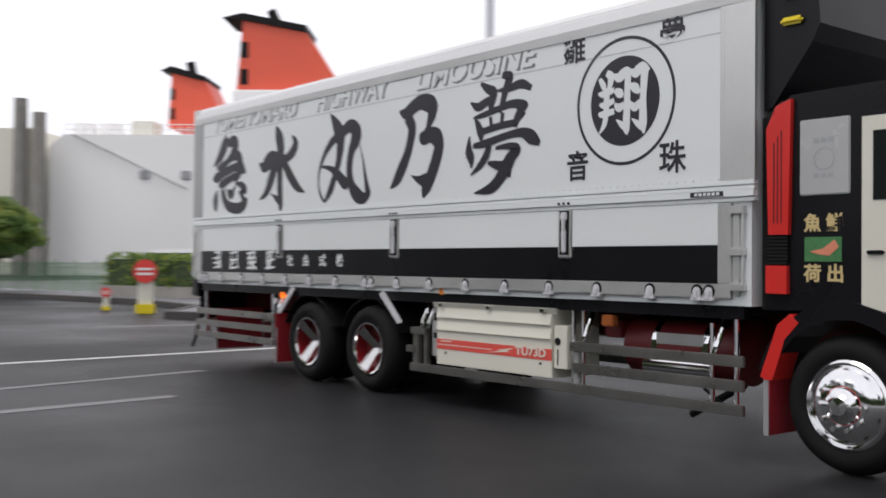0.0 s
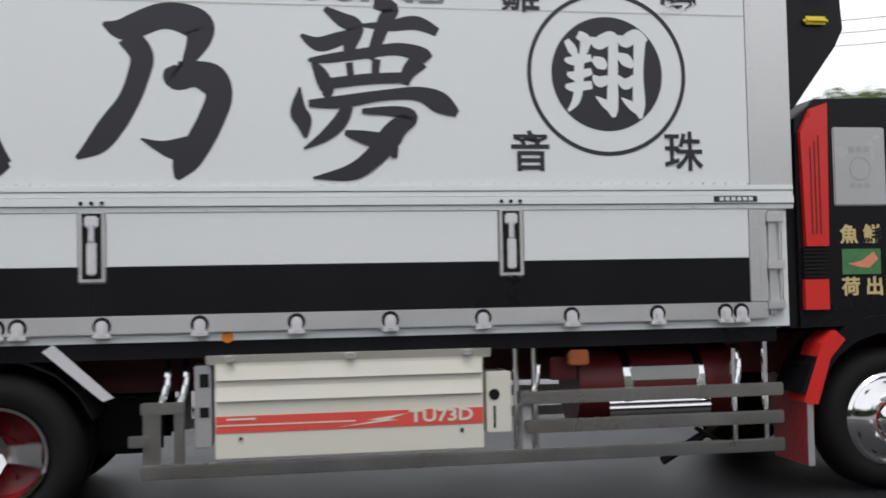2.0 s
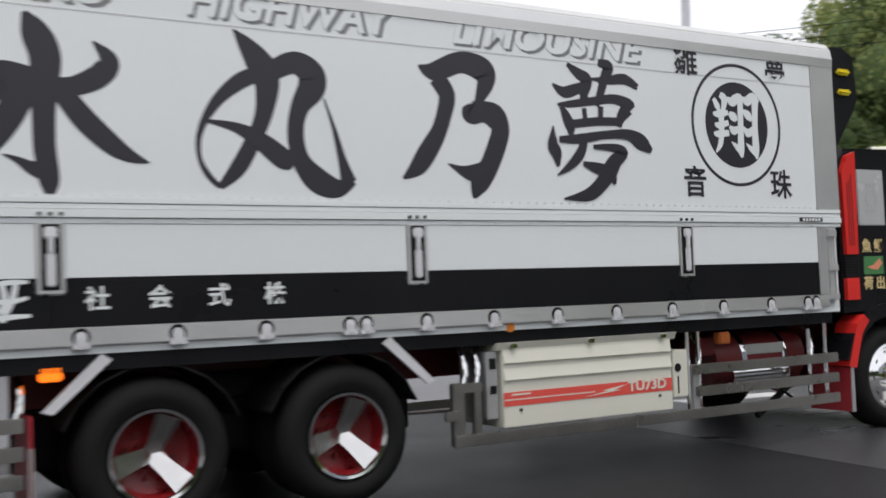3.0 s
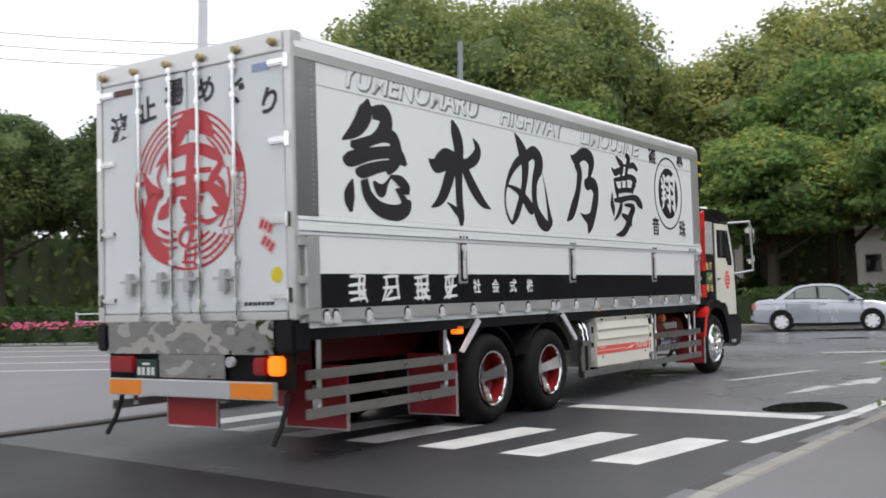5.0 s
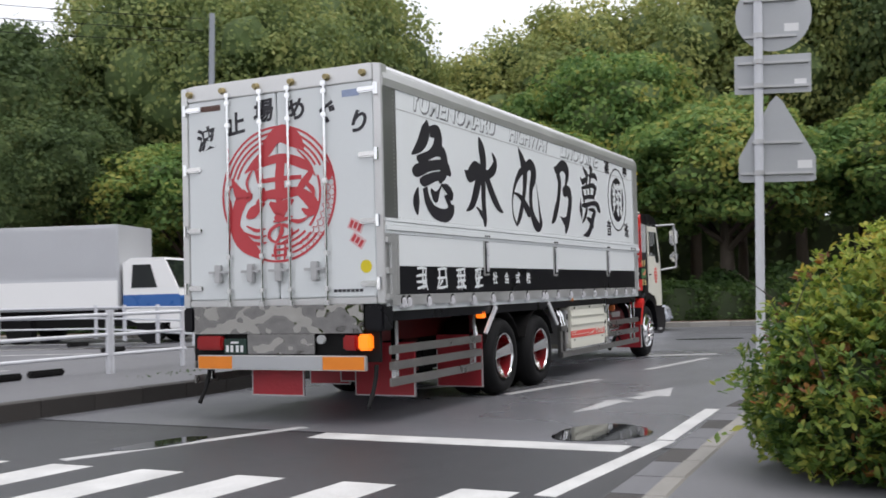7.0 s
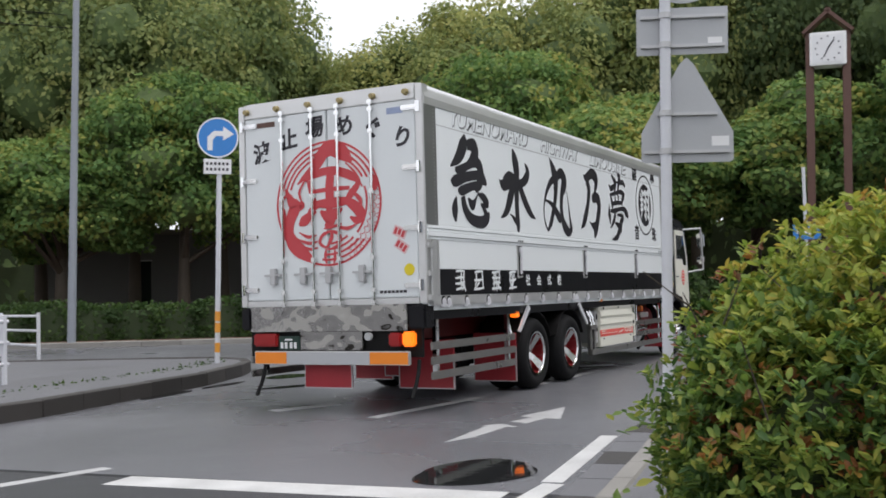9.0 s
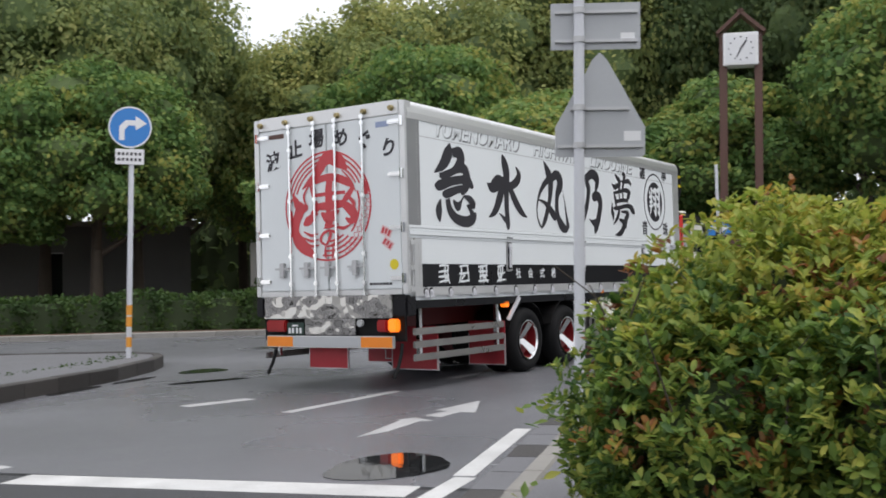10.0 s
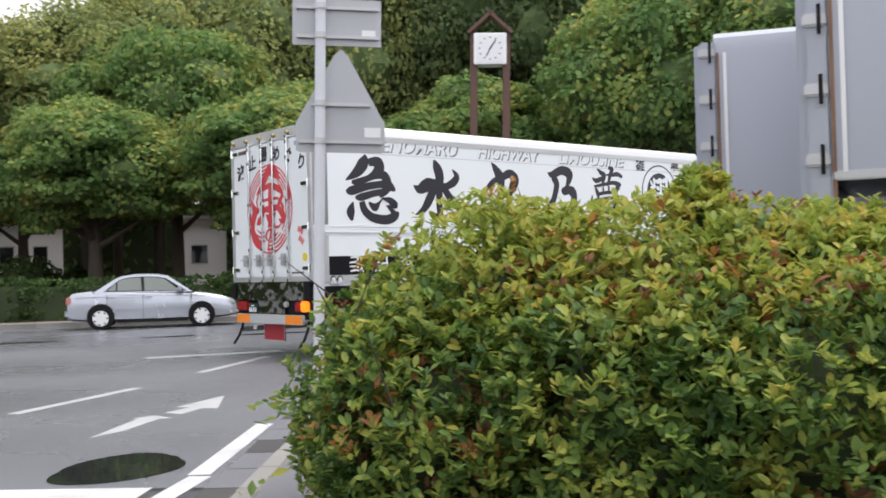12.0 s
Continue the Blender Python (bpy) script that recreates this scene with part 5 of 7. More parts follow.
def on_blob(n, centre, radii, low=-0.5):
    d = RNG.normal(0, 1, (int(n * 2.6), 3))
    d /= np.linalg.norm(d, axis=1, keepdims=True)
    d = d[d[:, 2] > low][:n]
    r = np.asarray(radii)
    nor = d / r
    nor /= np.linalg.norm(nor, axis=1, keepdims=True)
    return np.asarray(centre) + d * r * RNG.uniform(0.76, 1.14, (len(d), 1)), nor


def lump(bm, centre, radii, seed, sub=2):
    r = bmesh.ops.create_icosphere(bm, subdivisions=sub, radius=1.0)
    for v in r["verts"]:
        k = 0.9 + 0.25 * noise.noise(v.co * 1.7 + Vector((seed, 0, 0)))
        v.co = Vector(centre) + Vector((v.co.x * radii[0], v.co.y * radii[1], v.co.z * radii[2])) * k


def tree(height, radius, low, seed, mat, leaf=0.14, per=96, blobs=30, flat=0.9):
    """Trunk with limbs, and a crown of leafy billows with gaps between them."""
    global RNG
    RNG = np.random.default_rng(seed)
    rnd = random.Random(seed)
    t = thing("tree", "tall broad-leaved tree with billowing yellow-green crown" if mat is not LEAF_DARK else "dark green broad-leaved tree with dense crown", "tree", "park trees")
    bm = bmesh.new()
    rod(bm, (0, 0, -0.1), (0.1, 0, height * 0.35), 0.3, 0.2, seg=10)
    rod(bm, (0.1, 0, height * 0.35), (0.0, 0.1, height * 0.75), 0.2, 0.08, seg=8)
    for k in range(9):
        a = rnd.uniform(0, 6.28)
        z = height * rnd.uniform(0.25, 0.55)
        rod(bm, (0.08, 0, z), (radius * 0.7 * math.cos(a), radius * 0.7 * math.sin(a), z + height * rnd.uniform(0.12, 0.3)), 0.11, 0.03, seg=6)
    part("trunk", bm, BARK, t, "dark brown trunk with limbs", smooth=True)
    cz, rz = (height + low) / 2, (height - low) / 2
    V, F, core = [], [], bmesh.new()
    base = 0
    for k in range(blobs):
        # billows spread evenly over the crown, smaller towards its top
        u = (k + 0.5) / blobs
        zc = 1 - 1.75 * u
        a = 2.39996 * k + rnd.uniform(-0.3, 0.3)
        f = rnd.uniform(0.72, 1.0)
        r = radius * rnd.uniform(0.27, 0.4)
        h = math.sqrt(max(0.0, 1 - zc * zc))
        c = np.array((h * math.cos(a) * (radius - r) * f * 1.12, h * math.sin(a) * (radius - r) * f * 1.12, cz + zc * (rz - r * flat) * rnd.uniform(0.85, 1.04)))
        rr = np.array((r * rnd.uniform(0.95, 1.15), r * rnd.uniform(0.95, 1.15), r * flat * rnd.uniform(0.85, 1.1)))
        lump(core, c, rr * 0.68, k + seed, 2)
        p, nr = on_blob(int(per * 7), c, rr * 0.92, -0.7)
        v, fc = blades(p, nr + (0, 0, 0.2), leaf, 0.5)
        V.append(v), F.append(fc + base)
        base += len(v)
        for j in range(9):
            d = Vector((rnd.gauss(0, 1), rnd.gauss(0, 1), rnd.gauss(0.35, 0.8))).normalized()
            q = c + np.array(d) * rr * rnd.uniform(0.7, 0.95)
            r2 = rr * rnd.uniform(0.3, 0.52)
            p, nr = on_blob(int(per * rnd.uniform(0.7, 1.25)), q, r2, -0.6)
            v, fc = blades(p, nr + (0, 0, 0.2), leaf, 0.45)
            V.append(v), F.append(fc + base)
            base += len(v)
    lump(core, (0, 0, cz), (radius * 0.55, radius * 0.55, rz * 0.55), seed, 2)
    crown = mesh_object("crown", np.concatenate(V), np.concatenate(F), [mat], t)
    part("inner_crown", core, CORE_TREE, crown)
    return t


def plant(base, x, y, turn, k=1.0, kz=None):
    return copy_thing(base, Matrix.LocRotScale((x, y, 0.1), Euler((0, 0, radians(turn))), (k, k, kz or k)))


def polar(x, y, azimuth, d):
    """A place seen from (x, y) at so many degrees to the right of +y."""
    return x + d * math.sin(radians(azimuth)), y + d * math.cos(radians(azimuth))


BIG = tree(13.5, 5.6, 3.0, 11, LEAF_TREE)
GOLD_TREE = tree(13.0, 5.4, 3.0, 15, LEAF_GOLD)
MID = tree(10.0, 4.6, 2.2, 12, LEAF_FRESH, flat=0.75)
DARK = tree(11.0, 4.8, 3.2, 13, LEAF_DARK)
YOUNG = tree(7.5, 3.8, 2.0, 14, LEAF_FRESH, 0.13, 96, 28, flat=0.55)
EYE = (0.5, 4.0)
BIG.matrix_basis = Matrix.LocRotScale((*polar(*EYE, -1.5, 47), 0.1), Euler((0, 0, 0.4)), (1, 1, 1.16))
GOLD_TREE.matrix_basis = Matrix.LocRotScale((*polar(*EYE, 13.5, 50), 0.1), Euler((0, 0, 2.0)), (1, 1, 1.08))
MID.matrix_basis = Matrix.LocRotScale((*polar(*EYE, 10.5, 52), 0.1), Euler((0, 0, 1.4)), (1.0, 1.0, 1.1))
DARK.matrix_basis = Matrix.LocRotScale((*polar(*EYE, -22, 56), 0.1), Euler((0, 0, 2.4)), (1, 1, 1.1))
YOUNG.matrix_basis = Matrix.LocRotScale((*polar(*EYE, 24, 38), 0.1), Euler((0, 0, 0.9)), (1.1, 1.1, 1.05))
for base, az, d, turn, k, kz in (
        (BIG, -6.0, 50, 80, 1.05, 1.12), (DARK, -14, 49, 10, 1.1, 1.15), (GOLD_TREE, 8.3, 56, 140, 0.95, 1.02), (BIG, 3.0, 50, 200, 1.0, 1.1), (DARK, -29, 60, 70, 1.1, 1.05), (DARK, -36, 62, 120, 1.1, 1.05), (DARK, -19, 52, 30, 1.05, 1.08),
        (GOLD_TREE, 17, 52, 300, 1.08, 1.12), (GOLD_TREE, 22.5, 52, 20, 1.1, 1.18), (MID, 18, 44, 250, 1.0, 1.05), (GOLD_TREE, 28, 53, 90, 1.1, 1.38), (DARK, 34, 52, 160, 1.15, 1.55),
        (DARK, 40.5, 50, 220, 1.1, 1.5), (DARK, 31, 62, 40, 1.2, 1.2), (DARK, 37, 60, 140, 1.2, 1.2), (GOLD_TREE, 47, 46, 280, 1.05, 1.3), (MID, 44, 38, 60, 1.05, 1.05), (BIG, 54, 46, 330, 1.1, 1.3),
        (MID, 51, 36, 170, 1.0, 1.05), (BIG, 61, 46, 10, 1.1, 1.3), (DARK, 15, 66, 200, 1.15, 1.1), (DARK, 5, 66, 300, 1.1, 1.1), (DARK, 25, 66, 20, 1.2, 1.2), (YOUNG, 14, 41, 100, 1.0, 1.0),
        (YOUNG, 34, 40, 210, 1.0, 1.05), (MID, 1, 43, 310, 0.95, 0.95), (DARK, 46, 62, 250, 1.2, 1.3), (DARK, 55, 60, 90, 1.2, 1.4), (BIG, 69, 46, 70, 1.1, 1.3), (YOUNG, -5, 43, 20, 1.0, 1.0), (DARK, -12, 44, 220, 0.8, 0.75)):
    plant(base, *polar(*EYE, az, d), turn, k, kz)


def hedge(name, pts, w, h, mat, label, seed, leaf=0.09, density=170, z0=0.12):
    """A clipped hedge along a line, its faces covered in leaves."""
    global RNG
    RNG = np.random.default_rng(seed)
    hd = thing(name, label, "hedge")
    core = bmesh.new()
    V, F, base = [], [], 0
    pts = resample(pts, 1.4)
    for i, (a, b) in enumerate(zip(pts, pts[1:])):
        a, b = Vector(a), Vector(b)
        c = (a + b) / 2
        ln = (b - a).length
        ang = math.atan2((b - a).y, (b - a).x)
        hh = h * RNG.uniform(0.92, 1.08)
        rr = (ln * 0.72, w * 0.62, hh * 0.62)
        area = 2 * ln * hh + ln * w
        p, nr = on_blob(int(area * density), (0, 0, 0), rr, -0.75)
        sgn = np.sign(p)
        p = sgn * np.abs(p / rr) ** 0.65 * rr
        cs, sn = math.cos(ang), math.sin(ang)
        rot = np.array([[cs, -sn, 0], [sn, cs, 0], [0, 0, 1]])
        p, nr = p @ rot.T + (c.x, c.y, z0 + hh * 0.45), nr @ rot.T
        p = p[p[:, 2] > z0]
        v, f = leaves(p, nr[:len(p)], leaf, 0.6, 1.4)
        V.append(v), F.append(f + base)
        base += len(v)
        # solid dark core whose colour stands for the shade inside the hedge
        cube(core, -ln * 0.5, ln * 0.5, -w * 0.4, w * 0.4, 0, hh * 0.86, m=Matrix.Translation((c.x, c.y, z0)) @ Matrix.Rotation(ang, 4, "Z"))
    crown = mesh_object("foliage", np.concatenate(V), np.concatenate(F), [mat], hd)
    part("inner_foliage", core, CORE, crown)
    return hd


hedge("hedge", offset_line([(-30, 48.0), (-8, 40.3), (9, 34.9), (16, 33.1)], -2.4), 1.6, 1.15, LEAF_HEDGE, "clipped dark green hedge behind the park kerb", 21, 0.1, 190)
hedge("hedge", offset_line([(17.5, 32.8), (22, 31.6), (40, 28.6)], -2.2), 1.6, 1.3, LEAF_HEDGE, "clipped green hedge under the park trees", 22, 0.1, 190)
hedge("hedge", [(-38, 40), (-27, 37), (-18.5, 36.5)], 1.6, 1.0, LEAF_HEDGE, "low hedge along the parking lot", 23, 0.13, 60)
for az, d, k in ((-16.0, 44, 1.0), (-19.5, 46, 0.8), (10.6, 47, 1.2), (13.0, 48, 0.9), (23.5, 36.5, 0.9), (27.0, 36.5, 1.0)):
    x, y = polar(*EYE, az, d)
    sh = thing("shrub", "rounded clipped dark green shrub", "shrub", at=Matrix.Translation((x, y, 0.13)))
    RNG = np.random.default_rng(int(100 + az))
    p, nr = on_blob(1300, (0, 0, 0.8 * k), (1.2 * k, 1.2 * k, 0.95 * k), -0.8)
    v, f = leaves(p, nr, 0.14, 0.6, 1.4)
    cr = mesh_object("foliage", v, f, [LEAF_HEDGE], sh)
    # dark lump under the leaves, painted as the shade within the shrub
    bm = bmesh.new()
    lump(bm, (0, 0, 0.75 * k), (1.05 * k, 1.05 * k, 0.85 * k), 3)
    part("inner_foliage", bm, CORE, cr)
az_ = hedge("azalea_hedge", [(-22.5, 38.2), (-12.0, 35.6)], 1.0, 0.6, LEAF_HEDGE, "low hedge with pink azalea flowers", 25, 0.12, 70)
RNG = np.random.default_rng(5)
pp = np.stack([RNG.uniform(-22.5, -12, 900), np.zeros(900), RNG.uniform(0.55, 0.85, 900)], 1)
pp[:, 1] = 38.2 - (pp[:, 0] + 22.5) * 0.2476 + RNG.uniform(-0.6, 0.4, 900)
v, f = leaves(pp, np.tile([0, -0.4, 1.0], (900, 1)), 0.12, 0.5, 1.0)
mesh_object("flowers", v, f, [AZALEA], az_, label="pink azalea flowers")


def near_bush():
    """A large rounded bush: whorls of pointed leaves on twigs, green and yellow with rusty patches."""
    global RNG
    RNG = np.random.default_rng(31)
    bu = thing("bush", "large dense bush with glossy green, yellowish and rusty leaves", "bush", at=Matrix.Translation((0, 0, 0.12)))
    a, b = Vector((3.75, 10.15)), Vector((8.6, 6.4))
    d = (b - a).normalized()
    nrm = Vector((-d.y, d.x))
    V, F, IDX, base = [], [], [], 0
    core, twigs = bmesh.new(), bmesh.new()
    specs = [(0.05, 0.0, 0.5, 0.62, 0.55, 0.62), (0.45, 0.1, 0.72, 0.75, 0.7, 0.75), (0.2, -0.35, 0.45, 0.6, 0.55, 0.55), (1.1, 0.0, 0.68, 0.85, 0.85, 0.76), (1.0, -0.55, 0.5, 0.7, 0.6, 0.55), (1.8, 0.1, 0.68, 0.85, 0.9, 0.74), (1.75, -0.6, 0.55, 0.75, 0.65, 0.6),
             (2.5, 0.1, 0.6, 0.85, 0.9, 0.68), (2.5, -0.65, 0.5, 0.75, 0.65, 0.58), (3.3, 0.0, 0.56, 0.9, 0.9, 0.68), (3.3, -0.7, 0.48, 0.8, 0.65, 0.55), (4.1, 0.0, 0.5, 0.9, 0.9, 0.64), (4.2, -0.7, 0.45, 0.8, 0.65, 0.55), (5.0, 0.0, 0.5, 0.9, 0.9, 0.64), (5.9, 0.0, 0.5, 0.9, 0.9, 0.64), (1.45, 0.2, 1.4, 0.16, 0.16, 0.28), (0.7, 0.2, 1.15, 0.3, 0.3, 0.26), (2.0, 0.0, 1.2, 0.35, 0.35, 0.22), (2.8, 0.0, 1.05, 0.35, 0.35, 0.22), (3.6, 0.2, 1.0, 0.3, 0.3, 0.3)]
    for k, (u, w, z, ru, rw, rz) in enumerate(specs):
        c2 = a + d * u + nrm * w
        p, nr = on_blob(int(5200 * (ru * rz + 0.02)), (0, 0, 0), (ru, rw, rz), -0.85)
        rot = np.array([[d.x, nrm.x, 0], [d.y, nrm.y, 0], [0, 0, 1]])
        p, nr = p @ rot.T + (c2.x, c2.y, z), nr @ rot.T
        bump_ = np.array([1 + 0.16 * noise.noise(Vector(q) * 2.3) for q in p])[:, None]
        p = (p - (c2.x, c2.y, z)) * bump_ + (c2.x, c2.y, z)
        keep = p[:, 2] > 0.02
        p, nr = p[keep], nr[keep]
        # a whorl of leaves at each place, opened round a shoot that leans up and out
        shoot = nr * 0.5 + np.array([0, 0, 0.95]) + RNG.normal(0, 0.25, p.shape)
        shoot /= np.linalg.norm(shoot, axis=1, keepdims=True)
        rust = np.array([noise.noise(Vector(q) * 2.1 + Vector((9, 0, 0))) for q in p]) > 0.12
        rust &= RNG.random(len(p)) < 0.22
        # high whorls take the paler tone, so light from above is partly colour
        tip = (p[:, 2] + 0.45 * np.array([noise.noise(Vector(q) * 3.0) for q in p]) + RNG.normal(0, 0.18, len(p)) > 1.0) & ~rust
        kind = rust.astype(int) + 2 * tip
        for j in range(6):
            t = RNG.normal(0, 1, p.shape)
            t -= (t * shoot).sum(1, keepdims=True) * shoot
            t /= np.linalg.norm(t, axis=1, keepdims=True)
            ax = t * 0.8 + shoot * RNG.uniform(0.3, 1.0, (len(p), 1))
            ax /= np.linalg.norm(ax, axis=1, keepdims=True)
            b3 = np.cross(ax, shoot)
            b3 /= np.linalg.norm(b3, axis=1, keepdims=True) + 1e-9
            up = np.cross(b3, ax)
            L = 0.055 * RNG.uniform(0.6, 1.35, (len(p), 1))
            W = L * 0.23
            o = p + RNG.normal(0, 0.012, p.shape)
            v = np.stack([o, o + ax * L * 0.4 - b3 * W + up * W * 0.35, o + ax * L * 0.8 - b3 * W * 0.8 + up * W * 0.2, o + ax * L - up * W * 0.2, o + ax * L * 0.8 + b3 * W * 0.8 + up * W * 0.2, o + ax * L * 0.4 + b3 * W + up * W * 0.35], 1)
            f = (np.arange(len(p))[:, None, None] * 6 + np.array([[0, 1, 2, 3], [0, 3, 4, 5]])[None]).reshape(-1, 4)
            V.append(v.reshape(-1, 3)), F.append(f + base), IDX.append(np.repeat(kind, 2))
            base += len(p) * 6
        # dark lump in each mound gives the shaded gaps between whorls
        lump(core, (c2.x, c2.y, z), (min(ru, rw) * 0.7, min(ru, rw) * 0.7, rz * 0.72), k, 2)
    fo = mesh_object("leaves", np.concatenate(V), np.concatenate(F), [LEAF_BUSH, LEAF_RUST, LEAF_TOP_LIT], bu, np.concatenate(IDX))
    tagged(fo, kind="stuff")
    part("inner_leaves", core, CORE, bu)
    rnd = random.Random(4)
    for k in range(60):
        u = rnd.uniform(-0.5, 5)
        c2 = a + d * u + nrm * rnd.uniform(-1.1, 0.4)
        z = rnd.uniform(0.4, 1.2)
        rod(twigs, (c2.x, c2.y, z), (c2.x + rnd.uniform(-0.3, 0.2), c2.y + rnd.uniform(-0.25, 0.25), z + rnd.uniform(0.1, 0.35)), 0.005, 0.002, seg=5)
    tagged(part("twigs", twigs, BARK, bu), kind="stuff")
    # loose long sprays at the near end
    RNG = np.random.default_rng(8)
    pts = []
    for k in range(5):
        p0 = np.array([3.45, 10.4, 0.45]) + RNG.normal(0, 0.12, 3)
        dr = np.array([-0.8, 0.3, 0.1]) + RNG.normal(0, 0.25, 3)
        for s in np.linspace(0, 0.5, 9):
            pts.append(p0 + dr * s + np.array([0, 0, -0.4 * s * s]))
    pts = np.array(pts)
    v, f = leaves(pts, np.tile([0, 0, 1.0], (len(pts), 1)), 0.04, 0.5, 2.0)
    tagged(mesh_object("loose_sprays", v, f, [LEAF_BUSH], bu), kind="stuff")
    return bu


near_bush()
RNG = np.random.default_rng(77)
along = np.array(resample([(4.6, 13.1), (3.7, 11.7)], 0.05))
p = np.concatenate([np.c_[along + RNG.normal(0, 0.16, along.shape) + (0.42, -0.24), np.full(len(along), 0.15)] for _ in range(7)])
v, f = leaves(p, np.tile([0.3, -0.2, 0.4], (len(p), 1)), 0.035, 0.9, 3.0)
tagged(mesh_object("verge_weeds", v, f, [LEAF_BUSH]), "low weeds growing behind the kerb", "weeds", kind="stuff")
along = np.array(resample([(-1.5, 18.9), (1.6, 23.8), (1.9, 25.2)], 0.06))
p = np.concatenate([np.c_[along + RNG.normal(0, 0.13, along.shape) + (-0.3, 0.12), np.full(len(along), 0.17)] for _ in range(3)])
v, f = leaves(p, np.tile([0.0, -0.3, 0.4], (len(p), 1)), 0.05, 0.9, 2.6)
tagged(mesh_object("kerb_weeds", v, f, [LEAF_HEDGE]), "moss and weeds on the kerb edge", "weeds", kind="stuff")


# woods closing the view behind the trees; unseen near woods added to darken reflections
def ring_line(a0, a1, d, n=24):
    return [polar(1, 4, a0 + (a1 - a0) * k / n, d) for k in range(n + 1)]


hedge("far_woods", ring_line(-46, 78, 74), 4.0, 7.0, LEAF_DARK, "dense dark woods far behind the park trees", 41, 0.5, 7, 0)
hedge("near_woods", ring_line(86, 200, 30, 30), 5.0, 6.5, LEAF_DARK, "unseen dark woods added behind the camera to darken reflections", 42, 0.55, 6, 0)


# ---- signs, poles, fence ----
def upright(azimuth, lean=1.6):
    """Poles stand true on the slightly sloping ground: the lean to the right seen along the azimuth."""
    return Matrix.Rotation(radians(lean), 4, (math.sin(radians(azimuth)), math.cos(radians(azimuth)), 0))


def sign_cluster():
    """Three sign plates seen from behind on one pole."""
    m = Matrix.Translation((4.26, 12.4, 0.1)) @ upright(22) @ Matrix.Rotation(radians(-24), 4, "Z")
    s = thing("sign_post", "white steel pole with three grey sign backs", "road sign", at=m)
    part("pole", R((0, 0, 0), (0, 0, 4.6), 0.038, seg=16), POLE, s, "white painted pole", smooth=True)

    def plate(name, bm, rails, tag):
        q = part(name, bm, SIGN_GREY, s, "grey metal sign back")
        for x0, x1, z in rails:
            part("rail", B(x0, x1, 0.03, 0.055, z - 0.012, z + 0.012, bevel=0.003), ALU_DULL, q)
            part("clamp", R((0, 0, z - 0.02), (0, 0, z + 0.02), 0.046, seg=14), ALU_DULL, q)
        part("sticker", B(tag[0], tag[1], 0.0535, 0.057, tag[2], tag[3]), SIGN_WHITE, q, "small white sticker")
    n = 40
    plate("round_plate", prism(bmesh.new(), [(0.13 + 0.32 * math.cos(2 * math.pi * k / n), 3.55 + 0.32 * math.sin(2 * math.pi * k / n)) for k in range(n)], "y", 0.056, 0.062), ((-0.12, 0.32, 3.36), (-0.12, 0.32, 3.68)), (0.22, 0.34, 3.4, 3.47))
    plate("square_plate", cube(bmesh.new(), -0.2, 0.44, 0.056, 0.062, 2.86, 3.2, bevel=0.002), ((-0.17, 0.42, 3.13), (-0.17, 0.42, 2.92)), (0.3, 0.4, 2.93, 2.98))
    plate("pentagon_plate", prism(bmesh.new(), [(-0.17, 2.1), (-0.14, 2.085), (0.44, 2.085), (0.47, 2.1), (0.47, 2.3), (0.2, 2.79), (0.15, 2.84), (0.1, 2.79), (-0.17, 2.3)], "y", 0.056, 0.062), ((-0.15, 0.45, 2.16), (-0.06, 0.36, 2.43)), (0.32, 0.44, 2.2, 2.27))


sign_cluster()


def round_sign():
    s = thing("turn_sign", "round blue sign with white right-turn arrow on striped pole", "road sign", at=Matrix.Translation((1.63, 24.4, 0.13)) @ upright(2) @ Matrix.Rotation(radians(-3), 4, "Z"))
    part("pole", R((0, 0, 0), (0, 0, 4.35), 0.045, seg=16), POLE, s, "white pole", smooth=True)
    for z in (0.55, 0.35, 0.0):
        part("band", R((0, 0, z + 0.25), (0, 0, z + 0.42), 0.048, seg=16), SIGN_ORANGE, s, "orange reflective band")
    d = part("disc", disc(bmesh.new(), -0.03, 4.05, 0.36, -0.06, -0.05), BLUE, s, "blue round sign face")
    part("rim", ring(bmesh.new(), -0.03, 4.05, 0.335, 0.36, -0.0625, -0.058), SIGN_WHITE, d)
    bm = bmesh.new()
    prism(bm, [(-0.21, 3.82), (-0.12, 3.82), (-0.12, 4.0), (-0.06, 4.08), (0.06, 4.08), (0.06, 4.0), (0.25, 4.12), (0.06, 4.25), (0.06, 4.17), (-0.1, 4.17), (-0.21, 4.06)], "y", -0.066, -0.06)
    part("arrow", bm, SIGN_WHITE, d, "white right-turn arrow")
    q = part("text_plate", B(-0.27, 0.21, -0.06, -0.05, 3.4, 3.67, bevel=0.006), SIGN_WHITE, s, "small white plate with illegible bars")
    bm = bmesh.new()
    for z in (3.56, 3.46):
        for k in range(6):
            cube(bm, -0.23 + 0.07 * k, -0.19 + 0.07 * k, -0.064, -0.06, z, z + 0.05)
    part("bars", bm, INK, q)


round_sign()


def pole_at(name, x, y, h, r, mat, label, z=0.1):
    p = thing(name, label, "pole", at=Matrix.Translation((x, y, z)) @ upright(-10 if y > 0 else -90, 1.4 if y > 0 else 0))
    part("shaft", R((0, 0, 0), (0, 0, h), r, r * 0.7, seg=14), mat, p, smooth=True)
    return p


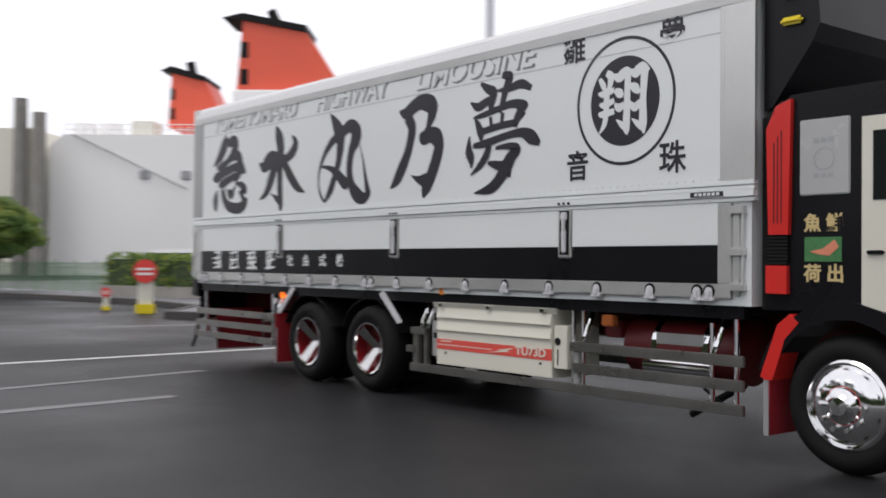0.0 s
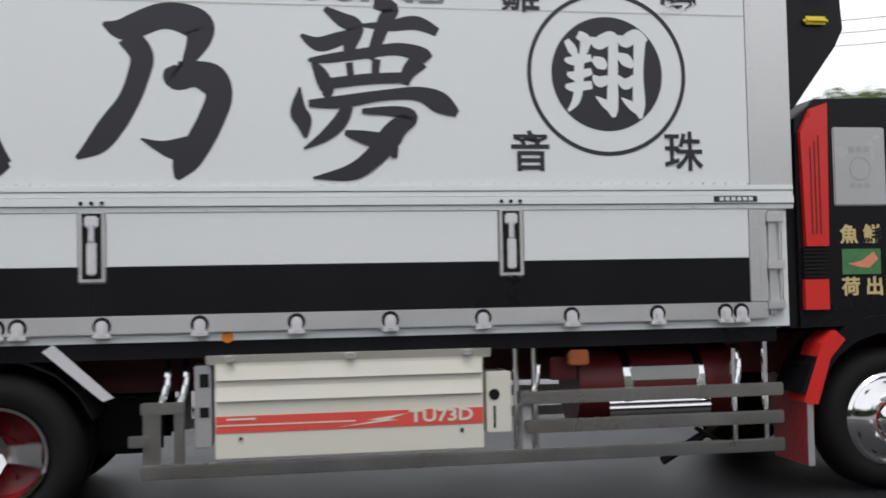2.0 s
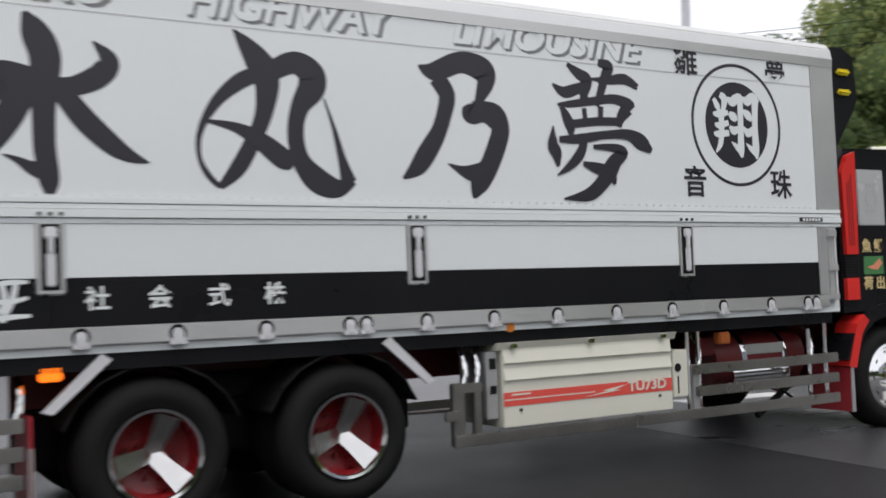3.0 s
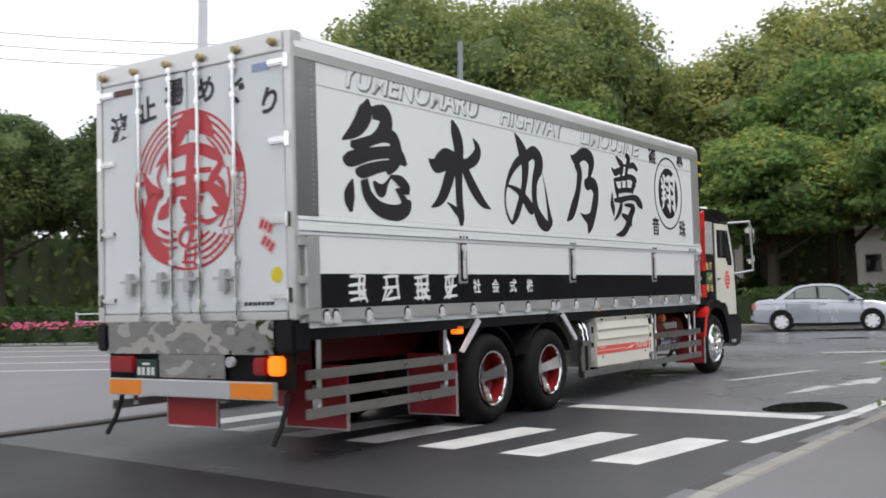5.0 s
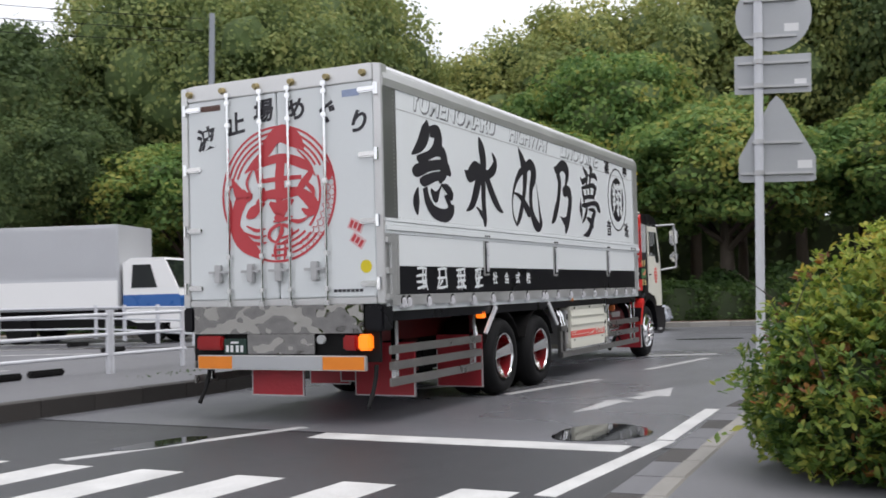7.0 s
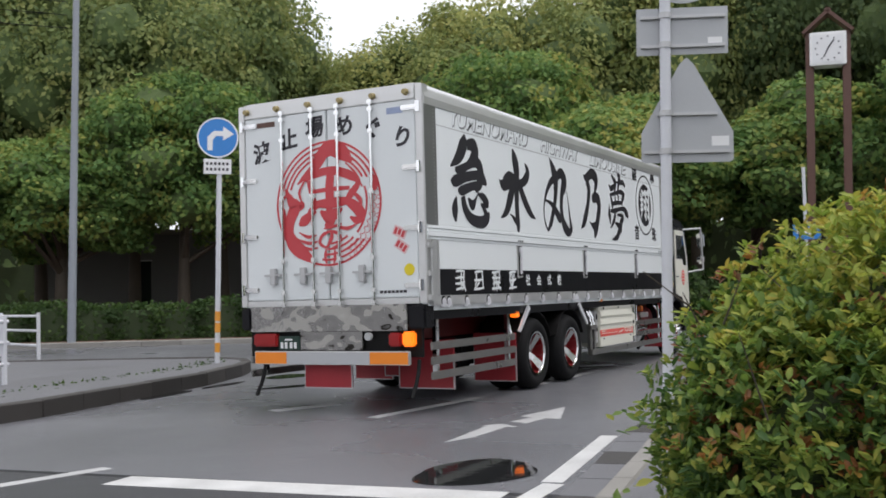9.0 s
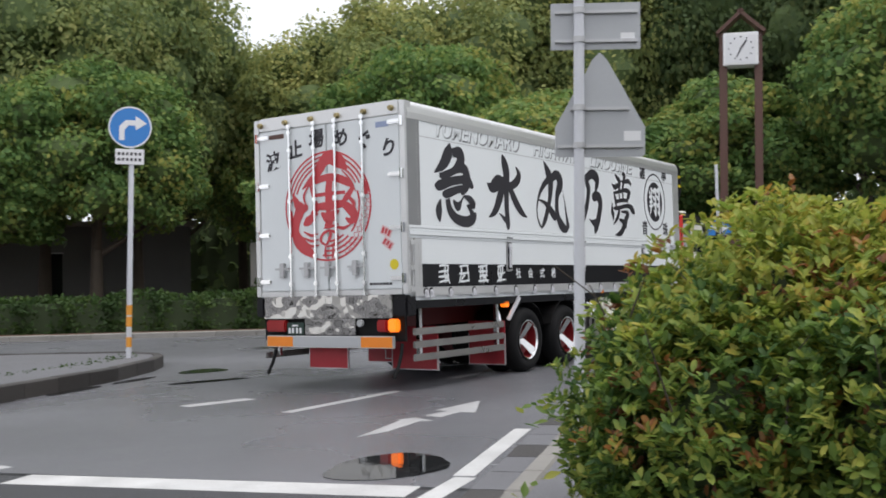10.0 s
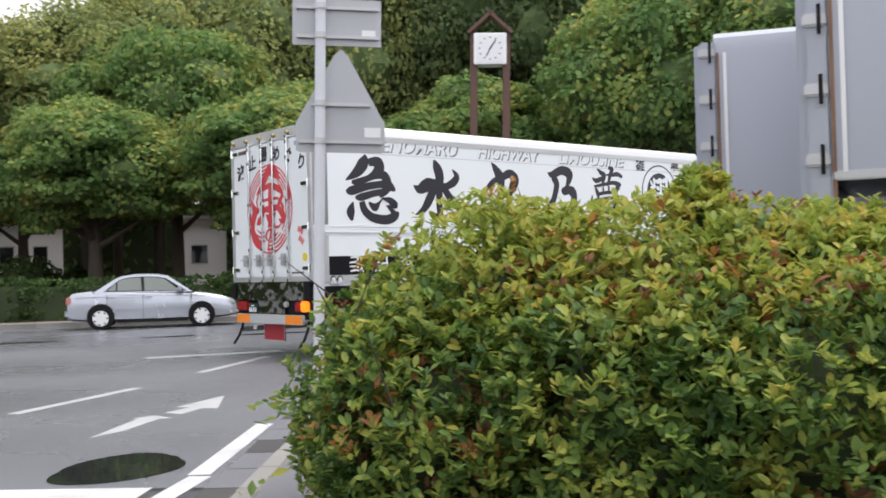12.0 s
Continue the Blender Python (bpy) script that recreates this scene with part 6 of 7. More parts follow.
lp = pole_at("light_pole", -5.1, 17.0, 6.9, 0.1, POLE, "tall pale steel light pole on the footway")
part("arm", R((0, 0, 6.8), (0.35, -0.1, 7.0), 0.035, seg=8), POLE, lp)
part("lamp_head", B(0.2, 0.6, -0.25, 0.05, 6.95, 7.08, bevel=0.03), POLE_DARK, lp)
pole_at("utility_pole", -2.1, 38.6, 10.6, 0.13, POLE_DARK, "grey utility pole carrying wires beside the park")
far_pole = pole_at("lamp_mast", *polar(0, 0, -58, 60), 17, 0.14, POLE_DARK, "far tall lamp mast with small crossbars")
for z in (16.2, 15.5, 14.8):
    part("crossbar", B(-0.5, 0.5, -0.05, 0.05, z, z + 0.1), POLE_DARK, far_pole)
pole_at("lamp_mast", *polar(0, 0, -110.5, 55), 22, 0.3, POLE, "far pale lamp mast behind the truck")
for k in range(3):
    cu = bmesh.new()
    a, b = Vector((-34, 30, 13.0 - 0.5 * k)), Vector((-2.1, 38.6, 10.5 - 0.4 * k))
    prev = a
    for i in range(1, 13):
        q = a.lerp(b, i / 12) - Vector((0, 0, 1.0 * math.sin(math.pi * i / 12)))
        rod(cu, prev, q, 0.012, seg=5)
        prev = q
    tagged(part("overhead_wire", cu, CHASSIS), "thin sagging overhead wire", "wire")


def fence(pts, label, h=0.95):
    for a, b in zip(pts, pts[1:]):
        a, b = Vector(a), Vector(b)
        d, ln = (b - a).normalized(), (b - a).length
        f = thing("fence_panel", label, "fence", "white pipe fence", at=Matrix.Translation((a.x, a.y, 0.2)) @ Matrix.Rotation(math.atan2(d.y, d.x), 4, "Z"))
        for x in (0.0, ln - 0.07):
            part("post", R((x, 0, 0), (x, 0, h), 0.038, seg=12), POLE, f, "white post")
        for z in (0.28, 0.58, 0.88):
            part("rail", R((0, 0, z), (ln, 0, z), 0.027, seg=10), POLE, f, "white pipe rail")


fence([(-5.55, 16.05), (-3.93, 18.1), (-2.32, 20.13), (-1.35, 21.35)], "white painted pipe fence along the footway")
fence([(-1.75, 28.0), (-2.8, 30.2), (-3.9, 32.4), (-5.0, 34.6)], "white painted pipe fence running back from the road")
fence([(-5.0, 34.6), (-8.0, 35.9), (-11.0, 37.2), (-14.0, 38.5), (-17.0, 39.8)], "white painted pipe fence along the parking lot")
for k in range(8):
    st = thing("parking_block", "dark rubber parking stop on the lot", "parking stop", "parking stops", at=Matrix.Translation((-4.9 + 0.42 * k, 16.9 + 0.75 * k, 0.2) if k < 5 else (-5.9 + 1.3 * (k - 5), 33.0 - 3.2 * (k - 5), 0.2)) @ Matrix.Rotation(radians(52), 4, "Z"))
    part("block", B(-0.3, 0.3, -0.07, 0.07, 0, 0.1, bevel=0.025), CHASSIS, st)
for k in range(6):
    strip("bay_line", (-4.4 + 0.25 * k, 19.2 + 2.3 * k), (-24, 21.2 + 3.0 * k), 0.12, LINE, "white parking bay line", 0.206)
for k in range(5):
    bl = thing("small_bollard", "short pale stone bollard by the lot hedge", "bollard", "lot bollards", at=Matrix.Translation((*polar(*EYE, -25 + 2.2 * k, 36), 0.13)))
    part("body", R((0, 0, 0), (0, 0, 0.7), 0.12, 0.1, seg=12), KERB, bl)


# ---- vehicles that stand ----
def car(m, paint, label):
    """A saloon: body lofted along its length, with a tapering glasshouse, arches, trims and wheels."""
    c = thing("car", label, "car", "parked cars", at=m)
    # along the car: x, underside, waist height, half width at the sill, at the waist
    rows = [(-2.14, 0.42, 0.74, 0.6, 0.6), (-2.12, 0.3, 0.84, 0.72, 0.71), (-2.0, 0.24, 0.94, 0.79, 0.76), (-1.7, 0.22, 0.98, 0.82, 0.78), (-1.2, 0.21, 0.985, 0.83, 0.8), (-0.5, 0.2, 0.96, 0.84, 0.81), (0.3, 0.2, 0.935, 0.84, 0.81), (0.9, 0.21, 0.91, 0.84, 0.8),
            (1.35, 0.22, 0.87, 0.83, 0.77), (1.75, 0.23, 0.8, 0.8, 0.72), (2.0, 0.25, 0.72, 0.74, 0.66), (2.14, 0.32, 0.62, 0.62, 0.56), (2.18, 0.4, 0.54, 0.5, 0.48)]
    bm = bmesh.new()
    loops = []
    for x, zu, zw, ws, ww in rows:
        zm = zu + (zw - zu) * 0.55
        half = [(ws * 0.86, zu), (ws, zu + 0.06), (ws * 1.015, zm), (ww * 1.02, zw - 0.05), (ww * 0.96, zw), (ww * 0.5, zw + 0.018)]
        loops.append([bm.verts.new((x, -y, z)) for y, z in half] + [bm.verts.new((x, y, z)) for y, z in half[::-1]])
    for p, q in zip(loops, loops[1:]):
        for i in range(12):
            bm.faces.new((p[i], p[(i + 1) % 12], q[(i + 1) % 12], q[i]))
    bm.faces.new(loops[0]), bm.faces.new(loops[-1][::-1])
    part("body", bm, paint, c, "painted car body", smooth=True)
    # the roof and its pillars: x and half width at the waist, and at the roof
    ROOF, WAIST = [(-0.92, 1.31), (-0.75, 1.37), (-0.35, 1.41), (0.1, 1.4), (0.4, 1.345)], 0.95

    def edge(x, z, s):
        return s * (0.8 - (z - WAIST) * 0.42)
    bm = bmesh.new()
    tops = []
    for x, z in ROOF:
        tops.append([bm.verts.new((x, y, zz)) for y, zz in ((edge(x, z - 0.05, -1), z - 0.05), (edge(x, z, -1) + 0.05, z), (0, z + 0.03), (edge(x, z, 1) - 0.05, z), (edge(x, z - 0.05, 1), z - 0.05))])
    for p, q in zip(tops, tops[1:]):
        for i in range(4):
            bm.faces.new((p[i], p[i + 1], q[i + 1], q[i]))
    part("roof", bm, paint, c, "painted car roof", smooth=True)

    def panel(name, pts, mat, s, lift=0.0, label=""):
        b2 = bmesh.new()
        lo, hi = [b2.verts.new((x, edge(x, z, s) + s * (lift - 0.012), z)) for x, z in pts], [b2.verts.new((x, edge(x, z, s) + s * lift, z)) for x, z in pts]
        b2.faces.new(lo), b2.faces.new(hi[::-1])
        for i in range(len(pts)):
            b2.faces.new((lo[i], lo[(i + 1) % len(pts)], hi[(i + 1) % len(pts)], hi[i]))
        return part(name, b2, mat, c, label)
    for s in (-1, 1):
        panel("pillar", [(-1.5, 0.95), (-0.93, 1.31), (-0.75, 1.37), (-0.35, 1.405), (0.1, 1.395), (0.42, 1.34), (1.02, 0.93)], paint, s, 0.0, "painted window surround")
        panel("window_seal", [(-1.22, 0.98), (-0.83, 1.285), (-0.6, 1.335), (-0.3, 1.355), (0.08, 1.345), (0.34, 1.295), (0.86, 0.96)], CHASSIS, s, 0.006)
        panel("side_window", [(-0.88, 1.0), (-0.88, 1.235), (-0.78, 1.28), (-0.58, 1.315), (-0.3, 1.335), (-0.27, 0.99)], CAR_GLASS, s, 0.01, "greenish side window")
        panel("side_window", [(-1.16, 1.0), (-0.92, 1.19), (-0.92, 1.0)], CAR_GLASS, s, 0.01, "greenish quarter window")
        panel("side_window", [(-0.2, 0.985), (-0.22, 1.335), (0.07, 1.325), (0.31, 1.275), (0.68, 0.97)], CAR_GLASS, s, 0.01, "greenish side window")
        part("trim", B(-1.0, 0.95, s * 0.84, s * 0.868, 0.5, 0.545, bevel=0.008), paint, c)
        part("waist_line", B(-1.95, 1.35, s * 0.818, s * 0.832, 0.845, 0.855), ALU_DULL, c)
        part("sill", B(-0.9, 0.9, s * 0.78, s * 0.84, 0.17, 0.215), CHASSIS, c)
        for x in (-0.24, 0.98, -1.14):
            part("door_gap", B(x - 0.006, x + 0.006, s * 0.83, s * 0.855, 0.28 if x > -1 else 0.62, 0.9), CHASSIS, c)
        for x in (-1.02, -0.1):
            part("handle", B(x - 0.09, x + 0.09, s * 0.82, s * 0.86, 0.8, 0.835, bevel=0.008), paint, c)
        part("mirror", B(0.62, 0.78, s * 0.8, s * 0.98, 0.96, 1.08, bevel=0.035), paint, c)
        part("headlight", B(1.9, 2.12, s * 0.42, s * 0.7, 0.57, 0.7, bevel=0.04), TINT, c, "clear headlight")
        part("tail_light", B(-2.15, -2.0, s * 0.5, s * 0.775, 0.66, 0.86, bevel=0.02), LAMP_PALE, c, "pale red tail light")
        for x in (-1.3, 1.24):
            part("wheel_arch", disc(bmesh.new(), x, 0.33, 0.345, s * 0.7, s * 0.857, 28), CHASSIS, c)
            w = part("wheel", disc(bmesh.new(), x, 0.295, 0.295, s * 0.68, s * 0.864, 28), RUBBER, c)
            part("hubcap", disc(bmesh.new(), x, 0.295, 0.2, s * 0.862, s * 0.874, 24), SIGN_WHITE, w, "pale seven-spoke hubcap")
            for k in range(7):
                a = 2 * math.pi * k / 7
                part("hubcap_hole", disc(bmesh.new(), x + 0.165 * math.cos(a), 0.295 + 0.165 * math.sin(a), 0.026, s * 0.873, s * 0.877, 8), CHASSIS, w)
    for pts in ([(0.4, 1.355), (1.05, 0.945)], [(-1.5, 0.985), (-0.92, 1.32)]):
        (x0, z0), (x1, z1) = pts
        b2 = bmesh.new()
        lo = [b2.verts.new(v) for v in ((x0, edge(0, z0, -1), z0 - 0.03), (x1, edge(0, z1, -1), z1 - 0.03), (x1, edge(0, z1, 1), z1 - 0.03), (x0, edge(0, z0, 1), z0 - 0.03))]
        hi = [b2.verts.new(v.co + Vector((0, 0, 0.03))) for v in lo]
        b2.faces.new(lo), b2.faces.new(hi[::-1])
        for i in range(4):
            b2.faces.new((lo[i], lo[(i + 1) % 4], hi[(i + 1) % 4], hi[i]))
        part("screen", b2, GLASS, c, "dark glass screen")
    part("front_bumper", B(1.95, 2.2, -0.68, 0.68, 0.26, 0.5, bevel=0.08), paint, c, smooth=True)
    part("rear_bumper", B(-2.2, -1.95, -0.74, 0.74, 0.28, 0.58, bevel=0.08), paint, c, smooth=True)
    part("grille", B(2.1, 2.19, -0.34, 0.34, 0.56, 0.64, bevel=0.01), CHASSIS, c)
    return c


car(Matrix.Translation((9.35, 33.35, 0.0)) @ Matrix.Rotation(radians(-18.3), 4, "Z"), SILVER, "silver four-door saloon car parked at the far kerb")
car(Matrix.Translation((-11.2, 44.0, 0.2)) @ Matrix.Rotation(radians(-25), 4, "Z"), CAR_DARK, "dark grey car parked at the back of the lot")


def cargo_truck(m):
    t = thing("cargo_truck", "cargo truck with silver box and white-blue cab, driving off", "truck", at=m)
    part("box", B(-4.6, 0, -1.2, 1.2, 1.0, 3.5, bevel=0.03), CANVAS, t, "silver corrugated box")
    bm = bmesh.new()
    for k in range(26):
        cube(bm, -4.55, -0.05, -1.215, -1.2, 2.0 + 0.055 * k, 2.03 + 0.055 * k)
    part("corrugation", bm, CANVAS, t)
    part("gate", B(-4.58, -0.02, -1.22, -1.2, 1.05, 1.85), HULL, t, "pale side gate")
    cb = part("cab", P([(0.1, 0.75), (0.1, 2.35), (0.35, 2.5), (1.35, 2.5), (1.75, 1.65), (1.85, 1.3), (1.85, 0.6), (0.5, 0.6)], "y", -1.1, 1.1), HULL, t, "white cab")
    part("blue_band", P([(0.1, 1.02), (0.1, 1.42), (1.81, 1.42), (1.86, 1.3), (1.86, 1.02)], "y", -1.105, 1.105), CAB_BLUE, cb, "blue lower cab")
    part("door_window", P([(0.35, 1.62), (0.4, 2.3), (0.95, 2.3), (1.15, 1.62)], "y", -1.108, 1.108), GLASS, cb)
    part("windscreen", P([(1.3, 2.42), (1.4, 2.43), (1.79, 1.62), (1.7, 1.6)], "y", -1.0, 1.0), GLASS, cb)
    part("bumper", B(1.5, 1.92, -1.1, 1.1, 0.4, 0.7, bevel=0.04), HULL, cb)
    for y in (-0.85, 0.85):
        part("headlamp", R((1.84, y, 0.95), (1.89, y, 0.95), 0.1, seg=14), SIGN_WHITE, cb)
    part("frame", B(-4.4, 1.4, -0.9, 0.9, 0.5, 0.98), CHASSIS, t)
    for x in (0.9, -3.2):
        for s in (-1, 1):
            part("wheel", disc(bmesh.new(), x, 0.42, 0.42, s * 0.75, s * 1.08, 24), RUBBER, t)
    return t


cargo = cargo_truck(Matrix.Identity(4))


def box_lorry(m, length, h, low, label):
    """The rear part of a parked box lorry: side panel, corner post with hinges, chassis and wheels below."""
    t = thing("parked_lorry", label, "truck", "parked lorries", at=m)
    part("box", P([(-1.2, low), (-1.2, h - 0.18), (-1.16, h - 0.06), (-1.05, h), (1.05, h), (1.16, h - 0.06), (1.2, h - 0.18), (1.2, low)], "x", 0.12, length), BOXGREY, t, "pale grey box body", smooth=True)
    part("corner_post", B(0.0, 0.14, -1.215, -1.1, low - 0.6, h - 0.1, bevel=0.015), BOXGREY, t, "pale grey corner post")
    part("bright_trim", B(0.2, 0.228, -1.212, -1.19, low, h - 0.2), ALU, t)
    part("rusty_seam", B(0.142, 0.165, -1.208, -1.19, low - 0.2, h - 0.2), RUST, t, "rust-stained seam")
    for y0, y1 in ((-1.17, -0.003), (0.003, 1.17)):
        part("rear_door", B(-0.05, 0.1, y0, y1, low - 0.3, h - 0.12, bevel=0.01), BOXGREY, t)
    for k in range(5):
        z = low + 0.1 + k * (h - low - 0.3) / 4
        hg = part("hinge", B(-0.01, 0.13, -1.24, -1.2, z - 0.04, z + 0.04, bevel=0.012), ALU_DULL, t, "grey door hinge")
        part("pin", R((0.09, -1.243, z - 0.09), (0.09, -1.243, z + 0.09), 0.012, seg=8), CHASSIS, hg)
    part("lower_panel", B(0.5, length, -1.19, -1.15, low - 0.75, low - 0.02, bevel=0.01), HULL, t)
    part("bottom_rail", B(0.14, length, -1.215, -1.1, low - 0.03, low + 0.03, bevel=0.008), ALU_DULL, t)
    part("frame", B(0.1, length, -0.9, 0.9, 0.55, low - 0.3), CHASSIS, t)
    for x in (1.4, length - 1.0):
        for s in (-1, 1):
            part("wheel", disc(bmesh.new(), x, 0.48, 0.48, s * 0.8, s * 1.12, 28), RUBBER, t)
    return t


box_lorry(Matrix.Translation((8.79, 12.87, 0.12)) @ Matrix.Rotation(radians(-50), 4, "Z"), 6.0, 3.23, 1.3, "parked lorry with pale grey rounded box behind the bush")
box_lorry(Matrix.Translation((7.35, 10.45, 0.12)) @ Matrix.Rotation(radians(-57), 4, "Z"), 6.0, 3.7, 1.7, "nearer parked lorry with pale grey box and rusty hinges")


# ---- park things and buildings ----
def clock_tower():
    x, y = polar(1.0, 5.8, 35.3, 33)
    t = thing("clock_tower", "brown twin-post park clock with a small gabled roof", "clock", at=Matrix.Translation((x - 0.15, y, 0.13)) @ upright(35) @ Matrix.Rotation(radians(-35), 4, "Z"))
    for s in (-1, 1):
        part("post", B(s * 0.52 - 0.12, s * 0.52 + 0.12, -0.12, 0.12, 0, 8.75, bevel=0.02), BROWN, t, "brown steel post")
    part("base_panel", P([(-0.4, 0), (0.4, 0), (0.4, 2.9), (-0.4, 2.3)], "y", -0.08, 0.08), BROWN, t)
    bx = part("clock_case", B(-0.52, 0.52, -0.3, 0.3, 7.7, 8.7, bevel=0.02), HULL, t, "white square clock case")
    part("face", B(-0.44, 0.44, -0.315, -0.3, 7.78, 8.62), SIGN_WHITE, bx, "white clock face")
    bm = bmesh.new()
    for k in range(12):
        a = math.pi * k / 6
        cube(bm, 0.35 * math.sin(a) - 0.02, 0.35 * math.sin(a) + 0.02, -0.322, -0.315, 8.2 + 0.35 * math.cos(a) - 0.02, 8.2 + 0.35 * math.cos(a) + 0.02)
    part("hour_marks", bm, INK, bx)
    bm = bmesh.new()
    for a, l, w in ((35, 0.3, 0.022), (205, 0.28, 0.018)):
        cube(bm, -w, w, -0.328, -0.322, -0.04, l, m=Matrix.Translation((0, 0, 8.2)) @ Matrix.Rotation(radians(a), 4, "Y"))
    part("clock_pointers", bm, INK, bx, "black clock pointers")
    for s in (-1, 1):
        part("roof_beam", B(-0.1, 0.95, -0.3, 0.3, -0.05, 0.05, m=Matrix.Translation((0, 0, 9.35)) @ Matrix.Scale(s, 4, (1, 0, 0)) @ Matrix.Rotation(radians(42), 4, "Y")), BROWN, t, "brown gable beam")


clock_tower()
x, y = polar(1.0, 5.8, 34.0, 27)
ow = thing("one_way_sign", "small blue sign with white arrow on a thin pole", "road sign", at=Matrix.Translation((x, y, 0.0)) @ Matrix.Rotation(radians(-34), 4, "Z"))
part("pole", R((0, 0, 0), (0, 0, 4.2), 0.04, seg=12), POLE, ow)
fc = part("face", B(-0.3, 0.34, -0.06, -0.05, 2.4, 2.78, bevel=0.004), BLUE, ow, "blue sign face")
part("arrow", prism(bmesh.new(), [(-0.22, 2.55), (0.06, 2.55), (0.06, 2.47), (0.27, 2.59), (0.06, 2.71), (0.06, 2.63), (-0.22, 2.63)], "y", -0.065, -0.06), SIGN_WHITE, fc, "white arrow")


def building(name, x, y, turn, w, d, h, mat, label, openings):
    b = thing(name, label, "building", at=Matrix.Translation((x, y, 0.13)) @ Matrix.Rotation(radians(turn), 4, "Z"))
    part("wall", B(-w / 2, w / 2, 0, d, -0.2, h), mat, b, "plain rendered wall")
    part("roof", B(-w / 2 - 0.3, w / 2 + 0.3, -0.3, d + 0.3, h, h + 0.25, bevel=0.03), KERB, b, "flat roof slab")
    for x0, x1, z0, z1 in openings:
        o = part("window" if z0 > 0.3 else "doorway", B(x0, x1, -0.02, 0.1, z0, z1), GLASS, b, "dark opening")
        part("frame", B(x0 - 0.06, x1 + 0.06, -0.03, -0.015, z0 - 0.06, z0, bevel=0.004), ALU_DULL, o)
        part("frame", B(x0 - 0.06, x1 + 0.06, -0.03, -0.015, z1, z1 + 0.06, bevel=0.004), ALU_DULL, o)
    return b


building("toilet_block", *polar(1, 5.8, -0.7, 53), 0.7, 11, 5, 4.5, WALL, "low grey park building with a dark doorway", ((-1.5, -0.55, 0.0, 3.2),))
building("house", *polar(1, 5.8, 10.3, 60), -10, 4, 6, 4.5, HULL, "white house seen between the trees", ((-1.2, -0.5, 1.9, 3.0), (0.5, 1.2, 1.9, 3.0)))
building("house", *polar(1, 5.8, 19.2, 62), -20, 3, 6, 4.5, HULL, "pale house seen between the trees", ((-0.5, 0.4, 2.0, 3.0),))


# ---- ferry terminal side ----
def ship():
    yaw = 111
    x, y = polar(0, 0, -yaw, 105)
    s = thing("ferry", "large white car ferry with two orange-red funnels", "ship", at=Matrix.Translation((x, y, 0)) @ Matrix.Rotation(radians(yaw), 4, "Z"))
    part("hull", P([(-44.5, -1.5), (-44.5, 13.4), (-43, 14.6), (60, 14.6), (60, -1.5)], "y", 0, 24), HULL, s, "white steel ship side")
    part("upper_deck", B(-29.5, 60, 3, 22, 14.6, 17.3, bevel=0.2), HULL, s, "white upper deck")
    part("deck_house", B(-26.5, 50, 4, 20, 17.3, 20.0, bevel=0.2), HULL, s)
    part("vent_box", B(-36.6, -34.2, 2, 5, 14.6, 16.3, bevel=0.1), CREAM, s, "cream deck vent box")
    bm = bmesh.new()
    for k in range(30):
        rod(bm, (-43 + 1.0 * k, 0.3, 14.6), (-43 + 1.0 * k, 0.3, 15.7), 0.05, seg=5)
    for z in (15.15, 15.7):
        rod(bm, (-43, 0.3, z), (-14, 0.3, z), 0.04, seg=5)
    tagged(part("deck_rail", bm, HULL, s), kind="stuff")
    for x0, x1, z0, z1, back in ((-34.6, -28.0, 16.4, 22.6, 8.0), (-26.6, -14.5, 19.6, 28.0, 6.0)):
        w, h = x1 - x0, z1 - z0
        f = part("funnel", P([(x0, z0), (x0 + 0.06 * w, z1), (x0 + 0.62 * w, z1 - 0.14 * h), (x1, z0)], "y", back, back + 6), FUNNEL, s, "orange-red raked funnel")
        part("funnel_top", P([(x0 - 0.12 * w, z1 + 0.1), (x0 + 0.06 * w, z1 + 0.6), (x0 + 0.64 * w, z1 - 0.09 * h), (x0 + 0.63 * w, z1 - 0.17 * h), (x0 + 0.06 * w, z1 - 0.12)], "y", back - 0.4, back + 6.4), CHASSIS, f, "dark funnel cap")
        part("exhaust", R((x0 + 0.36 * w, back + 2, z1 - 0.6), (x0 + 0.28 * w, back + 2, z1 + 1.4), 0.5, seg=12), CHASSIS, f)
        for z in (z0 + 0.15 * h, z0 + 0.5 * h):
            part("louvre", B(x0 + 0.04 * w, x0 + 0.11 * w, back - 0.1, back, z, z + 0.2 * h), CHASSIS, f, "dark vent louvre")
    for x in (-41.5, -38.8):
        part("dome", R((x, 2, 14.6), (x, 2, 15.9), 1.5, 1.1, seg=20), HULL, s)
    for x0 in (-34.5, -30.2):
        part("fairlead", B(x0 - 0.5, x0 + 0.5, -0.2, 0.1, 10.0, 10.9, bevel=0.1), SHADOW_GREY, s)
    part("mooring_line", R((-42, -0.3, 14.6), (-30, -0.4, 9.0), 0.08, seg=6), SHADOW_GREY, s)
    for x, z in ((-46.2, 17.8), (-44.3, 16.4)):
        part("mast", R((x, -3, 0), (x, -3, z), 0.75, 0.65, seg=12), KERB, s, "grey fender mast")
    part("quay_wall", B(-60, -45.5, -2, 6, 0, 15.0, bevel=0.1), CREAM, s, "pale quay structure")
    return s


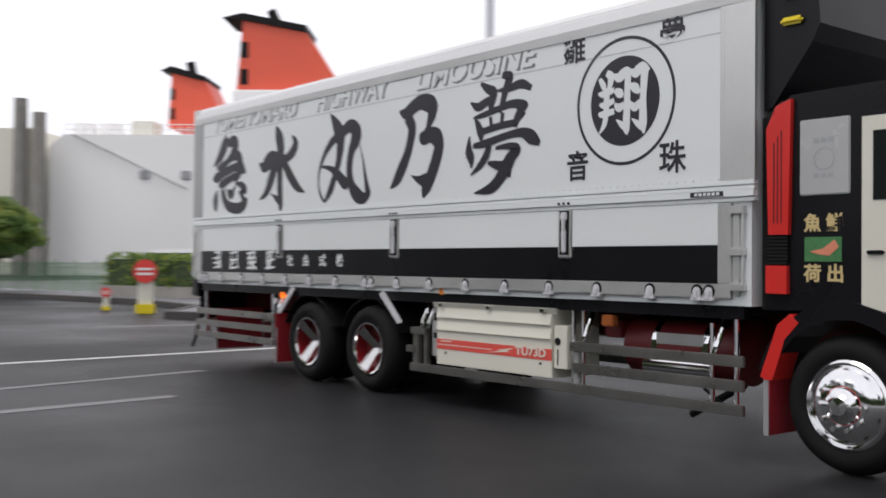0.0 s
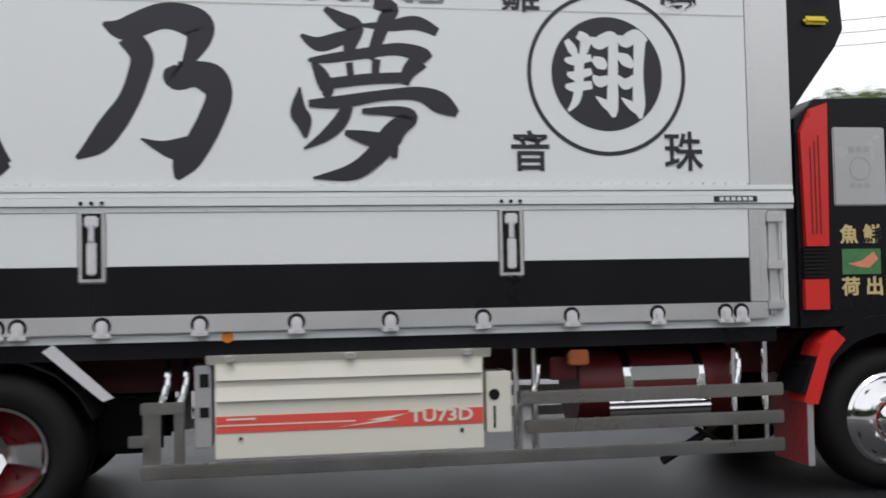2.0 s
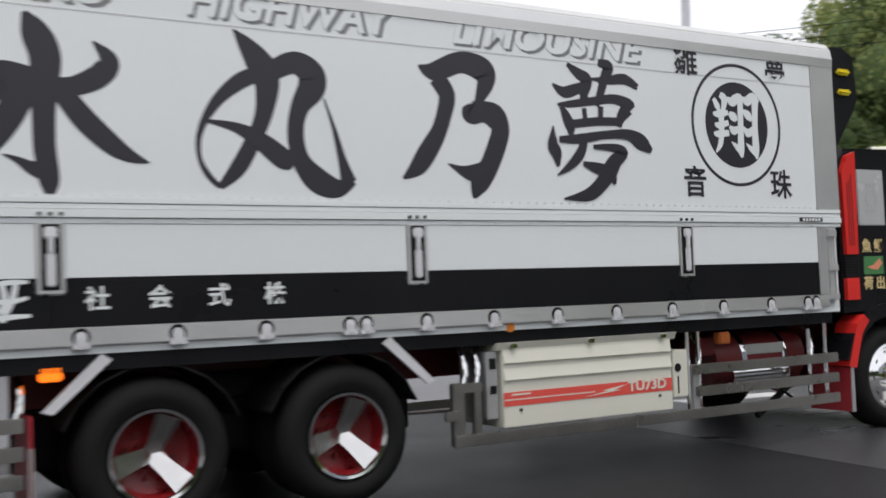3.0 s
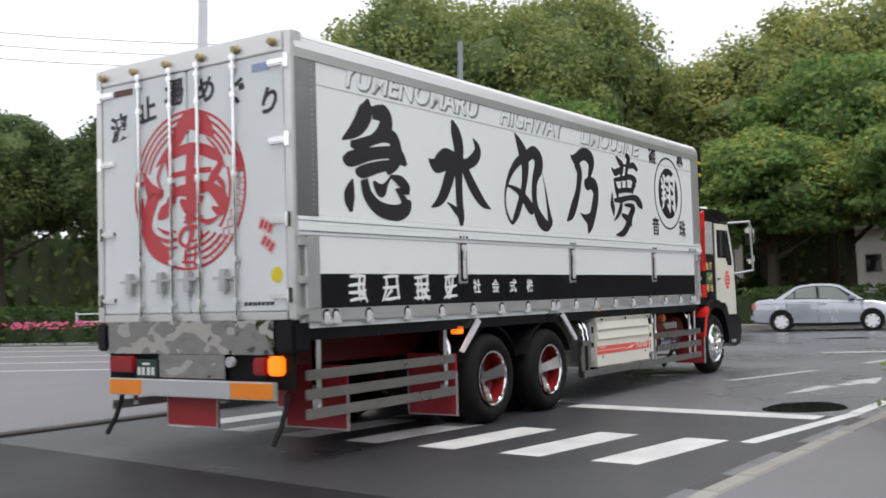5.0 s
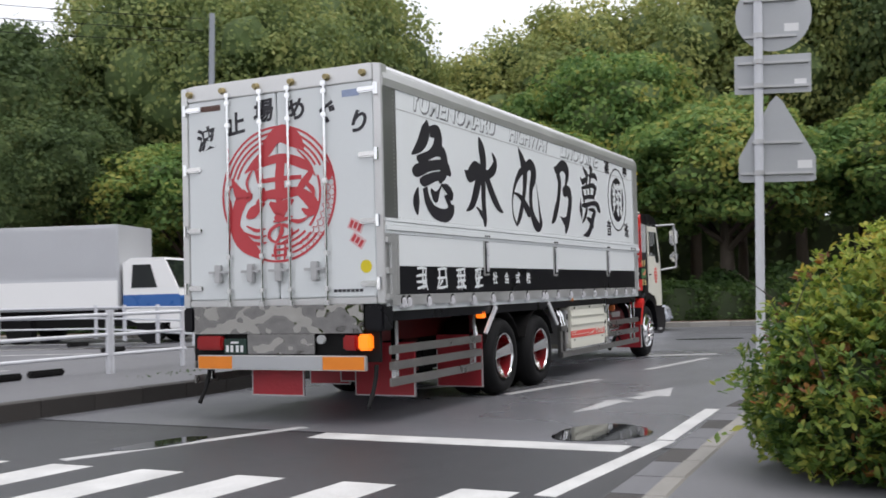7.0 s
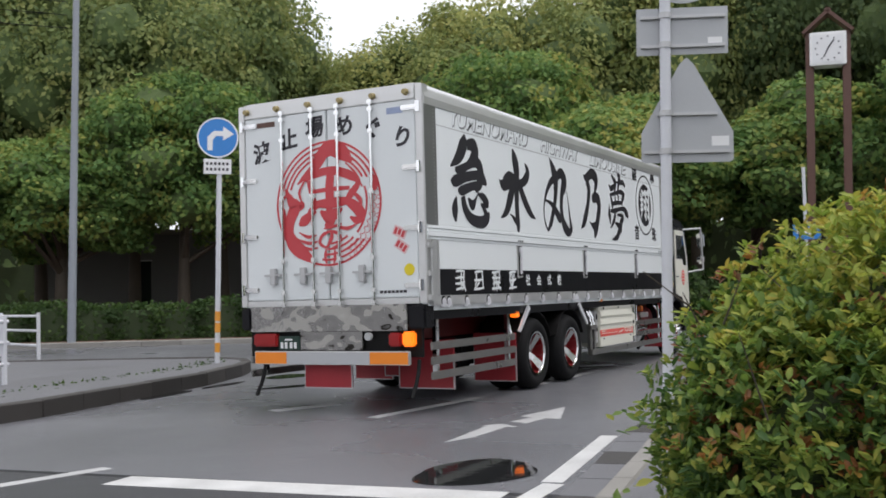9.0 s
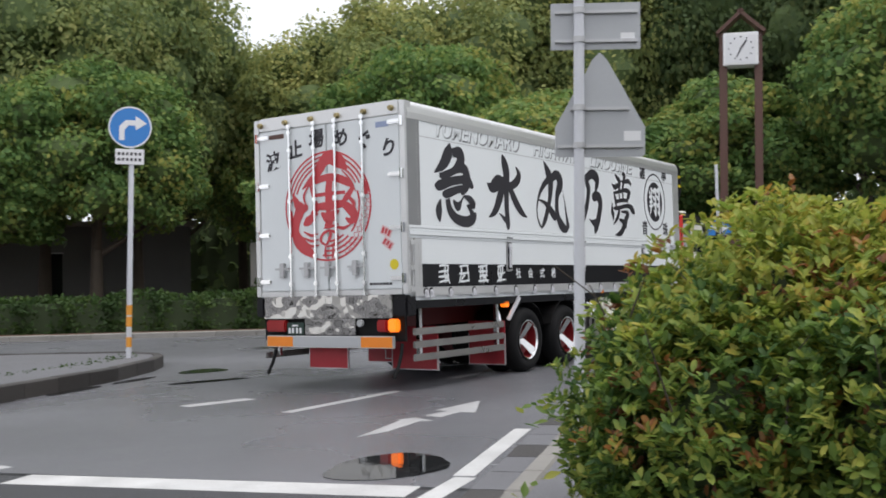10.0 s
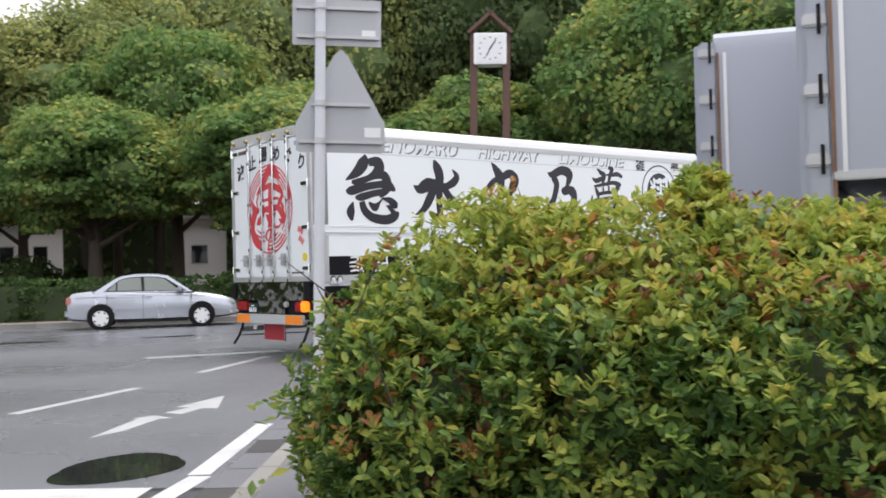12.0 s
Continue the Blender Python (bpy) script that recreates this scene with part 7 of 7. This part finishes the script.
ship()
TERM = [(-21.2, -16.6), (-24.6, -18.2), (-27.5, -22.5), (-29.4, -28.8), (-31, -36)]
TERM = TERM[::-1] + [(-20.0, -10.0), (-22.0, 2.0)]
kerb_run("kerb_terminal", TERM, 0.2, 0.2, KERB_DARK, "dark wet kerb of the terminal island", 1.0)
sheet("pavement_terminal", offset_line(TERM, -0.2) + [(-70, 2), (-70, -50), (-34, -50)], 0.17, PAVING, "grey terminal island pavement", "pavement", 0.17)
hedge("terminal_hedge", [(-31.2, -26.6), (-30.0, -19.0), (-29.0, -10.0), (-28, 0)], 1.2, 1.2, LEAF_BUSH, "clipped bright green hedge on the terminal island", 26, 0.12, 80, 0.5)
part_wall = tagged(part("planter_wall", P([(-30.9, -26.8), (-30.4, -26.8), (-28.3, -10), (-27.2, 0), (-27.8, 0), (-28.9, -10)], "z", 0.17, 0.55), KERB), "low pale concrete planter wall", "wall", kind="structure")
for k in range(9):
    a = Vector((-31.6 - 0.9 * k * 0.3, -27.6 - 1.25 * k))
    fp = thing("mesh_fence", "green mesh fence panel at the terminal", "fence", "terminal fence", at=Matrix.Translation((a.x, a.y, 0.17)) @ Matrix.Rotation(radians(76), 4, "Z"))
    bm = bmesh.new()
    for j in range(14):
        cube(bm, -0.6 + 0.09 * j, -0.59 + 0.09 * j, -0.01, 0.01, 0.1, 1.2)
    for z in (0.1, 0.4, 0.7, 1.0, 1.19):
        cube(bm, -0.62, 0.62, -0.012, 0.012, z, z + 0.015)
    part("mesh", bm, SCREEN_GREEN, fp, "green wire mesh")
    part("post", R((-0.62, 0, 0), (-0.62, 0, 1.3), 0.03, seg=8), SCREEN_GREEN, fp)


def no_entry(x, y, k):
    s = thing("no_entry_sign", "round red and white no-entry sign on a weighted stand", "road sign", at=Matrix.LocRotScale((x, y, 0.0), Euler((0, 0, radians(120))), (k, k, k)))
    d = part("disc", disc(bmesh.new(), 0, 1.17, 0.32, -0.16, -0.13), SIGN_RED, s, "red sign disc")
    for z in (1.19, 1.06):
        part("bar", B(-0.22, 0.22, -0.17, -0.16, z, z + 0.07), SIGN_WHITE, d, "white bar")
    part("panel", B(-0.2, 0.2, -0.1, 0.1, 0.25, 0.9, bevel=0.02), CREAM, s, "pale panel below the disc")
    part("stand", B(-0.24, 0.24, -0.2, 0.2, 0.0, 0.26, bevel=0.02), YELLOW, s, "yellow base")


no_entry(-22.9, -18.55, 1.0)
no_entry(-23.8, -20.7, 0.45)
for k, p in enumerate(((-46, -34), (-47, -26), (-47.5, -18))):
    v = thing("parked_van", "white van parked in front of the ferry", "van", "terminal vans", at=Matrix.Translation((*p, 0.17)) @ Matrix.Rotation(radians(100), 4, "Z"))
    part("body", P([(-2.3, 0.35), (-2.3, 1.95), (1.0, 2.0), (1.7, 1.25), (2.4, 1.05), (2.4, 0.35)], "y", -0.85, 0.85), HULL, v, "white van body")
    part("windows", P([(-2.1, 1.25), (-2.1, 1.75), (0.95, 1.78), (1.4, 1.25)], "y", -0.858, 0.858), GLASS, v, "dark windows")
    for x in (-1.5, 1.5):
        part("wheel", disc(bmesh.new(), x, 0.3, 0.3, -0.87, 0.87, 20), RUBBER, v)
copy_thing(YOUNG, Matrix.LocRotScale((-31.5, -33.2, 0.17), Euler((0, 0, 2.0)), (0.5, 0.5, 0.48)))
building("terminal_building", *polar(0, 0, -146, 75), 146, 20, 12, 9, WALL, "grey terminal building by the ferry", ((-8, 8, 4.0, 6.0),))


# ---- motion ----
TRUCK = [
    (0.0, -11.55, -5.18, 61.7), (0.5, -10.59, -3.35, 60.8), (1.0, -9.63, -1.64, 60.5), (1.5, -8.64, 0.04, 60.4), (2.0, -7.60, 1.85, 59.6), (2.5, -6.50, 3.74, 59.7), (3.0, -5.39, 5.67, 60.6),
    (3.5, -4.35, 7.57, 62.0), (3.7, -3.95, 8.32, 62.0), (5.5, -0.15, 14.84, 58.4), (6.0, 0.72, 16.02, 57.0), (6.5, 1.53, 16.91, 56.0), (7.0, 2.32, 17.84, 55.0), (8.8, 4.80, 19.76, 48.8),
    (9.0, 5.13, 20.06, 47.6), (9.5, 5.97, 20.61, 43.2), (10.0, 6.85, 21.05, 37.9), (10.5, 7.88, 21.46, 30.8), (11.0, 8.94, 21.55, 23.0), (11.5, 10.08, 21.56, 14.3), (12.0, 11.23, 21.41, 6.8)]


def motions():
    walk(truck, [(t, pose(x, y, 0, 0, 0, a)) for t, x, y, a in TRUCK])
    walk(cargo, [(t, pose(-4.2 + 0.955 * s, 36.4 - 0.295 * s, 0, 0, 0, -17)) for t, s in ((0.0, 0.0), (6.0, 0.0), (7.0, 0.1), (7.4, 1.0), (8.0, 6.5), (8.8, 13.2), (9.5, 15.9), (10.5, 18.4), (12.0, 23.5))])
    # the wheels roll by the way that the truck has gone
    ts = [row[0] for row in TRUCK]
    gone = np.concatenate([[0], np.cumsum([math.hypot(b[1] - a[1], b[2] - a[2]) for a, b in zip(TRUCK, TRUCK[1:])])])
    for w in WHEELS:
        base = w.matrix_basis.translation.copy()
        rows = []
        for k in range(121):
            t = k / 10
            turn = float(np.interp(t, ts, gone)) / 0.478
            rows.append((t, Matrix.Translation(base) @ Matrix.Rotation(turn, 4, "Y")))
        walk(w, rows)


motions()
